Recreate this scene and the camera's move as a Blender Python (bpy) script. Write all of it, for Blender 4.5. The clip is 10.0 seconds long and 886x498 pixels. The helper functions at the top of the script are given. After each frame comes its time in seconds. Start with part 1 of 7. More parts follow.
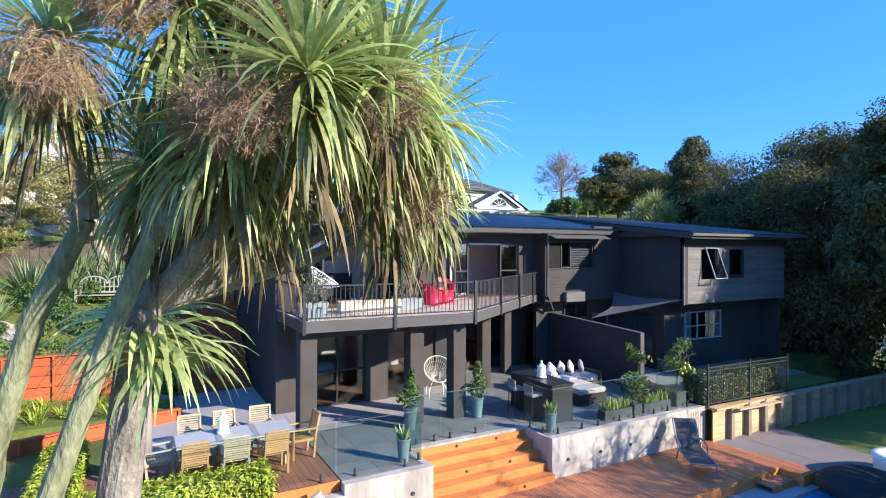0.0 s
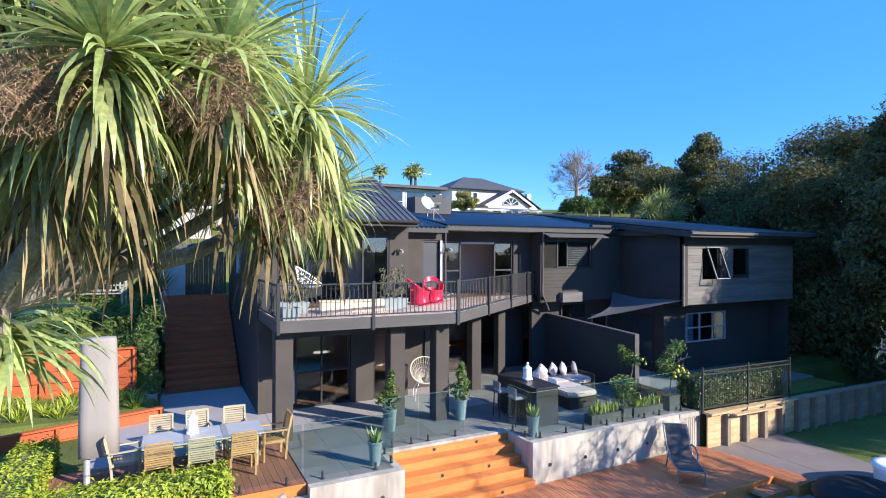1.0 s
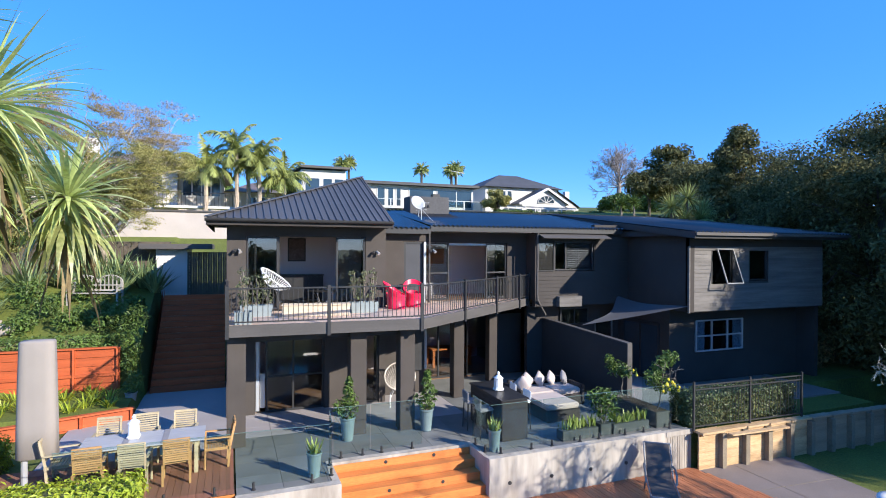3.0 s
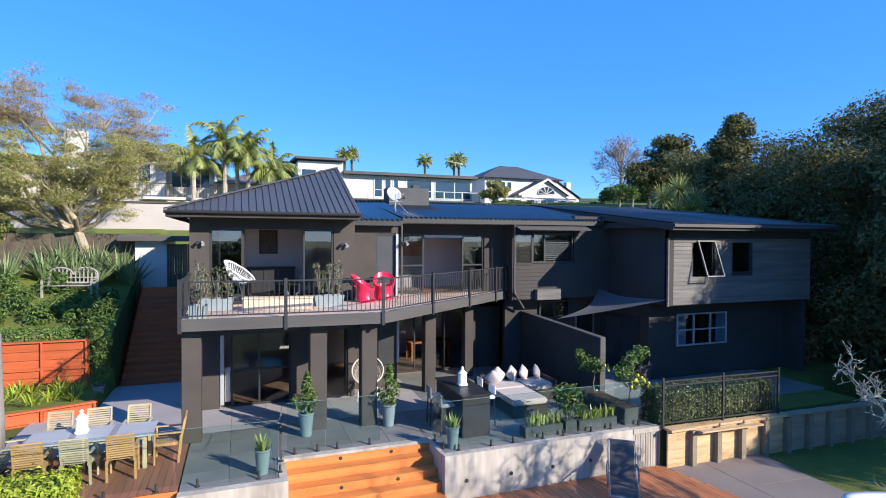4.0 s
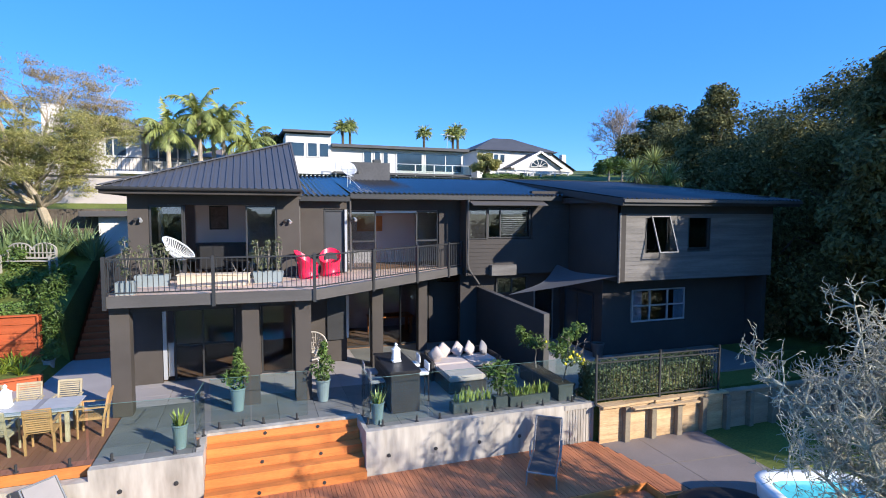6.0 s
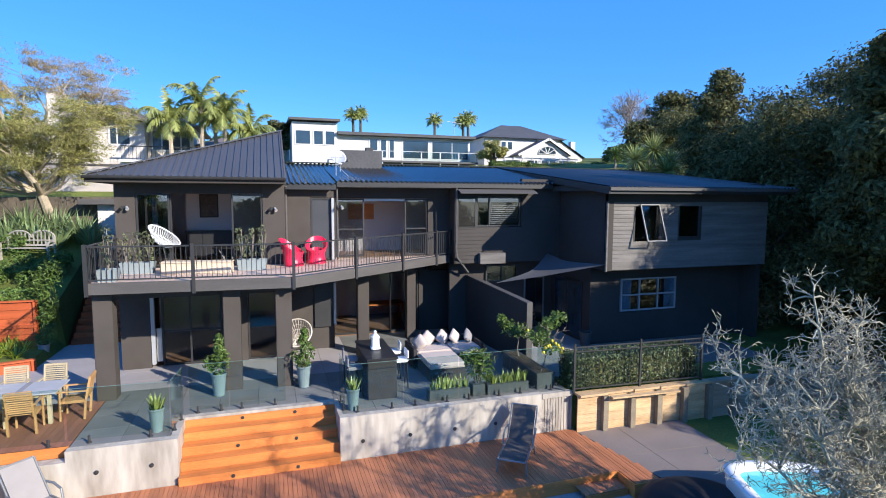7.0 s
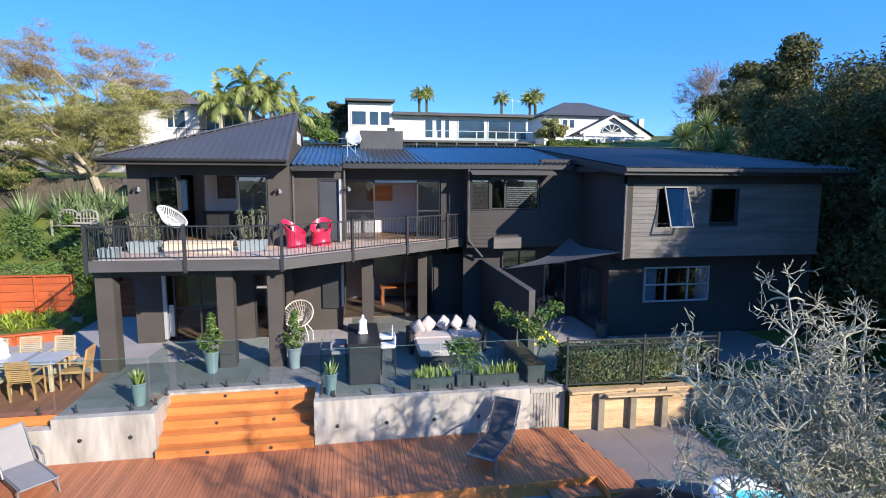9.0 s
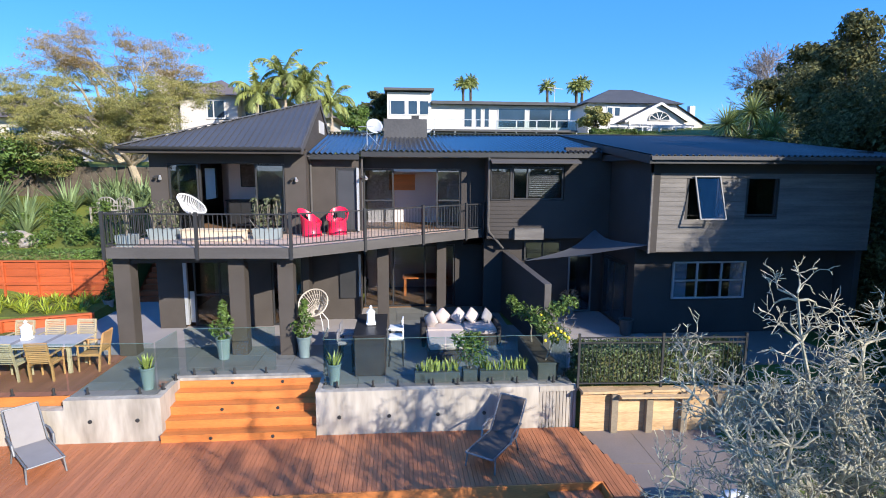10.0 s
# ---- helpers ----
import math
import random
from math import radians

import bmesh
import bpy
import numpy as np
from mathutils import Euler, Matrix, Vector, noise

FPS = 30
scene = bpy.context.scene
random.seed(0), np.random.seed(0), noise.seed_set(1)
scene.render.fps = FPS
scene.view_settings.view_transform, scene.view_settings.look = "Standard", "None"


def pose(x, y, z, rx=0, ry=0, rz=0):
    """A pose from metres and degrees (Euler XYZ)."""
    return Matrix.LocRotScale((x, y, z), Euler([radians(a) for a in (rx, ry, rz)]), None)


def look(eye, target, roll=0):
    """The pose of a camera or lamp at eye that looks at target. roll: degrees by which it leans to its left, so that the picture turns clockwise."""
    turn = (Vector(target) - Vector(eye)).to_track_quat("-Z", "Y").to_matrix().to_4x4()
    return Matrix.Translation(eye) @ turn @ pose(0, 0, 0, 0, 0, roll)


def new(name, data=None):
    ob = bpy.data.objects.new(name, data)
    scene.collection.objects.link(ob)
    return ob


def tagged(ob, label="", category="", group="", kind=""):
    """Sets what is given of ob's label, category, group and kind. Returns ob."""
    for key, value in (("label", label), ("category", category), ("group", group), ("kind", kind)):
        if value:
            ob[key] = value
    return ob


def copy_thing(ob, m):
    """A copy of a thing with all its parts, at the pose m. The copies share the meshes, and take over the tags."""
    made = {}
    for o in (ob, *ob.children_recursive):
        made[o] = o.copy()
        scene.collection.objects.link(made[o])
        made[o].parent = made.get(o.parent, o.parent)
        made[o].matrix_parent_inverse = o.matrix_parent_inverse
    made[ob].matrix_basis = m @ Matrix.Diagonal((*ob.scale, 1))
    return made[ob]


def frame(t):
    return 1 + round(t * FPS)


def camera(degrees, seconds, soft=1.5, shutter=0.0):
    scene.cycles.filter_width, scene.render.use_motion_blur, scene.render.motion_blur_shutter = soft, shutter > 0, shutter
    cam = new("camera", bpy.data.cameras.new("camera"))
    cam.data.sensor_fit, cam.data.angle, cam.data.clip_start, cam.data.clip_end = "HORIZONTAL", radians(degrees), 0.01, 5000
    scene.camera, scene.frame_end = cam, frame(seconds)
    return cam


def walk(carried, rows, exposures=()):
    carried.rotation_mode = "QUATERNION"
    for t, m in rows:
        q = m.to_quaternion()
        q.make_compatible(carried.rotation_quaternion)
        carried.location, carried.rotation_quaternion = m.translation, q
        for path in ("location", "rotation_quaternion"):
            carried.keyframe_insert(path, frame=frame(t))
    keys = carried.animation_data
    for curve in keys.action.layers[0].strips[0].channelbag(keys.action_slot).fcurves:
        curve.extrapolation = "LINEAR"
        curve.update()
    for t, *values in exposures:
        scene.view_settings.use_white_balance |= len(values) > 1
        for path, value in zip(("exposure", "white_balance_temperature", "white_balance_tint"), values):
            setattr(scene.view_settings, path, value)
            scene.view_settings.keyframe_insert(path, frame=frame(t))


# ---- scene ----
cam = camera(78.3, 10.0, 1.0)
METRES, EYE, TILT, LEAN, TURN = 11.2, 4.76, 0.0, 0.0, -29.2
ROWS = [
    (0.0, 0.0, 0.0, 0.0, -0.0, 0.05, -0.19),
    (0.5, 0.0432, 0.0131, -0.0021, 0.88, 0.05, -0.22),
    (1.0, 0.0929, 0.0293, -0.0022, 2.11, 0.03, -0.19),
    (1.5, 0.1398, 0.0454, -0.0021, 3.5, 0.05, -0.21),
    (2.0, 0.1931, 0.0655, 0.0016, 5.17, 0.04, -0.24),
    (2.5, 0.2445, 0.0859, 0.0062, 6.68, 0.04, -0.27),
    (4.0, 0.4027, 0.1532, 0.0121, 8.74, -1.11, -0.27),
    (4.5, 0.4485, 0.171, 0.0142, 9.0, -1.85, -0.25),
    (5.0, 0.4944, 0.1821, 0.0163, 9.2, -2.62, -0.24),
    (5.5, 0.5359, 0.1885, 0.0193, 9.44, -3.31, -0.22),
    (7.0, 0.6614, 0.2061, 0.0243, 11.38, -5.31, -0.21),
    (7.5, 0.7061, 0.2228, 0.0233, 13.02, -5.87, -0.22),
    (8.0, 0.7531, 0.2498, 0.0227, 14.95, -6.42, -0.23),
    (8.5, 0.7963, 0.2777, 0.0252, 17.1, -6.91, -0.26),
    (9.0, 0.8424, 0.3089, 0.0291, 19.45, -7.41, -0.24),
    (9.5, 0.8773, 0.3391, 0.0275, 21.85, -7.88, -0.25),
    (10.0, 0.9084, 0.3747, 0.025, 24.47, -8.43, -0.29),
]
walk(cam, [(t, pose(0, 0, EYE, TILT, LEAN, TURN) @ pose(METRES * x, METRES * y, METRES * z, 90 + pitch, roll, yaw)) for t, x, y, z, yaw, pitch, roll in ROWS], [(0, 1.27), (1.5, 1.15), (2.5, 1.07), (4.5, 0.97), (10, 1.01)])

# ---- light ----
world = bpy.data.worlds.new("world")
scene.world = world
world.use_nodes = True
wn = world.node_tree.nodes
sky = wn.new("ShaderNodeTexSky")
sky.sky_type, sky.sun_disc = "NISHITA", False
SUN_EL, SUN_X, SUN_Y = 24.5, 0.596, -0.803
sky.sun_elevation, sky.sun_rotation = radians(SUN_EL), math.atan2(SUN_X, SUN_Y)
sky.air_density, sky.dust_density, sky.ozone_density, sky.altitude = 1.0, 0.0, 3.0, 2500
wn["Background"].inputs["Strength"].default_value = 0.15
deep = wn.new("ShaderNodeHueSaturation")
deep.inputs["Saturation"].default_value = 1.28
world.node_tree.links.new(sky.outputs["Color"], deep.inputs["Color"])
flat = wn.new("ShaderNodeMix")
flat.data_type = "RGBA"
flat.inputs[0].default_value = 0.62
flat.inputs[7].default_value = (0.28, 1.3, 4.3, 1)
world.node_tree.links.new(deep.outputs["Color"], flat.inputs[6])
world.node_tree.links.new(flat.outputs[2], wn["Background"].inputs["Color"])
sun = new("sun", bpy.data.lights.new("sun", "SUN"))
sun.data.energy, sun.data.angle, sun.data.color = 4.2, radians(0.6), (1.0, 0.93, 0.82)
sun.matrix_world = look((SUN_X * 60, SUN_Y * 60, 60 * math.tan(radians(SUN_EL))), (0, 0, 0))


# ---- materials ----
def mat(name, rgb, rough=0.6, var=0.15, scale=2.0, fine=40.0, bump=0.15, metal=0.0, spec=0.4, rand=0.0, island=0.0,
        rgb2=None, stretch=(1, 1, 1), trans=0.0):
    m = bpy.data.materials.new(name)
    m.use_nodes = True
    n, link = m.node_tree.nodes, m.node_tree.links.new
    b = n["Principled BSDF"]
    co = n.new("ShaderNodeTexCoord")
    mp = n.new("ShaderNodeMapping")
    mp.inputs["Scale"].default_value = stretch
    link(co.outputs["Object"], mp.inputs["Vector"])
    big, small = n.new("ShaderNodeTexNoise"), n.new("ShaderNodeTexNoise")
    big.inputs["Scale"].default_value, small.inputs["Scale"].default_value = scale, fine
    big.inputs["Detail"].default_value, small.inputs["Detail"].default_value = 5, 3
    for t in (big, small):
        link(mp.outputs["Vector"], t.inputs["Vector"])
    mx = n.new("ShaderNodeMix")
    mx.inputs[0].default_value = 0.4
    link(big.outputs["Fac"], mx.inputs[2])
    link(small.outputs["Fac"], mx.inputs[3])
    rp = n.new("ShaderNodeValToRGB")
    lo = [max(0, c * (1 - var)) for c in rgb]
    hi = list(rgb2) if rgb2 else [min(1, c * (1 + var)) for c in rgb]
    rp.color_ramp.elements[0].position, rp.color_ramp.elements[1].position = 0.32, 0.68
    rp.color_ramp.elements[0].color, rp.color_ramp.elements[1].color = (*lo, 1), (*hi, 1)
    link(mx.outputs[0], rp.inputs["Fac"])
    out = rp.outputs["Color"]
    for amount, node, sock in ((rand, "ShaderNodeObjectInfo", "Random"), (island, "ShaderNodeNewGeometry", "Random Per Island")):
        if amount:
            src = n.new(node)
            mr = n.new("ShaderNodeMapRange")
            mr.inputs["To Min"].default_value, mr.inputs["To Max"].default_value = 1 - amount, 1 + amount
            link(src.outputs[sock], mr.inputs["Value"])
            hsv = n.new("ShaderNodeHueSaturation")
            link(mr.outputs["Result"], hsv.inputs["Value"])
            link(out, hsv.inputs["Color"])
            out = hsv.outputs["Color"]
    link(out, b.inputs["Base Color"])
    b.inputs["Roughness"].default_value, b.inputs["Metallic"].default_value = rough, metal
    b.inputs["Specular IOR Level"].default_value = spec
    if bump:
        bp = n.new("ShaderNodeBump")
        bp.inputs["Strength"].default_value, bp.inputs["Distance"].default_value = bump, 0.02
        link(small.outputs["Fac"], bp.inputs["Height"])
        link(bp.outputs["Normal"], b.inputs["Normal"])
    if trans:
        tr = n.new("ShaderNodeBsdfTranslucent")
        link(out, tr.inputs["Color"])
        ms = n.new("ShaderNodeMixShader")
        ms.inputs[0].default_value = trans
        link(b.outputs[0], ms.inputs[1])
        link(tr.outputs[0], ms.inputs[2])
        link(ms.outputs[0], n["Material Output"].inputs["Surface"])
    return m


def glass(name, tint, base=0.04, rough=0.0):
    m = bpy.data.materials.new(name)
    m.use_nodes = True
    n, link = m.node_tree.nodes, m.node_tree.links.new
    n.remove(n["Principled BSDF"])
    fr, t, g, mx = n.new("ShaderNodeLayerWeight"), n.new("ShaderNodeBsdfTransparent"), n.new("ShaderNodeBsdfGlossy"), n.new("ShaderNodeMixShader")
    pw, mr = n.new("ShaderNodeMath"), n.new("ShaderNodeMapRange")
    pw.operation = "POWER"
    pw.inputs[1].default_value = 4.0
    mr.inputs["To Min"].default_value, mr.inputs["To Max"].default_value = base, 0.75
    link(fr.outputs["Facing"], pw.inputs[0])
    link(pw.outputs[0], mr.inputs["Value"])
    g.inputs["Roughness"].default_value = rough
    t.inputs["Color"].default_value = (*tint, 1)
    link(mr.outputs["Result"], mx.inputs[0])
    link(t.outputs[0], mx.inputs[1])
    link(g.outputs[0], mx.inputs[2])
    link(mx.outputs[0], n["Material Output"].inputs["Surface"])
    return m


M_CLAD = mat("charcoal_cladding", (0.054, 0.047, 0.044), 0.7, 0.2, 0.8, 60, 0.1, spec=0.2)
M_PLASTER = mat("charcoal_plaster", (0.075, 0.065, 0.059), 0.8, 0.18, 1.2, 70, 0.2, spec=0.12)
M_BOARD = mat("weathered_boards", (0.15, 0.138, 0.13), 0.65, 0.3, 2.0, 30, 0.2, rand=0.12, spec=0.2, stretch=(0.3, 1, 4))
M_TRIM = mat("dark_steel", (0.035, 0.035, 0.037), 0.45, 0.15, 2, 50, 0.03)
M_FASCIA = mat("painted_fascia", (0.084, 0.077, 0.074), 0.65, 0.2, 1.5, 40, 0.08, stretch=(0.4, 1, 3))
M_ALU = mat("pale_aluminium", (0.45, 0.46, 0.48), 0.4, 0.08, 3, 60, 0.02, metal=0.3)
M_ALUD = mat("grey_aluminium", (0.2, 0.205, 0.215), 0.45, 0.08, 3, 60, 0.02, metal=0.3)
M_SASHF = mat("grey_painted_sash", (0.2, 0.2, 0.205), 0.6, 0.08, 3, 60, 0.02)
M_DOORG = mat("grey_door_panel", (0.05, 0.052, 0.06), 0.45, 0.12, 2, 40, 0.02)
M_ROOF = mat("painted_steel_roof", (0.075, 0.075, 0.082), 0.5, 0.14, 0.7, 30, 0.04, metal=0.1, spec=0.4)
M_ROOFB = mat("glossy_steel_roof", (0.05, 0.054, 0.064), 0.24, 0.18, 0.6, 30, 0.04, metal=0.5, spec=0.6)
M_ROOFD = mat("dull_steel_roof", (0.05, 0.052, 0.058), 0.42, 0.18, 0.6, 30, 0.04, metal=0.2, spec=0.4)
M_CONC = mat("board_concrete", (0.36, 0.315, 0.265), 0.8, 0.3, 1.6, 7, 0.15, rgb2=(0.53, 0.48, 0.42), stretch=(1, 1, 0.22))
M_PAVE = mat("slate_paver", (0.175, 0.178, 0.172), 0.6, 0.2, 1.5, 35, 0.12, rand=0.12)
M_PATH = mat("pale_concrete_floor", (0.34, 0.31, 0.31), 0.75, 0.12, 0.8, 35, 0.12)
M_DRIVE = mat("grey_concrete_path", (0.2, 0.165, 0.15), 0.8, 0.15, 0.9, 35, 0.15)
M_STEP = mat("orange_stained_timber", (0.56, 0.19, 0.052), 0.5, 0.3, 1.5, 25, 0.15, rand=0.1, stretch=(0.4, 4, 4))
M_DECK = mat("red_brown_deck_timber", (0.42, 0.155, 0.072), 0.55, 0.25, 1.2, 25, 0.12, rand=0.1, stretch=(4, 0.4, 1))
M_DECK2 = mat("brown_deck_timber", (0.27, 0.12, 0.075), 0.6, 0.25, 1.2, 25, 0.15, rand=0.15, stretch=(4, 0.4, 1))
M_BALC = mat("pale_deck_timber", (0.62, 0.45, 0.35), 0.6, 0.2, 1.2, 25, 0.1, rand=0.12)
M_FENCE = mat("orange_red_stained_fence", (0.45, 0.095, 0.03), 0.6, 0.25, 1.5, 30, 0.12, rand=0.08, stretch=(0.5, 1, 4))
M_PINE = mat("raw_pine", (0.5, 0.31, 0.15), 0.7, 0.3, 1.5, 16, 0.15, rand=0.14, stretch=(0.5, 1, 4), rgb2=(0.68, 0.47, 0.27))
# far bays: greyed timber, also darkened for the shade on that stretch
M_PINEG = mat("greyed_shaded_pine", (0.3, 0.22, 0.15), 0.8, 0.25, 1.5, 20, 0.2, rand=0.12, stretch=(0.5, 1, 4))
M_PINED = mat("weathered_pine", (0.22, 0.18, 0.13), 0.8, 0.25, 2, 20, 0.2)
M_TEAK = mat("oiled_teak", (0.46, 0.26, 0.11), 0.5, 0.22, 3, 40, 0.08, rand=0.1)
M_TEAKG = mat("greyed_teak", (0.42, 0.35, 0.23), 0.6, 0.2, 3, 40, 0.08, rand=0.1)
M_GREYW = mat("weathered_grey_timber", (0.36, 0.33, 0.28), 0.8, 0.2, 3, 40, 0.1, rand=0.1)
M_TABLE = mat("grey_washed_table_top", (0.4, 0.4, 0.42), 0.45, 0.12, 2, 40, 0.05, stretch=(1, 4, 1))
M_WHITE = mat("white_glaze", (0.82, 0.82, 0.82), 0.3, 0.03, 3, 50, 0.0)
M_WALLW = mat("white_paint", (0.58, 0.56, 0.54), 0.6, 0.06, 0.6, 40, 0.05)
M_RENDER = mat("pale_pink_grey_render", (0.46, 0.41, 0.38), 0.85, 0.18, 0.5, 30, 0.1)
M_CREAM = mat("cream_weatherboard", (0.58, 0.52, 0.46), 0.6, 0.08, 0.6, 40, 0.05)
M_CURT = mat("pale_blue_curtain_cloth", (0.6, 0.72, 0.85), 0.8, 0.1, 3, 60, 0.1, stretch=(6, 1, 0.3))
M_RED = mat("pink_red_plastic", (0.82, 0.02, 0.075), 0.35, 0.06, 3, 50, 0.0)
M_RATTAN = mat("dark_rattan", (0.035, 0.032, 0.032), 0.6, 0.3, 6, 120, 0.5)
M_CUSH = mat("cream_cushion_cloth", (0.5, 0.42, 0.38), 0.9, 0.06, 3, 120, 0.2)
M_GREYC = mat("grey_cushion_cloth", (0.25, 0.24, 0.25), 0.9, 0.1, 3, 120, 0.2)
M_COVER = mat("grey_canvas_cover", (0.3, 0.265, 0.24), 0.85, 0.08, 1.5, 90, 0.25)
M_POT = mat("teal_grey_glazed_pot", (0.17, 0.23, 0.24), 0.35, 0.15, 3, 40, 0.05)
M_POTB = mat("pale_blue_grey_planter", (0.24, 0.28, 0.29), 0.6, 0.1, 3, 40, 0.08)
M_POTD = mat("dark_grey_planter", (0.06, 0.07, 0.072), 0.6, 0.15, 3, 40, 0.08)
M_SOIL = mat("soil", (0.06, 0.045, 0.03), 0.95, 0.3, 3, 40, 0.4)
M_BLIND = mat("sheer_white_blind", (0.85, 0.85, 0.85), 0.9, 0.05, 2, 40, 0.0, trans=0.7)
M_SAIL = mat("grey_sail_cloth", (0.13, 0.13, 0.14), 0.8, 0.08, 2, 90, 0.1, trans=0.3)
# shaded copy of the lounger mesh: tree shade is put into this colour
M_SLINGSH = mat("shaded_sling_mesh", (0.085, 0.072, 0.066), 0.8, 0.1, 3, 120, 0.2)
M_SLING = mat("grey_sling_mesh", (0.28, 0.255, 0.245), 0.8, 0.1, 3, 120, 0.2)
M_BLACK = mat("black_cover_sheet", (0.012, 0.012, 0.014), 0.7, 0.2, 2, 40, 0.15)
M_WATER = mat("aqua_spa_water", (0.12, 0.62, 0.68), 0.05, 0.12, 2, 9, 0.25, spec=0.6)
M_POOL = mat("blue_pool_water", (0.03, 0.3, 0.55), 0.04, 0.12, 2, 9, 0.25, spec=0.6)
M_ROOM = mat("room_plaster", (0.66, 0.6, 0.6), 0.8, 0.05, 1, 40, 0.03)
M_ROOMF = mat("room_timber_floor", (0.24, 0.14, 0.08), 0.5, 0.2, 2, 30, 0.05)
M_LEATH = mat("black_leather", (0.02, 0.02, 0.022), 0.45, 0.2, 3, 60, 0.1)
M_ART = mat("dark_canvas_painting", (0.12, 0.09, 0.08), 0.7, 0.5, 4, 20, 0.05)
M_TILE = mat("brown_tile_roof", (0.165, 0.128, 0.112), 0.7, 0.2, 1, 12, 0.4)
M_SLATE = mat("dark_tile_roof", (0.07, 0.07, 0.075), 0.7, 0.2, 1, 12, 0.4)
M_BRICK = mat("pale_chimney_plaster", (0.7, 0.63, 0.56), 0.8, 0.12, 1, 30, 0.1)
M_GRASS = mat("lawn_and_hill", (0.08, 0.105, 0.02), 0.9, 0.45, 0.35, 18, 0.6, rgb2=(0.17, 0.2, 0.035))
M_ROCK = mat("grey_rock", (0.3, 0.26, 0.22), 0.9, 0.35, 2, 12, 0.6)
M_BARK = mat("grey_bark", (0.2, 0.16, 0.125), 0.9, 0.45, 5, 38, 0.9, rgb2=(0.36, 0.31, 0.26), stretch=(1, 1, 0.6))
M_MOSS = mat("moss_green_bark", (0.14, 0.15, 0.07), 0.9, 0.45, 4, 30, 0.9, rgb2=(0.36, 0.36, 0.21), stretch=(1, 1, 0.35))
M_BARKD = mat("dark_bark", (0.1, 0.08, 0.06), 0.9, 0.4, 4, 25, 0.6)
M_TWIG = mat("pale_lichen_twig", (0.24, 0.205, 0.155), 0.9, 0.4, 5, 30, 0.3, rgb2=(0.56, 0.53, 0.4))
M_PALMTR = mat("ringed_palm_trunk", (0.42, 0.34, 0.26), 0.8, 0.25, 2, 30, 0.3, stretch=(1, 1, 4))
M_BENCH = mat("pale_cream_timber", (0.68, 0.55, 0.4), 0.7, 0.06, 1.5, 30, 0.04)
M_TWIGB = mat("brown_twig", (0.3, 0.25, 0.22), 0.9, 0.25, 3, 40, 0.1)
M_CORDY = mat("cordyline_leaf", (0.37, 0.48, 0.14), 0.32, 0.35, 1.5, 30, 0.05, spec=0.7, island=0.4, rgb2=(0.68, 0.75, 0.32), trans=0.4)
# old skirt leaves, toned down as well for the crown's shade on them
M_CORDYS = mat("old_shaded_cordyline_leaf", (0.23, 0.29, 0.09), 0.42, 0.4, 1.5, 30, 0.05, spec=0.6, island=0.6, rgb2=(0.58, 0.59, 0.23), trans=0.35)
M_CORDYD = mat("dry_cordyline_leaf", (0.14, 0.095, 0.05), 0.8, 0.4, 2, 30, 0.05, island=0.5, rgb2=(0.28, 0.21, 0.1), trans=0.1)
M_PANIC = mat("dry_flower_stalk", (0.34, 0.22, 0.145), 0.9, 0.3, 3, 30, 0.05, island=0.35)
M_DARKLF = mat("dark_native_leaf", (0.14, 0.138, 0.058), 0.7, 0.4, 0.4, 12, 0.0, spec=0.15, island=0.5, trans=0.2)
M_MIDLF = mat("mid_green_leaf", (0.1, 0.16, 0.035), 0.5, 0.35, 0.5, 12, 0.0, island=0.45, trans=0.2)
M_OLIVELF = mat("olive_gold_leaf", (0.25, 0.265, 0.08), 0.6, 0.35, 0.4, 12, 0.0, island=0.4, rgb2=(0.46, 0.41, 0.14), trans=0.2)
M_GOLDLF = mat("russet_gold_leaf", (0.3, 0.2, 0.08), 0.7, 0.35, 0.4, 12, 0.0, island=0.4, rgb2=(0.45, 0.33, 0.14), trans=0.2)
M_HEDGE = mat("bright_hedge_leaf", (0.26, 0.36, 0.03), 0.45, 0.3, 1.5, 20, 0.0, island=0.4, rgb2=(0.48, 0.53, 0.06), trans=0.25)
M_HEDGED = mat("glossy_dark_hedge_leaf", (0.1, 0.135, 0.055), 0.42, 0.3, 2, 20, 0.0, island=0.5, trans=0.1)
M_OLIVED = mat("grey_green_shrub_leaf", (0.1, 0.125, 0.06), 0.5, 0.3, 2, 20, 0.0, island=0.4, rgb2=(0.2, 0.22, 0.11), trans=0.2)
M_PALMLF = mat("palm_frond_leaf", (0.27, 0.3, 0.09), 0.5, 0.35, 1, 20, 0.0, island=0.35, trans=0.2)
# raised leaf colour carries the sunlit look of rear heads and fern fronds
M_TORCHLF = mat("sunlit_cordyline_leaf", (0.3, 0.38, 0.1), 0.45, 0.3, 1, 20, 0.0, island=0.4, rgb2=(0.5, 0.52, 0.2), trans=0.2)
M_LIMB = mat("pale_tan_bark", (0.34, 0.28, 0.2), 0.9, 0.35, 3, 25, 0.4)
M_FLAXLF = mat("grey_green_flax_leaf", (0.2, 0.27, 0.12), 0.45, 0.3, 1, 20, 0.0, island=0.35, trans=0.15)
M_SANSLF = mat("yellow_edged_sword_leaf", (0.2, 0.28, 0.06), 0.45, 0.3, 1, 20, 0.0, island=0.35, rgb2=(0.42, 0.45, 0.12), trans=0.15)
M_GEDGE = mat("polished_glass_edge", (0.13, 0.22, 0.21), 0.2, 0.1, 2, 30, 0.0)
M_LEMON = mat("lemon_skin", (0.75, 0.6, 0.04), 0.45, 0.1, 3, 60, 0.1)
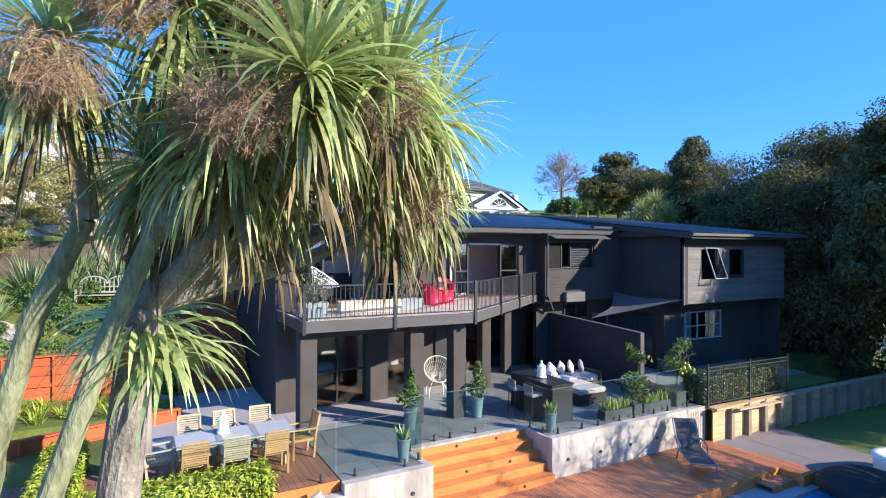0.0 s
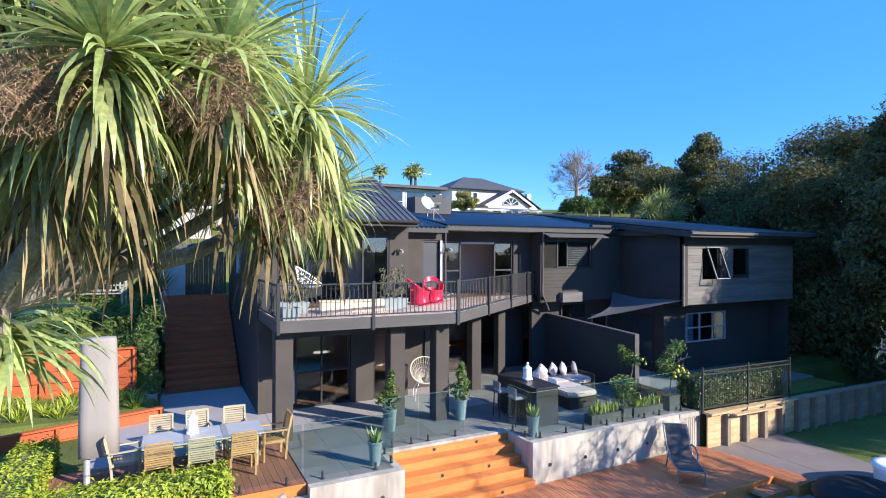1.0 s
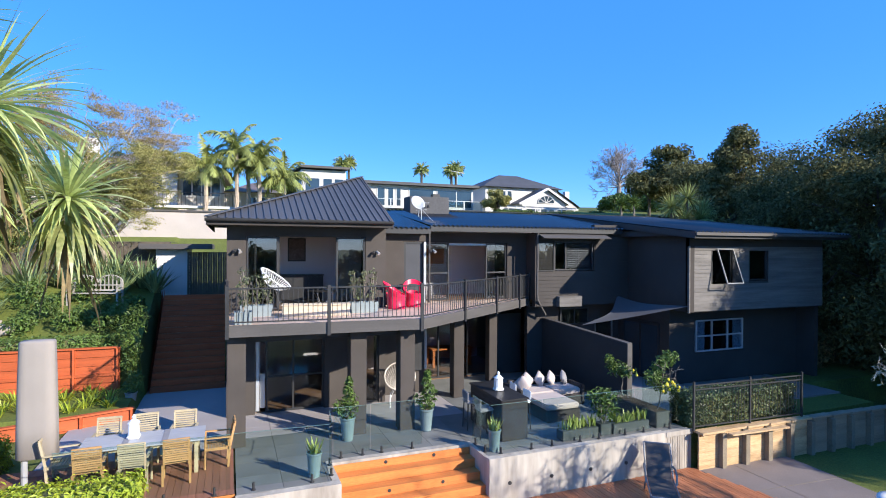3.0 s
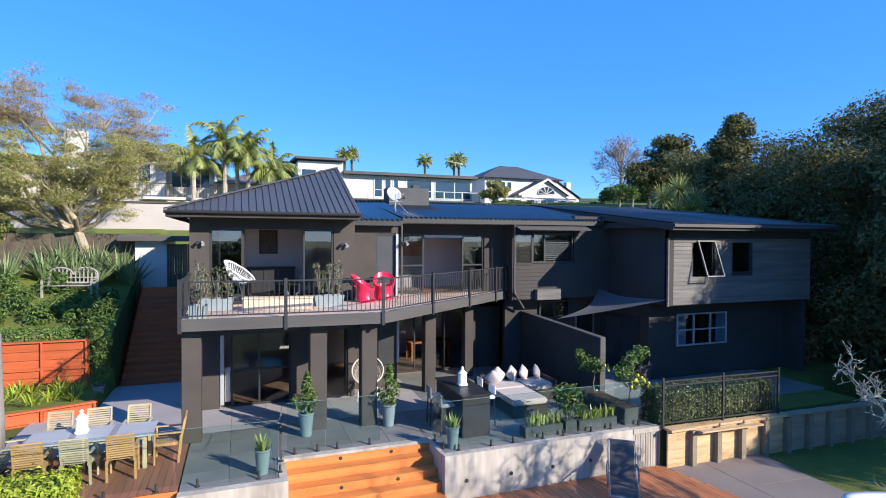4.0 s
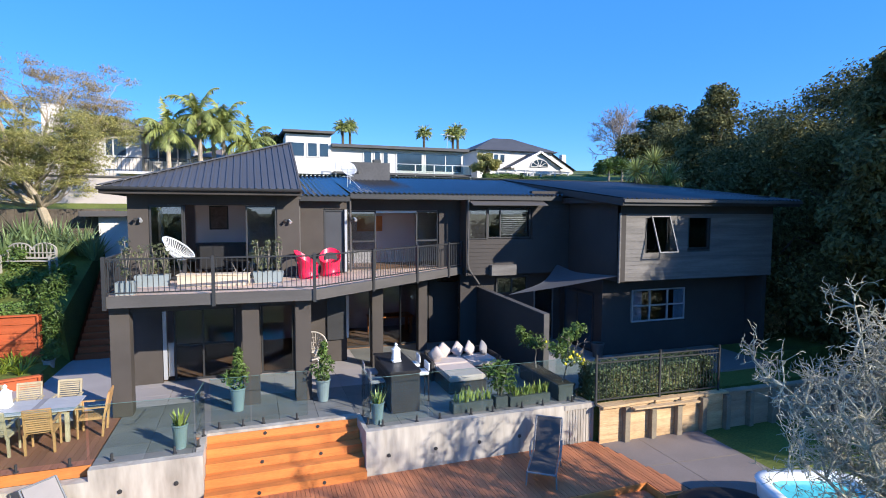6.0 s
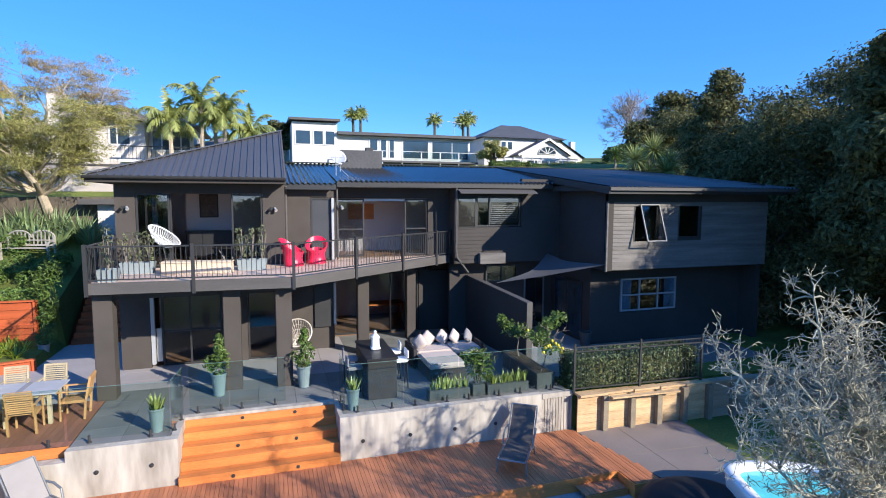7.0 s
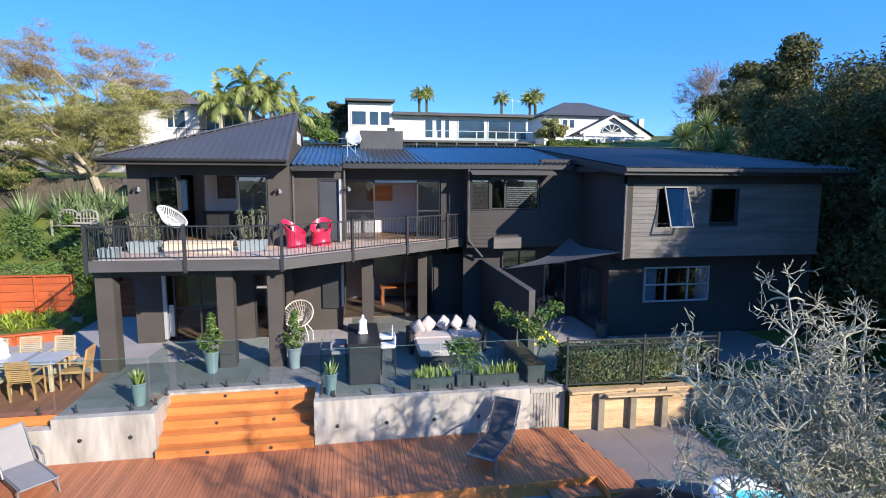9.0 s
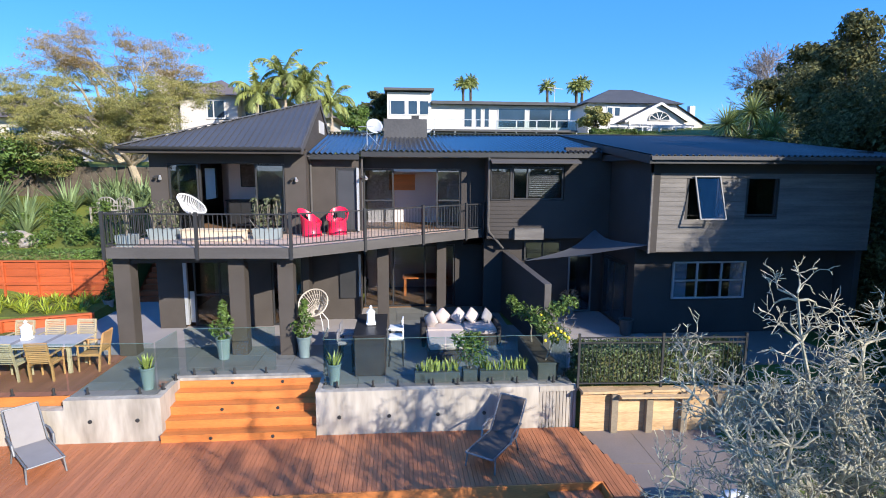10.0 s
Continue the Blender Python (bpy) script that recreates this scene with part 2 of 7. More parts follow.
G_WIN = glass("dark_window_glass", (0.68, 0.71, 0.74), 0.14)
G_WINL = glass("shaded_window_glass", (0.68, 0.71, 0.74), 0.05)
G_SASH = glass("grey_sash_glass", (0.6, 0.62, 0.65), 0.09)
G_RAIL = glass("green_tinted_glass", (0.86, 0.925, 0.91), 0.02)
M_DWIN = mat("dark_far_window", (0.03, 0.05, 0.07), 0.08, 0.2, 1, 20, 0.0, spec=0.9)


# ---- mesh helpers ----
def box(bm, x0, y0, z0, x1, y1, z1, m=None):
    vs = [Vector((x, y, z)) for x in (x0, x1) for y in (y0, y1) for z in (z0, z1)]
    vs = [bm.verts.new(m @ v if m else v) for v in vs]
    for f in ((0, 1, 3, 2), (4, 6, 7, 5), (0, 4, 5, 1), (2, 3, 7, 6), (0, 2, 6, 4), (1, 5, 7, 3)):
        bm.faces.new([vs[i] for i in f])
    return bm


def beam(bm, a, b, w, h):
    """A bar of section w x h from a to b."""
    a, b = Vector(a), Vector(b)
    d = b - a
    m = Matrix.Translation(a) @ d.to_track_quat("X", "Z").to_matrix().to_4x4()
    return box(bm, 0, -w / 2, -h / 2, d.length, w / 2, h / 2, m)


def tube(bm, pts, radii, n=8, cap=True):
    pts = [Vector(p) for p in pts]
    rings = []
    for i, p in enumerate(pts):
        d = (pts[min(i + 1, len(pts) - 1)] - pts[max(i - 1, 0)]).normalized()
        q = d.to_track_quat("Z", "Y")
        r = radii[i] if hasattr(radii, "__len__") else radii
        rings.append([bm.verts.new(p + q @ Vector((r * math.cos(2 * math.pi * k / n), r * math.sin(2 * math.pi * k / n), 0))) for k in range(n)])
    for a, b in zip(rings, rings[1:]):
        for k in range(n):
            bm.faces.new((a[k], a[(k + 1) % n], b[(k + 1) % n], b[k]))
    if cap:
        bm.faces.new(rings[0][::-1])
        bm.faces.new(rings[-1])
    return bm


def lathe(bm, prof, n=20, centre=(0, 0, 0), square=False):
    c = Vector(centre)
    rings = []
    for r, z in prof:
        ring = []
        for k in range(n):
            a = 2 * math.pi * (k + 0.5) / n
            s = 1.0 / max(abs(math.cos(a)), abs(math.sin(a))) if square else 1.0
            ring.append(bm.verts.new(c + Vector((r * s * math.cos(a), r * s * math.sin(a), z))))
        rings.append(ring)
    for a, b in zip(rings, rings[1:]):
        for k in range(n):
            bm.faces.new((a[k], a[(k + 1) % n], b[(k + 1) % n], b[k]))
    bm.faces.new(rings[0][::-1])
    bm.faces.new(rings[-1])
    return bm


def poly(bm, pts):
    return bm.faces.new([bm.verts.new(p) for p in pts])


def prism(bm, pts, z0, z1):
    lo, hi = [bm.verts.new((x, y, z0)) for x, y in pts], [bm.verts.new((x, y, z1)) for x, y in pts]
    bm.faces.new(lo[::-1])
    bm.faces.new(hi)
    for i in range(len(pts)):
        j = (i + 1) % len(pts)
        bm.faces.new((lo[i], lo[j], hi[j], hi[i]))
    return bm


def B(*a):
    return box(bmesh.new(), *a)


def part(name, bm, material, parent=None, label="", bevel=0.0, smooth=False):
    if bevel:
        bmesh.ops.bevel(bm, geom=bm.edges[:], offset=bevel, segments=2, affect="EDGES", clamp_overlap=True)
    bmesh.ops.recalc_face_normals(bm, faces=bm.faces[:])
    me = bpy.data.meshes.new(name)
    bm.to_mesh(me)
    bm.free()
    me.materials.append(material)
    if smooth:
        me.polygons.foreach_set("use_smooth", [True] * len(me.polygons))
    ob = new(name, me)
    ob.parent = parent
    return tagged(ob, label)


def raw(name, verts, faces, material, parent=None, label=""):
    me = bpy.data.meshes.new(name)
    me.from_pydata(verts, [], faces)
    me.materials.append(material)
    ob = new(name, me)
    ob.parent = parent
    return tagged(ob, label)


def thing(name, label, category, at=(0, 0, 0), rz=0, group="", kind=""):
    ob = new(name)
    ob.empty_display_size = 0.1
    ob.matrix_basis = pose(*at, 0, 0, rz)
    return tagged(ob, label, category, group, kind)


def struct(name, bm, material, label, bevel=0.0):
    return tagged(part(name, bm, material, None, label, bevel), kind="structure")


RNG = np.random.default_rng(7)


def leaf_mesh(pos, nrm, size, aspect=0.45):
    """Folded four-cornered leaves at pos, lying across nrm."""
    n = len(pos)
    u = np.cross(nrm, RNG.normal(size=(n, 3)))
    u /= np.linalg.norm(u, axis=1)[:, None] + 1e-9
    w = np.cross(nrm, u)
    s = (size * RNG.uniform(0.6, 1.35, n))[:, None]
    v = np.stack([pos - u * s, pos + w * s * aspect + nrm * s * 0.15, pos + u * s - nrm * s * 0.2, pos - w * s * aspect + nrm * s * 0.15], 1)
    f = np.arange(4 * n).reshape(n, 4)
    return v.reshape(-1, 3).tolist(), f.tolist()


def blob_leaves(blobs, per, size, fill=0.55, aspect=0.45):
    """Leaves through the outer part of lumps (x, y, z, rx, ry, rz)."""
    ps, ns = [], []
    for x, y, z, rx, ry, rz in blobs:
        d = RNG.normal(size=(per, 3))
        d /= np.linalg.norm(d, axis=1)[:, None]
        r = (fill + (1.08 - fill) * RNG.uniform(0, 1, per) ** 0.6)[:, None]
        lump = 1 + 0.22 * np.sin(d[:, :1] * 7 + x) * np.cos(d[:, 2:] * 6 + y)
        ps.append(np.array((x, y, z)) + d * r * lump * np.array((rx, ry, rz)))
        q = d * 0.8 + RNG.normal(size=(per, 3)) * 0.6 + np.array((0, 0, 0.35))
        ns.append(q / np.linalg.norm(q, axis=1)[:, None])
    return leaf_mesh(np.concatenate(ps), np.concatenate(ns), size, aspect)


def box_leaves(x0, y0, z0, x1, y1, z1, count, size):
    p = RNG.uniform(size=(count, 3))
    side = RNG.integers(0, 5, count)
    for ax, k, v in ((0, 0, 0), (0, 1, 1), (1, 2, 0), (1, 3, 1), (2, 4, 1)):
        p[side == k, ax] = v + RNG.normal(0, 0.03, (side == k).sum()) - (0.05 if v else -0.05)
    lo, hi = np.array((x0, y0, z0)), np.array((x1, y1, z1))
    c = lo + p * (hi - lo) + RNG.normal(0, size * 0.5, (count, 3))
    d = (p - 0.5) * 2
    q = d ** 3 + RNG.normal(size=(count, 3)) * 0.5 + np.array((0, 0, 0.3))
    return leaf_mesh(c, q / np.linalg.norm(q, axis=1)[:, None], size)


def blade(v, f, base, d, length, width, droop, segs=6, curl=0.0):
    """One sword leaf from base along d, bending down by droop."""
    p, d = Vector(base), Vector(d).normalized()
    side = d.cross(Vector((0, 0, 1)))
    side = side.normalized() if side.length > 0.05 else Vector((1, 0, 0))
    side = (side + Vector(RNG.normal(0, 0.25, 3))).normalized()
    i0, step = len(v), length / segs
    for k in range(segs + 1):
        t = k / segs
        w = width * (0.55 + 0.9 * t if t < 0.45 else 1.0 * (1 - t) / 0.55 + 0.02) * 0.5
        v.extend((tuple(p - side * w), tuple(p + side * w)))
        d = (d + Vector((0, 0, -droop * (0.3 + t)))).normalized()
        p = p + d * step
    for k in range(segs):
        a = i0 + 2 * k
        f.append((a, a + 1, a + 3, a + 2))


def sword_head(v, f, c, n, length, width, droop, up=-0.25):
    for k in range(n):
        t = (k + 0.5) / n
        el = math.asin(max(-1, min(1, 1 - t * (1 - up))))
        az = k * 2.39996 + RNG.normal(0, 0.15)
        d = (math.cos(el) * math.cos(az), math.cos(el) * math.sin(az), math.sin(el))
        blade(v, f, Vector(c) + Vector(d) * 0.04, d, length * RNG.uniform(0.7, 1.1), width * RNG.uniform(0.8, 1.2), droop * RNG.uniform(0.5, 1.5) * (0.35 + t))


def branches(bm, p, d, length, r, depth, spread, up, segs=3, n=5, tips=None, kids=(2, 4), shrink=0.72, wiggle=0.16, thin=0.006):
    pts, rs = [Vector(p)], [r]
    d = Vector(d).normalized()
    for k in range(segs):
        d = (d + Vector(RNG.normal(0, wiggle, 3)) + Vector((0, 0, up * 0.1))).normalized()
        pts.append(pts[-1] + d * length / segs)
        rs.append(r * (1 - 0.35 * (k + 1) / segs))
    tube(bm, pts, rs, n, cap=depth == 0)
    if depth == 0:
        if tips is not None:
            tips.append(pts[-1])
        return
    for k in range(int(RNG.integers(kids[0], kids[1] + 1))):
        at = pts[-1] if k == 0 else pts[int(RNG.integers(1, len(pts)))]
        nd = (d + Vector(RNG.normal(0, spread, 3)) + Vector((0, 0, up))).normalized()
        branches(bm, at, nd, length * shrink * RNG.uniform(0.75, 1.2), max(rs[-1] * 0.75, thin), depth - 1, spread, up, max(2, segs - 1), max(3, n - 1), tips, kids, shrink, wiggle, thin)


# ---- ground ----
def hill(x, y):
    back = np.interp(y, [24, 30, 36, 53, 75, 100, 300, 900], [0.0, 4.5, 6.3, 8.2, 10.2, 11.5, 11.5, 8.0])
    left = np.interp(y, [16.9, 19.35, 19.45, 24, 30], [0.22, 0.3, 1.5, 3.2, 5.0])
    z = max(left, back) if x < 0.9 and y > 16.85 else back - 0.06
    if y < (10.62 if x > 15.2 else 12.0) or (x > 23 and y < 13):
        z = -1.06
    if 4.9 < x < 15.3 and 3.0 < y < 8.4:
        z = -1.75
    if x > 26:
        z += np.interp(x, [26, 40, 120], [0, 1.0, 3.0]) * np.interp(y, [8, 16], [0, 1])
    return float(z)


xs = sorted([-900, -400, -200, -120, -80, -60, -40, -30, -24, 1.0, 0.8, 1.9, 4.85, 5.05, 2.1, 15.25, 15.4, 22.9, 23.1] + list(range(-20, 50, 2)) + [60, 80, 120, 200, 400, 900])
ys = sorted([-900, -300, -100, -50, -30, -20, 2.9, 3.1, 7.55, 7.7, 8.35, 8.45, 10.58, 10.66, 11.98, 12.02, 12.95, 13.05, 16.8, 16.9, 19.34, 19.46] + list(range(-12, 60, 2)) + [66, 75, 86, 100, 130, 180, 300, 500, 900])
gv = [(x, y, hill(x, y)) for y in ys for x in xs]
gf = [(j * len(xs) + i, j * len(xs) + i + 1, (j + 1) * len(xs) + i + 1, (j + 1) * len(xs) + i) for j in range(len(ys) - 1) for i in range(len(xs) - 1)]
tagged(raw("ground", gv, gf, M_GRASS, None, "sloping ground with lawn and planted hillside"), category="ground", kind="structure")

# raised patio: slab, walls and floors
patio = thing("patio", "raised slate-paved patio on pale concrete walls", "patio", kind="structure")
part("slab", prism(bmesh.new(), [(3.66, 10.75), (5.55, 10.75), (5.7, 11.8), (9.05, 11.8), (9.12, 10.75), (15.05, 10.75), (15.05, 13.2), (13.9, 18.15), (3.66, 18.15)], -0.95, -0.03), M_PATH, patio)
part("retaining_wall", B(-3.0, 10.55, -1.06, 3.64, 10.8, -0.22), M_CONC, patio, "pale board-marked concrete wall")
part("retaining_wall", B(3.64, 10.55, -1.06, 5.675, 10.75, 0.0), M_CONC, patio)
part("retaining_wall", prism(bmesh.new(), [(5.675, 10.752), (5.675, 11.86), (5.56, 11.86), (5.5, 10.752)], -1.06, 0.0), M_CONC, patio)
part("retaining_wall", B(9.05, 10.55, -1.06, 14.2, 10.75, 0.03), M_CONC, patio)
part("retaining_wall", B(9.05, 10.752, -1.06, 9.15, 11.86, 0.0), M_CONC, patio)
part("threshold", B(5.68, 11.68, -0.2, 9.05, 11.86, 0.006), M_CONC, patio, "pale concrete stair threshold")
flutes = bmesh.new()
box(flutes, 14.2, 10.6, -1.06, 15.1, 10.75, 0.0)
for i in range(11):
    box(flutes, 14.21 + i * 0.081, 10.57, -1.05, 14.276 + i * 0.081, 10.598, -0.1)
box(flutes, 14.2, 10.53, -0.1, 15.1, 10.598, 0.03)
part("fluted_wall", flutes, M_CONC, patio, "vertically grooved pale concrete")
for x in (3.18, 4.17, 5.17, 9.57, 10.7, 11.82, 12.9):
    part("wall_light", lathe(bmesh.new(), [(0.045, 0), (0.045, 0.02), (0.02, 0.024)], 12), M_TRIM, patio).matrix_basis = pose(x, 10.55, -0.5 if x < 6 else -0.58, 90)
back_floor = struct("floor_patio_back", B(-0.4, 13.55, -0.2, 3.655, 20.5, -0.006), M_PATH, "pale concrete path beside the house")

# stair of five risers
stair = thing("timber_stair", "wide orange-stained timber steps between concrete walls", "stairs", kind="structure")
for i in range(5):
    y1, z1 = 10.42 + 0.3 * i, -0.8 + 0.2 * i - 0.02
    if i < 4:
        for k in range(2):
            part("tread", B(5.68, y1 + 0.155 * k, z1 - 0.03, 9.04, y1 + 0.155 * k + 0.153, z1), M_STEP, stair)
    part("riser", B(5.68, y1 + 0.012, z1 - 0.2, 9.04, y1 + 0.04, z1 - 0.032 if i < 4 else z1 - 0.03), M_STEP, stair)
    if i in (0, 2, 4):
        for x in (6.75 + 0.04 * i, 8.1):
            part("step_light", lathe(bmesh.new(), [(0.04, 0), (0.04, 0.012), (0.02, 0.014)], 12), M_TRIM, stair).matrix_basis = pose(x, y1 + 0.011, z1 - 0.1, 90)

# pool deck and its steps
pool_deck = thing("pool_deck", "red-brown timber pool deck with orange edge boards", "deck", kind="structure")
part("subframe", prism(bmesh.new(), [(-3, 8.28), (14.9, 8.28), (14.9, 7.69), (15.58, 7.69), (15.05, 10.54), (-3, 10.54)], -1.4, -1.04), M_PINED, pool_deck)
part("edge_board", B(-3, 8.24, -1.4, 14.86, 8.27, -1.0), M_STEP, pool_deck, "orange-stained edge board")
part("edge_board", B(14.86, 7.68, -1.4, 14.89, 8.27, -1.0), M_STEP, pool_deck)
part("edge_board", B(14.86, 7.64, -1.4, 15.62, 7.675, -1.0), M_STEP, pool_deck)
low = thing("deck_step", "small orange-stained timber step beside the deck", "step", kind="structure")
for i in range(7):
    part("tread_board", B(13.78 + i * 0.145, 7.82, -1.17, 13.918 + i * 0.145, 8.235, -1.145), M_DECK, low)
part("riser", B(13.78, 7.8, -1.4, 14.8, 7.818, -1.172), M_STEP, low)
part("riser", B(14.8, 7.8, -1.4, 14.82, 8.235, -1.15), M_STEP, low)
path = struct("pavement", prism(bmesh.new(), [(15.1, 10.5), (18.25, 10.2), (18.1, 7.6), (18.0, 2.0), (15.3, 2.0), (15.3, 7.6), (15.66, 7.6)], -1.2, -1.02), M_DRIVE, "grey concrete path beside the lawn")
for a, b in (((16.3, 10.36), (16.2, 5.0)), ((15.5, 8.9), (18.1, 8.7))):
    beam_m = beam(bmesh.new(), (*a, -1.0165), (*b, -1.0165), 0.008, 0.004)
    part("joint", beam_m, M_PINED, path)

# dining deck on the left
dining_deck = thing("dining_deck", "brown timber dining deck with orange edge board", "deck", kind="structure")
part("frame", B(-3, 10.86, -0.25, 3.63, 13.54, -0.035), M_PINED, dining_deck)
part("edge_board", B(-3, 10.82, -0.22, 3.63, 10.85, 0.0), M_STEP, dining_deck, "orange-stained edge board")

struct("floor_courtyard", B(15.06, 11.75, -0.2, 18.5, 17.2, -0.01), M_PATH, "pale concrete courtyard beside the house")
# same courtyard floor; the darker concrete colour stands in for shade
struct("floor_side", B(18.5, 11.75, -0.2, 23.0, 17.2, -0.014), M_DRIVE, "courtyard concrete beside the house wall, darkened for shade")

# timber retaining wall, right
rw = thing("timber_retaining_wall", "raw pine retaining wall with posts and capping", "retaining wall", kind="structure")
for i in range(14):
    x = 15.12 + i * 0.82
    y = 10.32 - 0.035 * i
    for k in range(4):
        part("board", B(x, y + 0.02, -1.06 + k * 0.25, x + 0.815, y + 0.06, -0.815 + k * 0.25), M_PINE if i < 5 else M_PINEG, rw)
    part("post", B(x + 0.69, y - 0.13, -1.06, x + 0.84, y + 0.018, -0.09), M_PINED, rw)
    part("capping", B(x - 0.002, y - 0.12 if i < 1 else y - 0.05, -0.058, x + 0.812, y + 0.2, 0.0), M_PINE if i < 5 else M_PINEG, rw)
part("capping", beam(bmesh.new(), (15.95, 10.08, -0.085), (18.0, 9.99, -0.085), 0.16, 0.04), M_PINE, rw, "loose offset capping board")

# ---- house ----
house = thing("house", "two-storey charcoal house with steel roofs", "house")


def wall(x0, y0, z0, x1, y1, z1, m=None, label=""):
    return part("wall", B(x0, y0, z0, x1, y1, z1), m or M_CLAD, house, label)


F2, EV = 2.98, 5.45
# left block, lower storey
wall(3.45, 16.0, 0, 4.22, 16.2, 2.68, M_PLASTER)
wall(6.2, 16.0, 0, 6.92, 16.2, 2.68, M_PLASTER)
wall(7.9, 16.0, 0, 8.1, 16.7, 2.68, M_PLASTER)
wall(4.22, 16.0, 2.35, 6.2, 16.2, 2.68)
wall(6.92, 16.0, 2.35, 7.9, 16.2, 2.68)
wall(3.45, 16.2, -0.06, 3.65, 24.0, 2.99)
wall(3.45, 16.2, 2.99, 3.65, 20.2, EV)
wall(3.45, 21.6, 2.99, 3.65, 24.0, EV)
wall(3.45, 20.2, 5.0, 3.65, 21.6, EV)
wall(3.45, 20.2, 2.99, 3.65, 21.6, 3.8)
side_w = part("window", B(3.48, 20.2, 3.8, 3.56, 20.26, 5.0), M_WALLW, house, "white framed side window")
part("mullion", B(3.48, 21.54, 3.8, 3.56, 21.6, 5.0), M_WALLW, side_w)
part("blind", B(3.58, 20.26, 3.8, 3.585, 21.54, 5.0), M_BLIND, side_w, "sheer white window blind")
wall(8.1, 16.7, 0, 9.65, 16.9, 2.68, M_PLASTER)
wall(9.45, 16.9, 0, 9.65, 18.2, 2.68)
wall(9.65, 18.2, 2.3, 13.3, 18.4, 2.68)
wall(13.0, 18.2, 0, 14.2, 18.4, 2.3)
for x0, y0, x1 in ((3.66, 16.2, 8.1), (8.1, 17.31, 13.9), (13.9, 17.41, 18.1), (18.3, 13.8, 24.6)):
    part("storey_floor", B(x0, y0, 2.72, x1, 23.79, 2.955), M_ROOMF, house)
for x0, y0, x1 in ((3.66, 16.21, 8.1), (8.1, 16.91, 9.45), (9.66, 18.2, 13.9)):
    part("storey_floor", B(x0, y0, -0.02, x1, 23.79, 0.006), M_ROOMF, house)
wall(3.65, 23.8, -0.06, 24.8, 24.0, EV, M_ROOM)
wall(3.66, 20.6, 0.0, 9.4, 20.7, 2.68, M_ROOM)
wall(9.66, 21.6, 0.0, 13.9, 21.7, 2.68, M_ROOM)
# left block, upper storey
wall(3.45, 16.0, 2.7, 3.97, 16.2, 5.5, M_PLASTER)
wall(7.45, 16.0, 2.7, 8.1, 16.2, 5.5, M_PLASTER)
wall(3.97, 16.0, 5.15, 7.45, 16.2, 5.5)
wall(3.97, 16.0, 2.7, 7.45, 16.2, 3.0)
wall(7.95, 16.2, 2.96, 8.1, 23.8, 5.6, M_PLASTER)
gbl = bmesh.new()
lo_, hi_ = [[gbl.verts.new((x, y, z)) for y, z in ((15.6, 5.6), (23.4, 5.6), (19.5, 7.28))] for x in (7.96, 8.09)]
gbl.faces.new(lo_)
gbl.faces.new(hi_)
for i in range(3):
    gbl.faces.new((lo_[i], lo_[(i + 1) % 3], hi_[(i + 1) % 3], hi_[i]))
part("gable_wall", gbl, M_PLASTER, house)
part("window_frame", B(8.092, 19.2, 6.3, 8.11, 20.6, 6.75), M_WALLW, house, "white clerestory window")
wall(4.95, 18.7, 2.96, 7.94, 18.8, 5.4, M_ROOM, "plain plaster room wall")
wall(3.66, 22.2, 2.96, 7.94, 22.3, 5.4, M_ROOM)
part("ceiling", B(3.66, 16.2, 5.4, 7.94, 23.8, 5.44), M_WALLW, house)
# door wall and recessed sliding doors
wall(8.1, 16.7, 2.7, 8.92, 16.9, 5.4, M_PLASTER)
wall(8.92, 16.7, 5.05, 9.75, 16.9, 5.4, M_PLASTER)
wall(9.65, 16.9, 2.96, 9.75, 17.3, 5.4)
wall(9.75, 17.3, 5.02, 13.9, 17.5, 5.5)
wall(13.1, 17.3, 2.96, 13.9, 17.5, 5.02)
wall(9.76, 19.9, 2.96, 13.9, 20.0, 5.4, M_ROOM)
part("ceiling", B(8.12, 16.92, 5.4, 17.6, 23.8, 5.43), M_WALLW, house)
# right wing
wall(13.9, 16.65, 2.7, 14.72, 16.85, 5.5)
wall(14.72, 16.65, 2.7, 16.5, 16.85, 4.0)
wall(14.72, 16.65, 5.1, 16.5, 16.85, 5.5)
wall(16.5, 16.65, 2.7, 18.1, 16.85, 5.75)
wall(13.9, 16.85, 2.96, 14.0, 21.0, 5.4)
wall(13.9, 17.2, 0, 18.1, 17.4, 2.7)
# paler board material stands in for sunlight falling on the cladding here
part("proud_board", B(14.8, 16.42, 2.69, 15.78, 16.65, 3.07), M_BOARD, house, "boxed beam in paler boards for a patch of sun")
# box wing
wall(18.1, 13.57, 2.68, 18.3, 16.65, 5.5)
wall(18.1, 13.6, 4.9, 24.8, 13.75, 5.35)
wall(18.1, 13.6, 2.68, 19.12, 13.75, 4.9)
wall(20.08, 13.6, 2.68, 20.9, 13.75, 4.9)
wall(19.12, 13.6, 2.68, 20.08, 13.75, 3.55)
wall(20.9, 13.6, 2.68, 21.85, 13.75, 3.7)
wall(21.85, 13.6, 2.68, 24.8, 13.75, 4.9)
wall(24.6, 13.75, -0.06, 24.8, 24, 5.6)
wall(18.3, 13.76, 2.68, 24.6, 16.6, 2.8)
wall(18.1, 14.5, -0.06, 19.3, 14.7, 2.68)
wall(19.3, 14.5, -0.06, 21.68, 14.7, 1.07)
wall(19.3, 14.5, 2.27, 21.68, 14.7, 2.68)
wall(21.68, 14.5, -0.06, 24.8, 14.7, 2.68)
wall(18.1, 14.7, -0.06, 18.3, 17.2, 2.68)
# inner wall takes the dark plaster so the room behind the panes looks unlit
wall(18.3, 18.5, 0, 24.6, 18.6, 5.3, M_PLASTER)
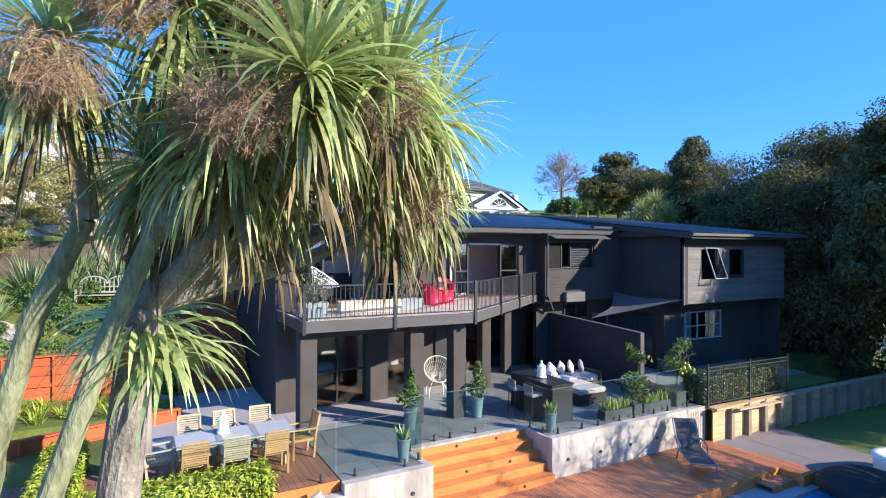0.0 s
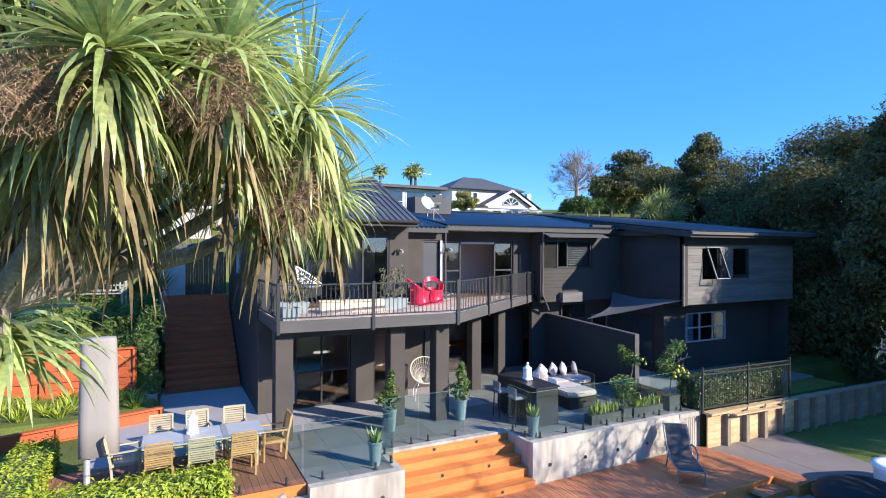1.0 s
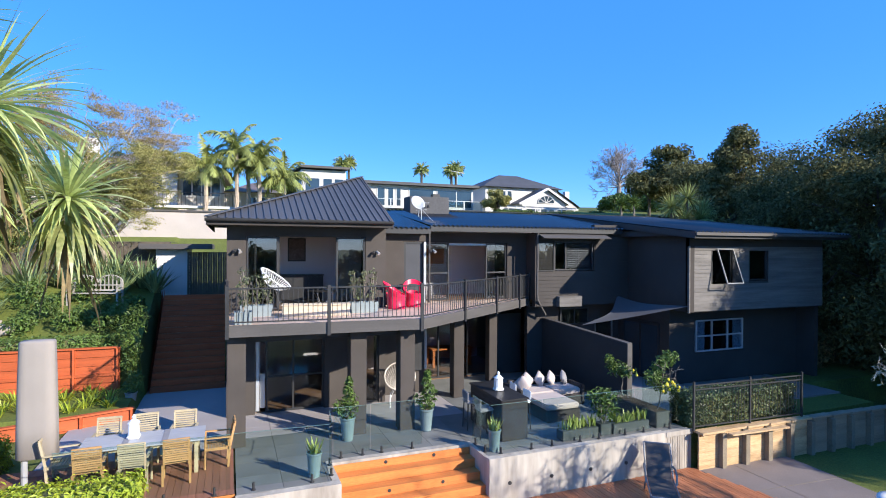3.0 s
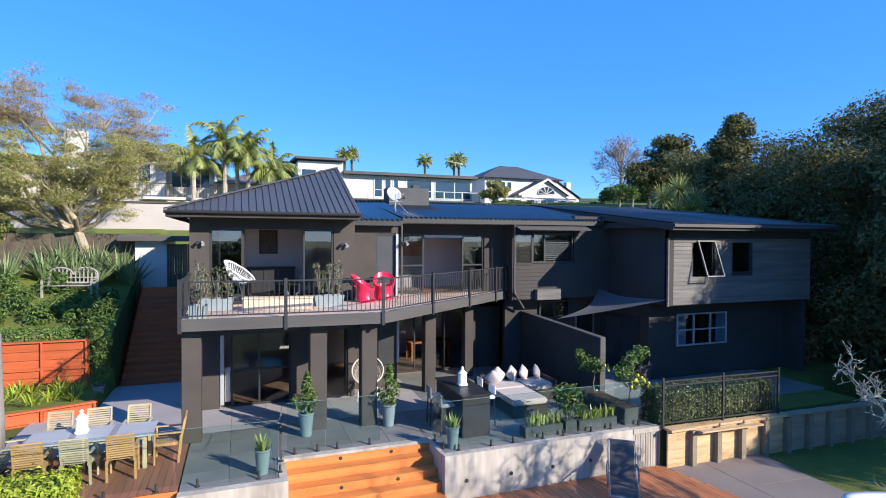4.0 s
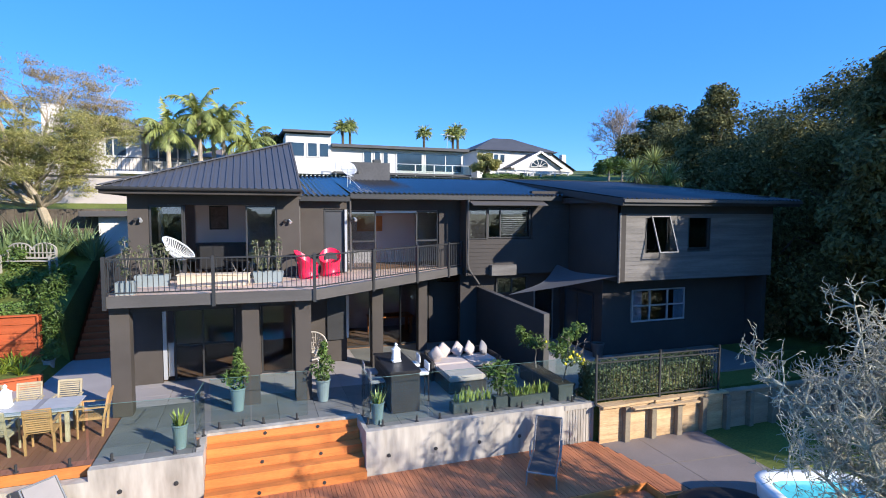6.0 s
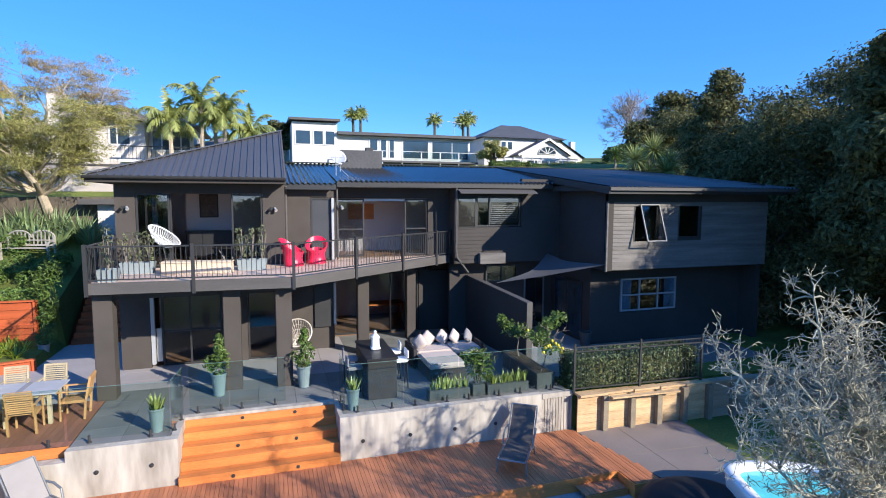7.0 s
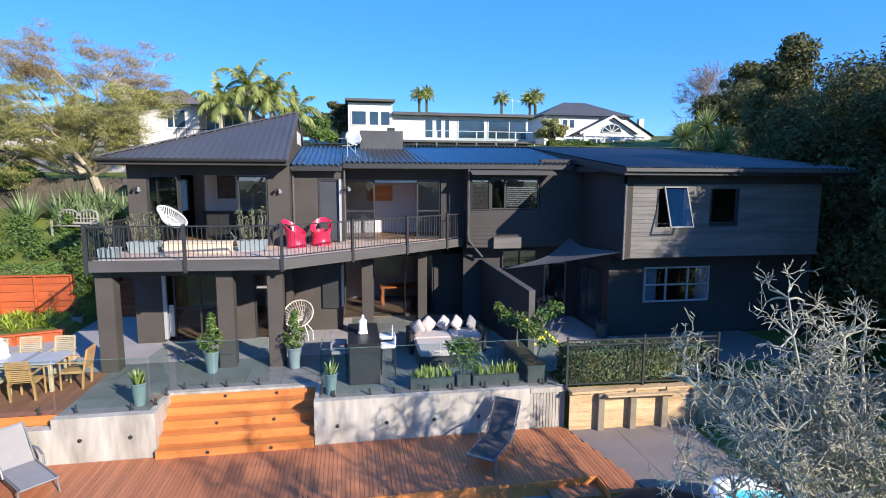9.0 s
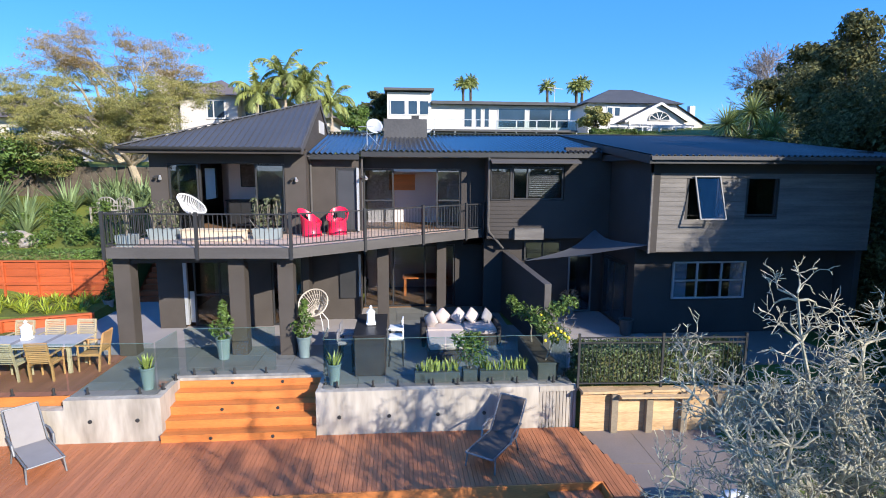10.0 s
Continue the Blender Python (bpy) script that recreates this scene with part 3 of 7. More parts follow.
for i in range(17):
    z = 2.7 + i * 0.131
    for x0, x1 in (((18.08, 19.08), (20.12, 20.88), (21.88, 24.8)) if 0.9 < i * 0.131 < 2.05 else ((18.08, 19.08), (20.12, 24.8)) if 0.8 < i * 0.131 < 2.05 else ((18.08, 24.8),)):
        m = Matrix.Translation((0, 13.595, z)) @ pose(0, 0, 0, -7)
        part("weatherboard", box(bmesh.new(), x0, -0.02, 0, x1, 0, 0.14, m), M_BOARD, house)
part("corner_board", B(18.045, 13.545, 2.66, 18.1, 13.62, 4.95), M_BOARD, house)
for i in range(19):
    z = 0.05 + i * 0.135
    for x0, x1 in (((18.1, 19.26), (21.72, 24.8)) if 0.95 < z < 2.2 else ((18.1, 24.8),)):
        m = Matrix.Translation((0, 14.49, z)) @ pose(0, 0, 0, -7)
        part("weatherboard", box(bmesh.new(), x0, -0.02, 0, x1, 0, 0.14, m), M_CLAD, house)
for i in range(20):
    z = 2.72 + i * 0.135
    for x0, x1 in (((13.95, 14.68), (16.54, 18.08)) if 3.9 < z < 5.05 else ((13.95, 18.08),)):
        m = Matrix.Translation((0, 16.645, z)) @ pose(0, 0, 0, -7)
        part("weatherboard", box(bmesh.new(), x0, -0.018, 0, x1, 0, 0.145, m), M_CLAD, house)


# windows
def window(x0, x1, z0, z1, y, posts=(), fr=0.05, bars=(), m=None, gm=None, depth=0.08):
    m = m or M_TRIM
    bm = bmesh.new()
    loops = [[bm.verts.new((xx, yy, zz)) for xx, zz in ((x0 + o, z0 + o), (x1 - o, z0 + o), (x1 - o, z1 - o), (x0 + o, z1 - o))]
             for o, yy in ((0, y), (fr, y), (fr, y + depth), (0, y + depth))]
    for a, b in zip(loops, loops[1:] + loops[:1]):
        for i in range(4):
            bm.faces.new((a[i], a[(i + 1) % 4], b[(i + 1) % 4], b[i]))
    w = part("window", bm, m, house)
    for p in posts:
        part("mullion", B(p - fr / 2, y + 0.004, z0 + fr, p + fr / 2, y + depth - 0.004, z1 - fr), m, w)
    for q in bars:
        part("glazing_bar", B(x0 + fr, y + 0.01, q - fr / 2, x1 - fr, y + depth - 0.01, q + fr / 2), m, w)
    edges = [x0 + fr] + sorted(posts) + [x1 - fr]
    for a, b in zip(edges, edges[1:]):
        pane = part("pane", B(a, y + depth * 0.5, z0 + fr, b, y + depth * 0.5 + 0.008, z1 - fr), gm or G_WIN, w)
        pane.visible_shadow = False
    return w


window(3.98, 4.86, 3.02, 5.14, 16.03)
window(6.55, 7.44, 3.02, 5.14, 16.03)
window(4.2, 4.9, 3.02, 5.14, 16.12)
window(4.52, 6.19, 0.02, 2.34, 16.06, (5.3,), bars=(1.05,), gm=G_WINL)
window(6.93, 7.89, 0.02, 2.34, 16.06, gm=G_WINL)
part("door_jamb", B(4.24, 15.97, 0.1, 4.34, 16.1, 2.3), M_ALU, house, "pale aluminium jamb")
part("curtain", B(4.36, 16.1, 0.15, 4.5, 16.13, 1.15), M_WALLW, house, "white curtain panel")
window(8.93, 9.64, 2.99, 5.04, 16.74, fr=0.06, gm=M_DOORG)
part("door_jamb", B(9.6, 16.66, 2.99, 9.68, 16.73, 5.04), M_ALU, house)
window(9.78, 10.8, 3.0, 5.01, 17.36, bars=(3.95,))
window(12.25, 13.09, 3.0, 5.01, 17.36, bars=(3.95,))
part("door_head", B(10.8, 17.34, 4.93, 12.25, 17.4, 5.0), M_ALU, house)
window(14.74, 16.48, 4.02, 5.09, 16.7, (15.25,))
for i in range(13):
    part("louvre", box(bmesh.new(), 15.32, 0, 0, 16.4, 0.05, 0.006, Matrix.Translation((0, 16.8, 4.12 + i * 0.07)) @ pose(0, 0, 0, 35)), M_ALU, house)
window(14.0, 14.68, 4.0, 5.05, 16.6, fr=0.03, depth=0.03)
window(19.13, 20.07, 3.57, 4.88, 13.62)
sash = thing("window_sash", "open top-hung window sash with pale frame", "window", (19.28, 13.5, 4.86))
sash.matrix_basis = pose(19.28, 13.53, 4.86, -20)
fr_b = bmesh.new()
for a in ((0, -0.02, -1.28, 0.035, 0.02, 0), (0.73, -0.02, -1.28, 0.765, 0.02, 0), (0.035, -0.02, -1.28, 0.73, 0.02, -1.245), (0.035, -0.02, -0.035, 0.73, 0.02, 0)):
    box(fr_b, *a)
part("sash_frame", fr_b, M_SASHF, sash)
part("pane", B(0.036, -0.004, -1.244, 0.729, 0.004, -0.036), G_SASH, sash).visible_shadow = False
window(20.92, 21.84, 3.72, 4.88, 13.62)
window(19.32, 21.66, 1.09, 2.25, 14.44, (20.1, 20.88), bars=(1.66,), m=M_ALU, fr=0.05)
for x in (19.36, 21.2):
    part("curtain", B(x, 14.5, 1.12, x + 0.42, 14.53, 2.22), M_CURT, house, "pale blue curtain")
window(9.7, 12.98, 0.02, 2.28, 18.24, (10.75, 11.9), gm=G_WINL)
window(15.3, 16.6, 1.9, 2.55, 17.12, (15.95,), depth=0.06)
window(16.9, 17.75, 0.02, 2.05, 17.12, m=M_ALUD, depth=0.06)
sdoor = part("glazed_door", B(18.06, 14.95, 0.02, 18.098, 16.85, 2.12), M_TRIM, house, "dark framed glazed side doors")
for y0, y1 in ((15.02, 15.85), (15.95, 16.78)):
    part("pane", B(18.05, y0, 0.12, 18.058, y1, 2.02), M_DWIN, sdoor)
part("panel", B(9.0, 16.62, 0.75, 9.6, 16.69, 2.25), M_TRIM, house, "dark wall-mounted screen")
part("door_jamb", B(9.62, 16.6, 0.8, 9.7, 16.69, 2.2), M_WALLW, house, "white door jamb")

# roofs
AP = (7.95, 19.5, 7.45)
E0, E1 = (2.95, 15.3, 5.62), (8.12, 15.3, 5.62)
hip = bmesh.new()
B0, B1 = (2.95, 23.7, 5.62), (8.12, 23.7, 5.62)
AP2 = (8.12, 19.5, 7.45)
top = [hip.verts.new(p) for p in (E0, E1, AP2, B1, B0)]
for f in ((0, 1, 2), (0, 2, 4), (2, 3, 4)):
    hip.faces.new([top[i] for i in f])
sl = (7.45 - 5.62) / (19.5 - 15.3)
sl2 = (7.45 - 5.62) / (8.12 - 2.95)
for i in range(26):
    x = 3.05 + i * 0.2
    y2 = 15.3 + 4.2 * (x - 2.95) / 5.17
    part("roof_rib", beam(bmesh.new(), (x, 15.3, 5.635), (x, y2, 5.635 + (y2 - 15.3) * sl), 0.045, 0.035), M_ROOF, house)
for i in range(40):
    y = 15.5 + i * 0.2
    t = (y - 15.3) / 4.2 if y < 19.5 else (23.7 - y) / 4.2
    x2 = 2.95 + 5.17 * min(max(t, 0.02), 1)
    part("roof_rib", beam(bmesh.new(), (2.95, y, 5.635), (x2, y, 5.635 + (x2 - 2.95) * sl2), 0.045, 0.035), M_ROOF, house)
part("roof", hip, M_ROOF, house, "dark grey ribbed steel hip roof")
part("ridge_cap", beam(bmesh.new(), (2.93, 15.28, 5.66), (8.12, 19.5, 7.49), 0.16, 0.03), M_ROOF, house)
barge = bmesh.new()
beam(barge, (8.11, 15.26, 5.52), (8.11, 19.5, 7.4), 0.05, 0.2)
beam(barge, (8.11, 19.5, 7.4), (8.11, 23.7, 5.52), 0.05, 0.2)
part("barge_board", barge, M_FASCIA, house)
part("soffit", B(2.98, 15.34, 5.44, 8.08, 16.1, 5.47), M_CLAD, house)
part("fascia", B(2.95, 15.28, 5.44, 8.1, 15.33, 5.6), M_CLAD, house)
part("fascia", B(2.93, 15.3, 5.44, 2.97, 23.7, 5.6), M_CLAD, house)
gut = bmesh.new()
for k in range(7):
    a0, a1 = math.pi + math.pi * k / 7, math.pi + math.pi * (k + 1) / 7
    poly(gut, [(2.9, 15.21 + 0.07 * math.cos(a0), 5.62 + 0.09 * math.sin(a0)), (8.12, 15.21 + 0.07 * math.cos(a0), 5.62 + 0.09 * math.sin(a0)), (8.12, 15.21 + 0.07 * math.cos(a1), 5.62 + 0.09 * math.sin(a1)), (2.9, 15.21 + 0.07 * math.cos(a1), 5.62 + 0.09 * math.sin(a1))])
part("gutter", gut, M_TRIM, house)


def corrugated(x0, x1, y0, z0, y1, z1, m, pitch=0.17, label=""):
    n = int((x1 - x0) / pitch * 6)
    v, f = [], []
    for i in range(n + 1):
        x = x0 + (x1 - x0) * i / n
        dz = 0.032 * math.cos(2 * math.pi * x / pitch)
        v += [(x, y0, z0 + dz), (x, y1, z1 + dz), (x, y0, z0 + dz - 0.012)]
        if i:
            a = 3 * i
            f += [(a - 3, a, a + 1, a - 2), (a - 1, a + 2, a, a - 3)]
    return raw("roof", v, f, m, house, label)


corrugated(8.14, 9.74, 16.25, 5.5, 22.0, 6.45, M_ROOFB, label="glossy blue-black corrugated steel")
corrugated(9.74, 17.75, 16.4, 5.6, 22.0, 6.45, M_ROOFB)
corrugated(17.7, 25.4, 12.95, 5.42, 22.0, 6.47, M_ROOFD)
corrugated(8.14, 25.4, 24.6, 5.6, 22.0, 6.47, M_ROOFB)
part("ridge_cap", beam(bmesh.new(), (8.14, 22, 6.5), (25.4, 22, 6.5), 0.35, 0.03), M_ROOFB, house)
part("fascia", B(8.14, 16.3, 5.3, 9.72, 16.34, 5.47), M_TRIM, house)
part("fascia", B(9.76, 16.45, 5.4, 17.66, 16.49, 5.57), M_TRIM, house)
part("soffit", B(8.14, 16.35, 5.41, 9.72, 16.72, 5.43), M_CLAD, house)
part("soffit", B(9.76, 16.5, 5.46, 17.7, 17.4, 5.48), M_CLAD, house)
part("fascia", B(17.72, 13.0, 5.2, 25.35, 13.04, 5.4), M_TRIM, house)
part("gutter", B(17.7, 12.9, 5.3, 25.38, 12.99, 5.4), M_FASCIA, house)
part("soffit", B(17.74, 13.05, 5.3, 25.3, 13.6, 5.32), M_CLAD, house)
part("barge_board", beam(bmesh.new(), (17.7, 12.95, 5.3), (17.7, 22, 6.35), 0.05, 0.22), M_TRIM, house)
wall(17.75, 13.6, 5.3, 17.8, 22, 5.5)
dpipe = bmesh.new()
tube(dpipe, [(13.92, 16.5, 5.5), (13.92, 16.52, 5.2), (13.92, 16.55, 3.2), (13.95, 16.55, 2.95), (14.5, 16.9, 2.35)], 0.045, 8)
part("downpipe", dpipe, M_FASCIA, house, "pale grey downpipe")
part("downpipe", tube(bmesh.new(), [(8.15, 16.3, 5.4), (8.15, 16.62, 5.2), (8.15, 16.62, 3.0)], 0.04, 8), M_FASCIA, house)
part("downpipe", tube(bmesh.new(), [(9.78, 16.62, 5.4), (9.78, 16.62, 3.0)], 0.035, 8), M_FASCIA, house)
part("awning", box(bmesh.new(), 13.95, 0, 0, 16.9, 0.5, 0.03, Matrix.Translation((0, 16.15, 5.2)) @ pose(0, 0, 0, 20)), M_FASCIA, house, "small pale awning")
part("chimney", B(10.4, 20.6, 5.9, 12.1, 21.5, 6.95), M_SLATE, house, "low dark chimney box")
part("flue_cap", B(11.5, 20.9, 6.96, 11.8, 21.2, 7.1), M_TRIM, house)

# interior things seen through the glass
side_b = thing("sideboard", "black lacquered sideboard against the room wall", "sideboard", (5.75, 18.4, 2.957))
part("body", B(-0.75, -0.25, 0.12, 0.75, 0.28, 0.92), M_LEATH, side_b, bevel=0.012)
part("top", B(-0.78, -0.28, 0.922, 0.78, 0.29, 0.96), M_LEATH, side_b, bevel=0.008)
for i in range(3):
    part("door", B(-0.73 + i * 0.49, -0.272, 0.16, -0.26 + i * 0.49, -0.252, 0.88), M_LEATH, side_b)
for x in (-0.65, 0.65):
    part("leg", B(x - 0.04, -0.2, 0.0, x + 0.04, 0.2, 0.12), M_TRIM, side_b)
art = thing("painting", "dark framed painting on the room wall", "painting", (5.68, 18.69, 4.75))
part("canvas", B(-0.26, -0.025, -0.36, 0.26, -0.005, 0.36), M_ART, art)
part("frame", B(-0.3, -0.02, -0.4, 0.3, 0.0, 0.4), M_TRIM, art)
tbl_in = thing("dining_table", "orange-brown timber table behind the glass doors", "table", (12.0, 20.3, 0.0))
part("tabletop", B(-0.9, -0.45, 0.7, 0.9, 0.45, 0.75), M_STEP, tbl_in, bevel=0.01)
for x in (-0.8, 0.8):
    for y in (-0.35, 0.35):
        part("leg", B(x - 0.05, y - 0.05, 0.01, x + 0.05, y + 0.05, 0.7), M_STEP, tbl_in)
mir = thing("painting", "warm brown painting on the far room wall", "painting", (11.1, 19.88, 4.5))
part("canvas", B(-0.5, -0.03, -0.3, 0.5, 0, 0.3), M_STEP, mir)

# ---- balcony ----
balcony = thing("balcony", "timber balcony with charcoal steel railing on square columns", "balcony")
PTS = [(3.45, 13.08), (8.22, 12.82), (13.9, 17.1)]
prs = bmesh.new()
prism(prs, [(3.5, 13.13), (8.2, 12.88), (13.8, 17.1), (13.88, 17.28), (9.66, 17.28), (9.66, 16.68), (8.1, 16.68), (8.1, 15.98), (3.5, 15.98)], 2.76, 2.94)
part("floor_frame", prs, M_CLAD, balcony)
for i in range(29):
    y = 13.0 + 0.148 * i
    x0 = 3.47 if i else 5.6
    x1 = 8.2 + (y - 12.82) / 0.754 - 0.06 if y > 12.95 else 8.1
    x1 = min(x1, 13.86)
    if y + 0.14 > 15.98:
        x0 = 8.12 if y + 0.14 < 16.68 else 9.67
    part("deck_board", B(x0, y, 2.942, x1, y + 0.14, 2.975), M_BALC, balcony)


def rail_run(a, b, posts):
    a, b = Vector((*a, 0)), Vector((*b, 0))
    d = b - a
    n = d.normalized()
    fa = beam(bmesh.new(), a + Vector((0, 0, 2.86)), b + Vector((0, 0, 2.86)), 0.05, 0.28)
    part("fascia", fa, M_FASCIA, balcony)
    part("handrail", beam(bmesh.new(), a + Vector((0, 0, 3.86)), b + Vector((0, 0, 3.86)), 0.065, 0.035), M_TRIM, balcony)
    part("bottom_rail", beam(bmesh.new(), a + Vector((0, 0, 3.07)), b + Vector((0, 0, 3.07)), 0.04, 0.03), M_TRIM, balcony)
    k = int(d.length / 0.115)
    for i in range(1, k):
        p = a + n * (d.length * i / k)
        ob = new("baluster", BAL)
        ob.parent = balcony
        ob.matrix_basis = Matrix.Translation((p.x, p.y, 3.085))
    for t in posts:
        p = a + d * t - n.cross(Vector((0, 0, 1))) * -0.03
        ob = new("post", POST)
        ob.parent = balcony
        ob.matrix_basis = Matrix.Translation((p.x, p.y, 2.68)) @ n.to_track_quat("X", "Z").to_matrix().to_4x4()


def shared(name, bm, m):
    bmesh.ops.recalc_face_normals(bm, faces=bm.faces[:])
    me = bpy.data.meshes.new(name)
    bm.to_mesh(me)
    bm.free()
    me.materials.append(m)
    return me


BAL = shared("baluster", B(-0.008, -0.008, 0, 0.008, 0.008, 0.765), M_TRIM)
POST = shared("post", B(-0.04, -0.035, 0, 0.04, 0.035, 1.24), M_TRIM)
rail_run(PTS[0], PTS[1], (0.005, 0.495, 0.995))
rail_run(PTS[1], PTS[2], (0.31, 0.61, 0.87, 0.99))
rail_run((3.47, 15.98), (3.47, 13.1), (0.02,))
for x, y, w in ((3.47, 13.4, 0.43), (6.43, 13.3, 0.42), (7.73, 13.2, 0.41), (10.27, 15.6, 0.36), (12.25, 17.05, 0.32)):
    part("column", B(x, y, 0.002, x + w, y + w, 2.758), M_PLASTER, balcony, "square charcoal plaster column", bevel=0.012)
part("soffit_beam", B(3.55, 13.45, 2.52, 8.1, 13.6, 2.755), M_CLAD, balcony)

# sloping screen wall and shade sail
scr = bmesh.new()
for s in (-0.09, 0.09):
    poly(scr, [(14.62 + s, 17.15, 0), (14.98 + s, 12.9, 0), (14.98 + s, 12.9, 1.92), (14.62 + s, 17.15, 2.2)])
bmesh.ops.bridge_loops(scr, edges=scr.edges[:])
struct("wall_screen", scr, M_CLAD, "charcoal screen wall with pale capping")
struct("trim_screen_cap", beam(bmesh.new(), (14.62, 17.15, 2.215), (14.98, 12.88, 1.935), 0.2, 0.025), M_FASCIA, "pale capping of the screen wall")
struct("trim_screen_post", B(14.89, 12.86, 0, 15.07, 12.895, 1.93), M_FASCIA, "end face of the screen wall")
sail = thing("shade_sail", "grey triangular shade sail tied between walls", "shade sail", (0, 0, 0))
A_, B_, C_ = Vector((14.8, 15.1, 2.2)), Vector((17.64, 16.72, 3.0)), Vector((18.08, 13.56, 2.9))
cen = (A_ + B_ + C_) / 3
sv, sf, N = [], [], 14
idx = {}
for i in range(N + 1):
    for j in range(N + 1 - i):
        u, w = i / N, j / N
        t = 1 - u - w
        p = A_ * t + B_ * u + C_ * w
        pull = 0.55 * (max(0, 4 * u * t) ** 1 * (1 - w) ** 3 + max(0, 4 * u * w) * (1 - t) ** 3 + max(0, 4 * w * t) * (1 - u) ** 3)
        p = p + (cen - p) * min(pull, 0.75) * 0.6 - Vector((0, 0, 0.5 * t * (u + w) + 0.9 * u * w * t))
        idx[i, j] = len(sv)
        sv.append(tuple(p))
for i in range(N):
    for j in range(N - i):
        sf.append((idx[i, j], idx[i + 1, j], idx[i, j + 1]))
        if i + j < N - 1:
            sf.append((idx[i + 1, j], idx[i + 1, j + 1], idx[i, j + 1]))
raw("cloth", sv, sf, M_SAIL, sail)

# ---- glass balustrade ----
balus = thing("glass_balustrade", "frameless green-tinted glass pool fence on steel spigots", "balustrade")
SPIG = shared("spigot", lathe(bmesh.new(), [(0.05, 0), (0.05, 0.015), (0.026, 0.02), (0.026, 0.15), (0.022, 0.155)], 10), M_TRIM)
RUNS = [((0.6, 10.92, 0.0), (2.05, 10.92, 0.0)), ((2.08, 10.92, 0), (3.55, 10.9, 0)), ((3.6, 10.9, 0), (5.5, 10.83, 0)),
        ((5.53, 10.86, 0), (5.63, 11.78, 0)), ((5.75, 11.92, 0), (6.6, 11.92, 0)), ((6.63, 11.92, 0), (7.9, 11.92, 0)),
        ((9.2, 11.82, 0), (9.2, 10.9, 0)), ((9.22, 10.85, 0.0), (10.6, 10.85, 0.0)), ((10.63, 10.85, 0.0), (12.0, 10.85, 0.0)),
        ((12.03, 10.85, 0.0), (13.4, 10.85, 0.0)), ((13.43, 10.85, 0.0), (14.9, 10.85, 0.0)), ((14.97, 10.9, 0.0), (14.97, 12.3, 0.0))]
for a, b in RUNS:
    a, b = Vector(a), Vector(b)
    pane = part("glass_panel", beam(bmesh.new(), a + Vector((0, 0, 0.62)), b + Vector((0, 0, 0.62)), 0.012, 1.08), G_RAIL, balus)
    pane.visible_shadow = False
    part("glass_edge", beam(bmesh.new(), a + Vector((0, 0, 1.166)), b + Vector((0, 0, 1.163)), 0.013, 0.006), M_GEDGE, balus)
    for t in (0.2, 0.8):
        ob = new("spigot", SPIG)
        ob.parent = balus
        ob.matrix_basis = Matrix.Translation(a + (b - a) * t)


# ---- dining set ----
def outdoor_chair(m):
    c = thing("dining_chair", "slatted teak garden armchair at the dining table", "chair", group="chairs round the dining table")
    for x in (-0.25, 0.25):
        part("leg", tube(bmesh.new(), [(x, 0.25, 0.002), (x, 0.24, 0.66)], 0.024, 6), m, c)
        part("leg", beam(bmesh.new(), (x, -0.22, 0.002), (x, -0.26, 0.45), 0.045, 0.045), m, c)
        part("back_post", beam(bmesh.new(), (x * 0.92, -0.25, 0.4), (x * 0.92, -0.36, 0.94), 0.035, 0.045), m, c)
        part("armrest", beam(bmesh.new(), (x * 1.04, -0.3, 0.66), (x * 1.04, 0.28, 0.675), 0.055, 0.025), m, c)
        part("seat_rail", beam(bmesh.new(), (x * 0.92, -0.24, 0.41), (x * 0.92, 0.24, 0.42), 0.03, 0.05), m, c)
    for i in range(8):
        part("seat_slat", B(-0.24, -0.22 + i * 0.058, 0.435, 0.24, -0.175 + i * 0.058, 0.452), m, c)
    for i in range(9):
        z = 0.5 + i * 0.048
        y = -0.27 - (z - 0.4) * 0.2
        part("back_slat", B(-0.22, y - 0.008, z, 0.22, y + 0.008, z + 0.033), m, c)
    part("top_rail", B(-0.25, -0.385, 0.93, 0.25, -0.345, 0.985), m, c, bevel=0.008)
    return c


table = thing("dining_table", "long grey-washed outdoor dining table with timber legs", "table", (1.85, 12.6, 0))
for i in range(9):
    part("top_board", B(-1.18, -0.47 + i * 0.105, 0.705, 1.18, -0.368 + i * 0.105, 0.735), M_TABLE, table)
part("apron", B(-1.05, -0.38, 0.62, 1.05, 0.38, 0.7), M_TEAKG, table)
for x in (-1.02, 1.02):
    for y in (-0.36, 0.36):
        part("leg", B(x - 0.04, y - 0.04, 0.002, x + 0.04, y + 0.04, 0.7), M_TEAKG, table, bevel=0.006)
runner = thing("table_runner", "pair of grey cloth runners across the table", "table runner", (1.85, 12.6, 0.737))
for x in (-0.35, 0.4):
    part("cloth", B(x - 0.06, -0.47, 0, x + 0.06, 0.47, 0.004), M_GREYC, runner)
warm, grey = outdoor_chair(M_TEAK), outdoor_chair(M_TEAKG)
warm.matrix_basis = pose(0.97, 11.98, 0, 0, 0, 2)
grey.matrix_basis = pose(1.76, 11.95, 0, 0, 0, -3)
copy_thing(warm, pose(2.52, 11.93, 0, 0, 0, 3))
copy_thing(grey, pose(1.0, 13.28, 0, 0, 0, 178))
copy_thing(grey, pose(1.78, 13.32, 0, 0, 0, 184))
copy_thing(grey, pose(2.55, 13.3, 0, 0, 0, 177))
copy_thing(warm, pose(3.28, 12.55, 0, 0, 0, 92))
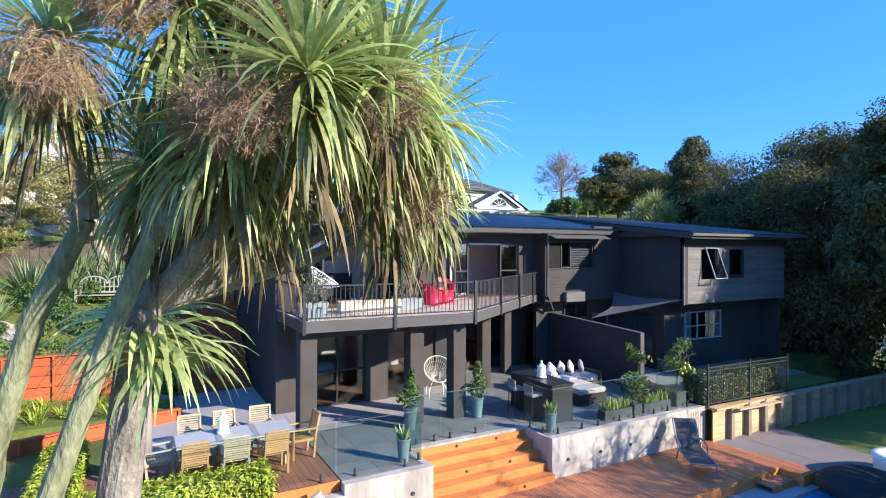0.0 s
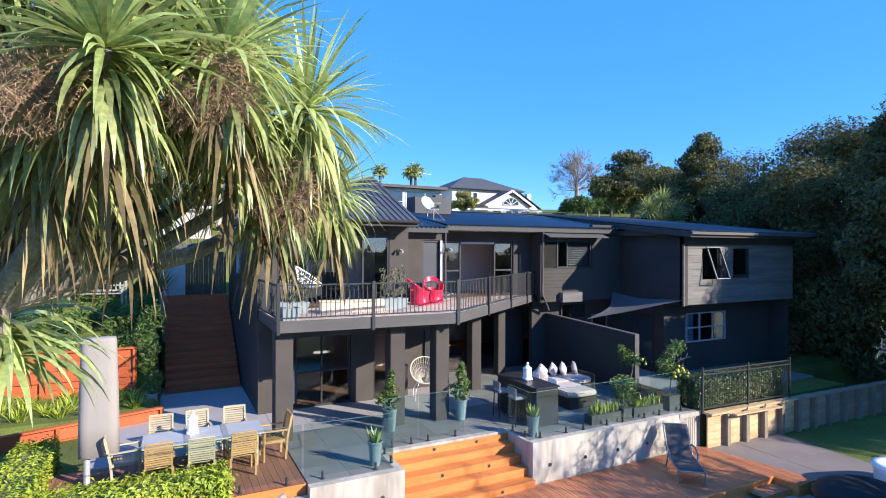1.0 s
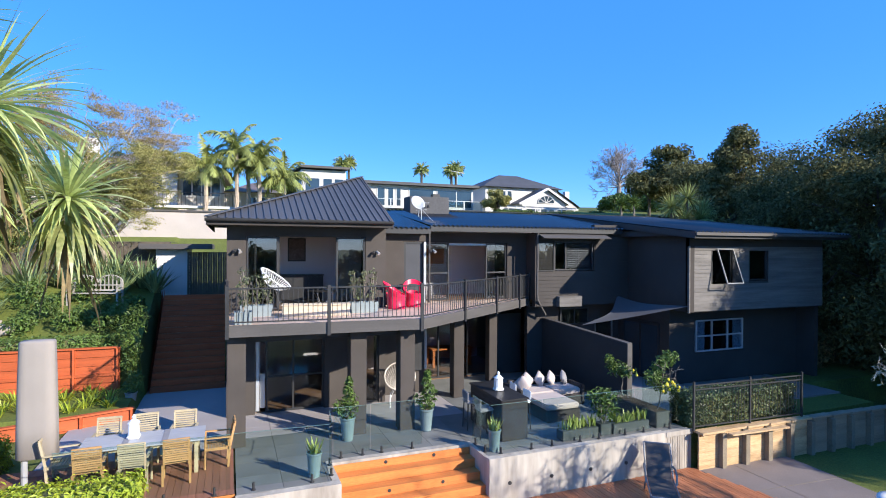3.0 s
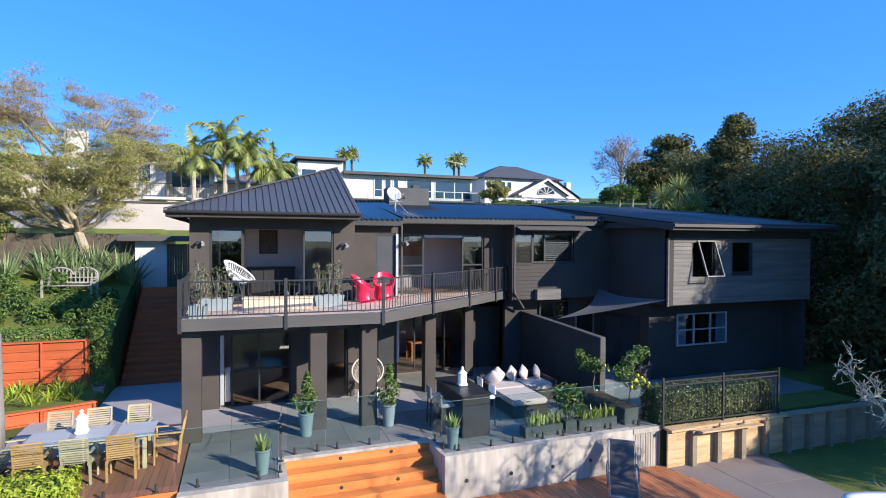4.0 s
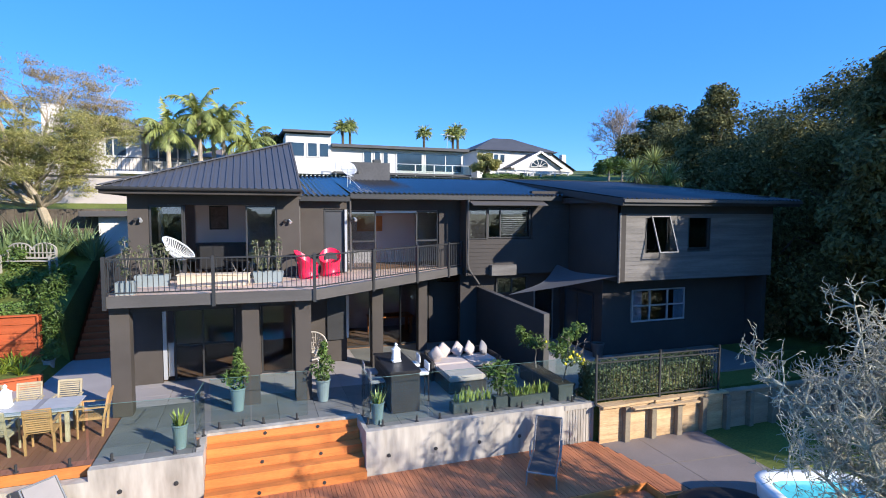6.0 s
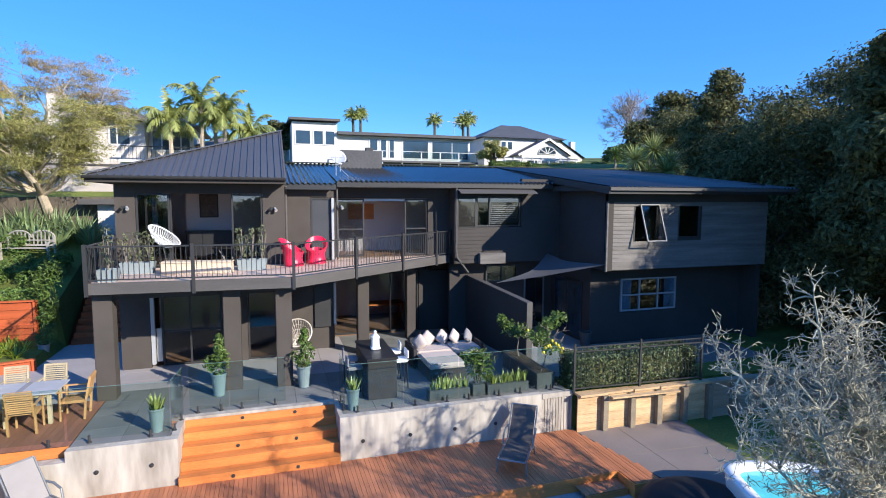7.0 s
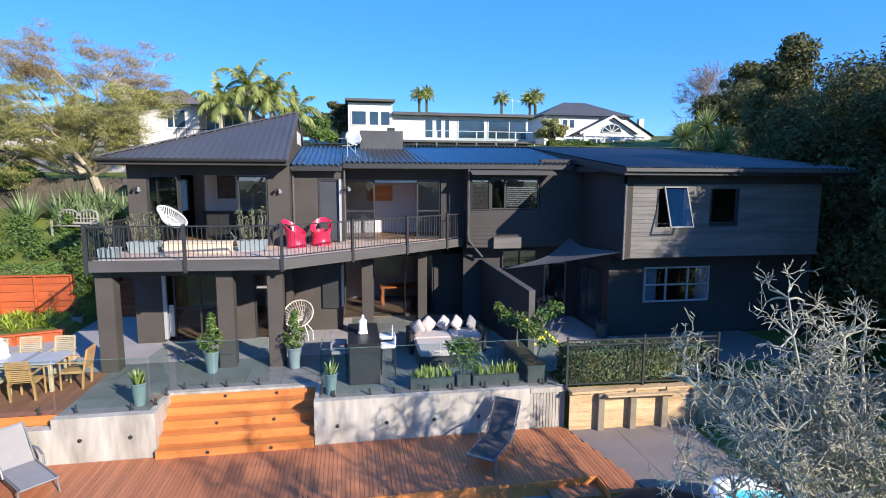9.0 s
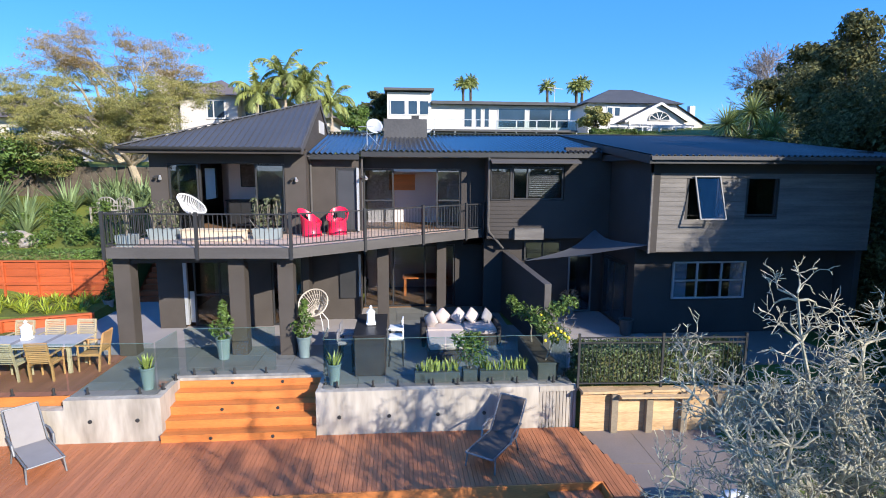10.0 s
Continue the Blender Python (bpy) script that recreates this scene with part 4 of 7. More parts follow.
copy_thing(grey, pose(0.38, 12.6, 0, 0, 0, -88))


def lantern(at, label):
    c = thing("lantern", label, "lantern", at)
    part("body", lathe(bmesh.new(), [(0.11, 0), (0.125, 0.015), (0.125, 0.045), (0.105, 0.06), (0.095, 0.3), (0.11, 0.315), (0.11, 0.335)], 16, square=True), M_WHITE, c)
    part("lid", lathe(bmesh.new(), [(0.105, 0.336), (0.06, 0.39), (0.03, 0.41), (0.03, 0.43), (0.045, 0.45), (0.03, 0.475), (0.012, 0.5)], 16), M_WHITE, c)


lantern((1.62, 12.72, 0.737), "tall white ceramic lantern on the dining table")
lantern((10.22, 12.4, 1.056), "tall white ceramic lantern on the rattan bar")

# closed umbrella in its cover
umb = thing("garden_umbrella", "closed cantilever umbrella in a grey canvas cover", "umbrella", (-0.1, 12.75, 0))
part("pole", tube(bmesh.new(), [(-0.2, -0.1, 0.05), (-0.2, -0.1, 0.75)], 0.06, 12), M_ALU, umb)
part("base_plate", B(-0.4, -0.4, 0.002, 0.3, 0.3, 0.05), M_TRIM, umb, bevel=0.01)
cov = bmesh.new()
lathe(cov, [(0.33, 0.56), (0.36, 0.57), (0.352, 1.2), (0.337, 1.9), (0.318, 2.6), (0.308, 2.88), (0.29, 2.92), (0.1, 2.935)], 36)
for v in cov.verts:
    a = math.atan2(v.co.y, v.co.x)
    k = (1 + 0.012 * math.sin(5 * a + v.co.z) + 0.01 * math.sin(11 * a)) / (abs(math.cos(a)) ** 4 + abs(math.sin(a)) ** 4) ** 0.25
    v.co.x, v.co.y = v.co.x * k * 0.98, v.co.y * k * 0.62
part("cover", cov, M_COVER, umb, smooth=True)

# ---- rattan bar, stools and sofa ----
bar = thing("bar_counter", "dark rattan bar counter on the patio", "bar", (10.23, 12.45, 0))
part("body", B(-0.37, -0.95, 0.002, 0.37, 0.95, 1.0), M_RATTAN, bar, bevel=0.015)
part("top", B(-0.4, -0.98, 1.002, 0.4, 0.98, 1.05), M_LEATH, bar, "glossy black top", bevel=0.01)
for k in range(3):
    part("band", B(-0.375, -0.953, 0.25 + k * 0.3, 0.375, 0.953, 0.262 + k * 0.3), M_TRIM, bar)


def stool(m, label):
    s = thing("bar_stool", label, "stool", group="stools at the bar")
    for x in (-0.16, 0.16):
        for y in (-0.16, 0.16):
            part("leg", beam(bmesh.new(), (x * 1.15, y * 1.15, 0.002), (x, y, 0.7), 0.025, 0.025), M_TRIM, s)
    for y in (-0.17, 0.17):
        part("footrest", beam(bmesh.new(), (-0.17, y, 0.25), (0.17, y, 0.25), 0.02, 0.02), M_TRIM, s)
    part("seat", B(-0.2, -0.2, 0.7, 0.2, 0.2, 0.78), m, s, bevel=0.03)
    part("backrest", B(-0.2, -0.2, 0.8, 0.2, -0.16, 1.02), m, s, bevel=0.015)
    return s


sw = stool(M_WHITE, "bar stool with white padded seat beside the bar")
sw.matrix_basis = pose(10.86, 12.3, 0, 0, 0, 90)
copy_thing(sw, pose(10.86, 13.1, 0, 0, 0, 86))
sd = stool(M_GREYC, "bar stool with dark padded seat beside the bar")
sd.matrix_basis = pose(9.6, 12.0, 0, 0, 0, -90)
copy_thing(sd, pose(9.6, 12.75, 0, 0, 0, -94))

sofa = thing("outdoor_sofa", "dark rattan corner sofa with cream cushions and chaise", "sofa", (12.3, 13.4, 0))
part("base", B(-0.6, 0.2, 0.002, 1.45, 1.15, 0.33), M_RATTAN, sofa, bevel=0.02)
part("backrest", B(-0.6, 1.152, 0.002, 1.45, 1.3, 0.68), M_RATTAN, sofa, bevel=0.02)
part("armrest", B(-0.72, 0.2, 0.002, -0.602, 1.3, 0.6), M_RATTAN, sofa, bevel=0.02)
part("armrest", B(1.452, 0.2, 0.002, 1.56, 1.3, 0.6), M_RATTAN, sofa, bevel=0.02)
part("seat_cushion", B(-0.58, 0.24, 0.332, 0.5, 1.14, 0.5), M_CUSH, sofa, bevel=0.035)
part("seat_cushion", B(0.51, 0.24, 0.332, 1.44, 1.14, 0.5), M_CUSH, sofa, bevel=0.035)
chaise = thing("chaise", "dark rattan chaise with cream cushion joined to the sofa", "chaise", (12.3, 12.8, 0))
part("base", B(-0.6, -0.45, 0.002, 0.5, 0.78, 0.33), M_RATTAN, chaise, bevel=0.02)
part("seat_cushion", B(-0.59, -0.44, 0.332, 0.49, 0.77, 0.49), M_CUSH, chaise, bevel=0.04)


def pillow(at, rz, tilt, m, label):
    p = thing("cushion", label, "cushion", at)
    p.matrix_basis = pose(*at, tilt, 45, rz)
    bm = bmesh.new()
    n = 8
    for s in (-1, 1):
        g = {}
        for i in range(n + 1):
            for j in range(n + 1):
                u, w = 2 * i / n - 1, 2 * j / n - 1
                th = 0.09 * (1 - u ** 4) * (1 - w ** 4)
                pin = 1 - 0.08 * (u * u + w * w - u * u * w * w)
                g[i, j] = bm.verts.new((0.23 * u * pin, s * th, 0.23 * w * pin))
        for i in range(n):
            for j in range(n):
                bm.faces.new((g[i, j], g[i + 1, j], g[i + 1, j + 1], g[i, j + 1]))
    bmesh.ops.remove_doubles(bm, verts=bm.verts[:], dist=0.0004)
    part("cover", bm, m, p, smooth=True)


for x, y, rz, m in ((11.86, 14.0, -60, M_CUSH), (12.22, 14.36, -15, M_CUSH), (12.72, 14.38, 8, M_CUSH), (13.12, 14.36, 20, M_CUSH), (13.55, 14.3, 35, M_GREYC)):
    pillow((x, y, 0.68), rz, -18, m, "plump square grey scatter cushion on the sofa" if m is M_GREYC else "plump square cream scatter cushion on the sofa")

# wicker tub chair
wk = thing("wicker_chair", "round white wicker basket chair on thin legs", "chair", (8.36, 15.3, 0), -15)
bowl = bmesh.new()
rim = [Vector((0.46 * math.cos(a), -0.12 + 0.28 * math.sin(a), 0.96 + 0.36 * math.sin(a))) for a in np.linspace(0, 2 * math.pi, 33)[:-1]]
tube(bowl, rim + rim[:1], 0.022, 6, cap=False)
ctr = Vector((0, 0.16, 0.55))
for k in range(0, 32):
    p = rim[k]
    mid = (p * 0.55 + ctr * 0.45) + Vector((0, 0.12, -0.06))
    tube(bowl, [p, mid, ctr + (p - ctr) * 0.16], 0.009, 4, cap=False)
for s in (0.35, 0.6, 0.8):
    ring = [(ctr * (1 - s) + p * s) + Vector((0, 0.09, -0.04)) for p in rim]
    tube(bowl, ring + ring[:1], 0.007, 4, cap=False)
part("basket", bowl, M_CREAM, wk, "open-weave white wicker")
for x in (-0.28, 0.28):
    for y in (-0.2, 0.25):
        part("leg", tube(bmesh.new(), [(x * 0.5, y * 0.4 + 0.12, 0.56), (x, y + 0.1, 0.3), (x * 1.05, y + 0.1, 0.003)], 0.013, 6), M_WHITE, wk)


# red tub chairs
def tub_chair():
    c = thing("tub_chair", "glossy pink-red plastic tub chair with an oval hole in its back", "chair", group="red chairs on the balcony")
    v, f = [], []
    na, nz = 40, 12
    for i in range(na):
        a = 2 * math.pi * i / na
        back = 0.5 - 0.5 * math.cos(a)
        top_z = 0.42 + 0.42 * back ** 1.5
        for j in range(nz + 1):
            t = j / nz
            r = 0.26 + 0.02 * math.cos(t * 6) + 0.08 * t * back
            v.append((r * math.sin(a), r * math.cos(a) * 0.95 - 0.08 * t * back, top_z * t))
    for i in range(na):
        for j in range(nz):
            hole = ((i - na / 2 + 0.5) / 5.2) ** 2 + ((j - nz * 0.66) / 1.9) ** 2 < 1
            if not hole:
                a, b = i * (nz + 1) + j, ((i + 1) % na) * (nz + 1) + j
                f.append((a, b, b + 1, a + 1))
    shell = raw("shell", v, f, M_RED, c)
    sol = shell.modifiers.new("thick", "SOLIDIFY")
    sol.thickness = 0.025
    part("seat", lathe(bmesh.new(), [(0.25, 0.36), (0.255, 0.4), (0.2, 0.395)], 24), M_RED, c)
    return c


tc = tub_chair()
tc.matrix_basis = pose(8.32, 15.5, 2.976, 0, 0, -112)
copy_thing(tc, pose(9.02, 15.95, 2.976, 0, 0, 170))

# balcony planters, storage bench and wire chair
for x0, x1, y0, y1, h in ((3.62, 4.05, 13.3, 13.75, 0.3), (3.78, 4.62, 14.75, 15.15, 0.3), (6.72, 7.55, 14.7, 15.1, 0.3)):
    pl = thing("planter_box", "pale blue-grey rectangular planter with leafy shrubs", "planter", ((x0 + x1) / 2, (y0 + y1) / 2, 2.976), group="planters on the balcony")
    w, d = (x1 - x0) / 2, (y1 - y0) / 2
    bm = bmesh.new()
    lo = [bm.verts.new((sx * w * 0.88, sy * d * 0.88, 0)) for sx, sy in ((-1, -1), (1, -1), (1, 1), (-1, 1))]
    hi = [bm.verts.new((sx * w, sy * d, h)) for sx, sy in ((-1, -1), (1, -1), (1, 1), (-1, 1))]
    ins = [bm.verts.new((sx * (w - 0.03), sy * (d - 0.03), h)) for sx, sy in ((-1, -1), (1, -1), (1, 1), (-1, 1))]
    dn = [bm.verts.new((sx * (w - 0.03), sy * (d - 0.03), h - 0.05)) for sx, sy in ((-1, -1), (1, -1), (1, 1), (-1, 1))]
    bm.faces.new(lo[::-1])
    for q0, q1 in ((lo, hi), (hi, ins), (ins, dn)):
        for i in range(4):
            bm.faces.new((q0[i], q0[(i + 1) % 4], q1[(i + 1) % 4], q1[i]))
    part("trough", bm, M_POTB, pl)
    part("soil", B(-w + 0.032, -d + 0.032, h - 0.09, w - 0.032, d - 0.032, h - 0.048), M_SOIL, pl)
    n = 3 if x1 - x0 > 0.6 else 1
    for i in range(n):
        px = (-w + 0.14 + (2 * w - 0.28) * i / (n - 1)) if n > 1 else 0
        ht = (0.95 if n == 1 else 0.75) * RNG.uniform(0.85, 1.15)
        part("stem", tube(bmesh.new(), [(px, 0, h - 0.06), (px + 0.02, 0, h + ht * 0.5), (px, 0, h + ht)], 0.012, 5), M_BARK, pl)
        for k in range(3):
            a = i + k * 2.1
            part("stem", tube(bmesh.new(), [(px, 0, h - 0.05), (px + 0.09 * math.cos(a), 0.07 * math.sin(a), h + ht * 0.55), (px + 0.13 * math.cos(a), 0.1 * math.sin(a), h + ht * 0.85)], 0.007, 4), M_BARK, pl)
        raw("foliage", *blob_leaves([(px + RNG.normal(0, 0.05), RNG.normal(0, 0.04), h + ht * t, 0.12, 0.1, 0.1) for t in (0.2, 0.4, 0.6, 0.8, 1.0)], 24, 0.042), M_OLIVED, pl)
bench = thing("storage_bench", "long pale cream timber storage bench on the balcony", "bench", (5.74, 14.5, 2.976), -9)
part("body", B(-0.89, -0.2, 0.002, 0.89, 0.2, 0.3), M_BENCH, bench, bevel=0.012)
part("lid", B(-0.91, -0.22, 0.302, 0.91, 0.22, 0.33), M_BENCH, bench, bevel=0.006)
wc = thing("wire_chair", "white oval wire lounge chair on thin legs", "chair", (4.78, 15.62, 2.976), 62)
AX, AY = Vector((0, 0.82, 0.57)), Vector((1, 0, 0))
bm = bmesh.new()
mid_ = Vector((0, 0.02, 0.98))
rim = [mid_ + AX * (0.5 * math.sin(a)) + AY * (0.36 * math.cos(a)) for a in np.linspace(0, 2 * math.pi, 41)[:-1]]
tube(bm, rim + rim[:1], 0.02, 6, cap=False)
ctr = mid_ + Vector((0, 0.12, -0.3))
for p in rim:
    tube(bm, [p, p.lerp(ctr, 0.45) + Vector((0, 0.05, -0.07)), p.lerp(ctr, 0.9)], 0.009, 4, cap=False)
for t in (0.35, 0.7):
    ring = [p.lerp(ctr, t) + Vector((0, 0.05, -0.07)) * (1 - abs(t - 0.45) * 1.6) for p in rim]
    tube(bm, ring + ring[:1], 0.009, 4, cap=False)
part("wire_shell", bm, M_WHITE, wc)
for x, y in ((-0.27, -0.3), (0.27, -0.3), (-0.27, 0.36), (0.27, 0.36)):
    part("leg", tube(bmesh.new(), [(x * 0.5, y * 0.4 + 0.12, 0.72), (x, y, 0.003)], 0.009, 5), M_TRIM, wc)
ct = thing("coffee_table", "low round glass coffee table with curved wire legs", "table", (6.3, 17.2, 2.957))
part("top", lathe(bmesh.new(), [(0.45, 0.46), (0.46, 0.47), (0.45, 0.48)], 28), M_LEATH, ct)
for k in range(3):
    a = k * 2.1
    part("leg", tube(bmesh.new(), [(0.42 * math.cos(a), 0.42 * math.sin(a), 0.45), (0.15 * math.cos(a), 0.15 * math.sin(a), 0.12), (0.35 * math.cos(a + 0.6), 0.35 * math.sin(a + 0.6), 0.005)], 0.012, 5), M_ALU, ct)


# loungers
def lounger(cloth, label):
    c = thing("sun_lounger", label, "lounger", group="loungers on the pool deck")
    part("seat_sling", B(-0.28, -0.75, 0.32, 0.28, 0.35, 0.335), cloth, c)
    part("back_sling", box(bmesh.new(), -0.28, 0, 0, 0.28, 0.82, 0.015, Matrix.Translation((0, 0.35, 0.33)) @ pose(0, 0, 0, 52)), cloth, c)
    for s in (-1, 1):
        part("side_rail", tube(bmesh.new(), [(s * 0.31, -0.78, 0.33), (s * 0.31, 0.36, 0.33)], 0.02, 8), M_ALUD, c)
        part("back_rail", tube(bmesh.new(), [(s * 0.31, 0.35, 0.33), (s * 0.31, 0.87, 0.99)], 0.02, 8), M_ALUD, c)
        part("leg", tube(bmesh.new(), [(s * 0.31, -0.68, 0.33), (s * 0.33, -0.74, 0.003)], 0.018, 8), M_ALUD, c)
        part("leg", tube(bmesh.new(), [(s * 0.31, 0.3, 0.33), (s * 0.33, 0.42, 0.003)], 0.018, 8), M_ALUD, c)
        part("arm", tube(bmesh.new(), [(s * 0.33, 0.55, 0.56), (s * 0.35, 0.3, 0.58), (s * 0.35, 0.05, 0.52), (s * 0.34, -0.02, 0.33)], 0.024, 8), M_ALUD, c)
    part("foot_rail", tube(bmesh.new(), [(-0.31, -0.78, 0.33), (0.31, -0.78, 0.33)], 0.02, 8), M_ALUD, c)
    part("head_rail", tube(bmesh.new(), [(-0.31, 0.87, 0.99), (0.31, 0.87, 0.99)], 0.02, 8), M_ALUD, c)
    return c


lounger(M_SLINGSH, "sling sun lounger with raised back, mesh darkened for tree shade").matrix_basis = pose(12.98, 9.42, -1.0, 0, 0, -36)
lounger(M_SLING, "pale grey sling sun lounger with raised back on the pool deck").matrix_basis = pose(3.52, 9.72, -1.0, 0, 0, 45)

# spa, cover and pool
spa = thing("spa_pool", "white acrylic spa pool full of aqua water", "spa", (16.98, 5.65, -1.02), -20)
sh = bmesh.new()


def rounded(n, r, hw, hd):
    out = []
    for k in range(n):
        a = 2 * math.pi * (k + 0.5) / n
        c, s = math.cos(a), math.sin(a)
        out.append((hw * math.copysign(abs(c) ** r, c), hd * math.copysign(abs(s) ** r, s)))
    return out


prev = None
for hw, hd, z in ((1.02, 1.02, 0.0), (1.06, 1.06, 0.5), (1.1, 1.1, 0.62), (1.08, 1.08, 0.66), (0.9, 0.9, 0.66), (0.86, 0.86, 0.62), (0.8, 0.8, 0.3)):
    ring = [sh.verts.new((x, y, z)) for x, y in rounded(40, 0.45, hw, hd)]
    if prev:
        for k in range(40):
            sh.faces.new((prev[k], prev[(k + 1) % 40], ring[(k + 1) % 40], ring[k]))
    prev = ring
part("shell", sh, M_WHITE, spa, smooth=True)
part("water", prism(bmesh.new(), rounded(40, 0.45, 0.84, 0.84), 0.4, 0.54), M_WATER, spa, "bright aqua water")
part("filter_lid", lathe(bmesh.new(), [(0.12, 0.54), (0.14, 0.6), (0.11, 0.63), (0.05, 0.6)], 16, (0.45, -0.5, 0)), M_SLING, spa)
cover = thing("spa_cover", "domed black cover folded beside the spa", "cover", (15.35, 6.55, -1.02))
cv = bmesh.new()
lathe(cv, [(1.05, 0.0), (1.1, 0.1), (1.04, 0.24), (0.8, 0.33), (0.4, 0.37), (0.1, 0.38)], 32)
for v in cv.verts:
    v.co.y *= 0.8
part("shell", cv, M_BLACK, cover, smooth=True)
pool = struct("water_pool", B(5.0, 3.1, -1.7, 15.2, 7.45, -1.38), M_POOL, "clear blue swimming pool water")
struct("trim_pool_coping", B(5.0, 7.46, -1.6, 15.28, 8.238, -1.3), M_PATH, "pale concrete pool coping")

# pool fence
fence = thing("pool_fence", "black tubular steel pool fence above the retaining wall", "fence")
for a, b in (((15.08, 10.48), (19.0, 10.3)),):
    a, b = Vector((*a, 0)), Vector((*b, 0))
    for z in (0.1, 1.08, 1.2):
        part("rail", beam(bmesh.new(), a + Vector((0, 0, z)), b + Vector((0, 0, z)), 0.03, 0.03), M_TRIM, fence)
    for i in range(3):
        p = a + (b - a) * (i / 2)
        part("post", B(p.x - 0.025, p.y - 0.025, -0.01, p.x + 0.025, p.y + 0.025, 1.3), M_TRIM, fence)
    me = shared("picket", B(-0.005, -0.005, 0.1, 0.005, 0.005, 1.2), M_TRIM)
    for i in range(1, 38):
        p = a + (b - a) * (i / 38)
        ob = new("picket", me)
        ob.parent = fence
        ob.matrix_basis = Matrix.Translation(p)

# orange terrace walls on the left
for name, a, b, z0, z1, n in (("terrace_wall", (1.05, 16.8), (-4.6, 15.0), -0.95, 0.3, 5), ("terrace_wall", (0.3, 19.3), (-8.0, 19.5), 0.25, 1.62, 7)):
    tw = thing(name, "orange-red stained timber terrace wall with framed panels", "retaining wall", kind="structure")
    A, Bv = Vector((*a, 0)), Vector((*b, 0))
    d = (Bv - A) / n
    off = d.normalized().cross(Vector((0, 0, 1)))
    off = off if off.y < 0 else -off
    up = Vector((0, 0, 1))
    for i in range(n):
        p, q = A + d * i, A + d * (i + 1)
        k = max(1, round((z1 - z0) / 0.3))
        for j in range(k):
            zz = z0 + (z1 - z0) * (j + 0.5) / k
            part("board", beam(bmesh.new(), p + up * zz, q + up * zz, 0.04, (z1 - z0) / k - 0.012), M_FENCE, tw)
        part("post", beam(bmesh.new(), p + off * 0.05 + up * z0 + d * 0.06, p + off * 0.05 + up * z1 + d * 0.06, 0.1, 0.06), M_FENCE, tw)
    part("top_rail", beam(bmesh.new(), A + off * 0.02 + up * (z1 + 0.02), Bv + off * 0.02 + up * (z1 + 0.02), 0.16, 0.045), M_FENCE, tw)
    if z1 > 1:
        part("mid_rail", beam(bmesh.new(), A + off * 0.05 + up * (z0 + 0.55), Bv + off * 0.05 + up * (z0 + 0.55), 0.05, 0.09), M_FENCE, tw)
side = thing("garden_stair", "dark red timber stair beside the house", "stairs", kind="structure")
for i in range(16):
    part("tread", B(1.1, 19.6 + i * 0.28, 0.12 + i * 0.18, 3.4, 19.86 + i * 0.28, 0.16 + i * 0.18), M_FENCE, side)
    part("riser", B(1.1, 19.6 + i * 0.28, -0.02 + i * 0.18, 3.4, 19.62 + i * 0.28, 0.118 + i * 0.18), M_FENCE, side)
part("stringer", (lambda bm: [bm, poly(bm, [(1.08, 19.5, 0), (1.08, 24.2, 3.1), (1.08, 24.2, 0)]), poly(bm, [(1.02, 19.5, 0), (1.02, 24.2, 3.1), (1.02, 24.2, 0)])][0])(bmesh.new()), M_FENCE, side)


# pots
def tall_pot(at, h, r, label, m):
    p = thing("plant_pot", label, "plant pot", at, group="tall pots on the patio")
    part("pot", lathe(bmesh.new(), [(r * 0.68, 0), (r * 0.7, 0.01), (r * 0.95, h * 0.9), (r * 1.05, h * 0.94), (r * 1.05, h), (r * 0.9, h), (r * 0.88, h - 0.05)], 24), m, p, smooth=False)
    part("soil", lathe(bmesh.new(), [(r * 0.86, h - 0.09), (r * 0.86, h - 0.045)], 20), M_SOIL, p)
    return p


for x, y, hh in ((6.3, 13.02, 1.05), (8.4, 13.02, 1.15)):
    p = tall_pot((x, y, 0.002), 0.58, 0.19, "tall teal-grey glazed pot with a bushy shrub", M_POT)
    part("stem", tube(bmesh.new(), [(0, 0, 0.5), (0.02, 0, 0.8), (-0.02, 0.02, 1.3)], 0.018, 6), M_BARK, p)
    raw("foliage", *blob_leaves([(0, 0, 0.75, 0.26, 0.26, 0.2), (-0.12, 0.03, 0.85, 0.24, 0.22, 0.2), (0.1, 0, 0.98, 0.2, 0.2, 0.22), (0.0, 0, 1.25, 0.12, 0.12, 0.2), (0.03, 0, 1.45, 0.08, 0.08, 0.14)], 90, 0.06), M_MIDLF, p)
for x, y in ((5.2, 11.1), (9.42, 11.05)):
    p = tall_pot((x, y, 0.002), 0.52, 0.16, "tall teal-grey glazed pot with spiky succulents", M_POT)
    v, f = [], []
    for k in range(26):
        a = k * 2.4
        blade(v, f, (0.09 * math.cos(a) * (k % 3) / 2, 0.09 * math.sin(a) * (k % 3) / 2, 0.47), (math.cos(a) * 0.45, math.sin(a) * 0.45, 1), 0.36 * RNG.uniform(0.7, 1.1), 0.055, 0.02, 4)
    raw("foliage", v, f, M_SANSLF, p)
for x0, x1 in ((11.3, 12.38), (12.85, 14.02)):
    p = thing("trough_planter", "long dark grey trough of yellow-edged sword plants", "planter", ((x0 + x1) / 2, 11.12, 0.002), group="troughs along the glass")
    w = (x1 - x0) / 2
    part("trough", B(-w, -0.15, 0, w, 0.15, 0.26), M_POTD, p, bevel=0.01)
    v, f = [], []
    for k in range(80):
        blade(v, f, (RNG.uniform(-w + 0.05, w - 0.05), RNG.uniform(-0.1, 0.1), 0.25), (RNG.normal(0, 0.22), RNG.normal(0, 0.22), 1), RNG.uniform(0.2, 0.36), 0.055, 0.02, 4)
    raw("foliage", v, f, M_SANSLF, p)
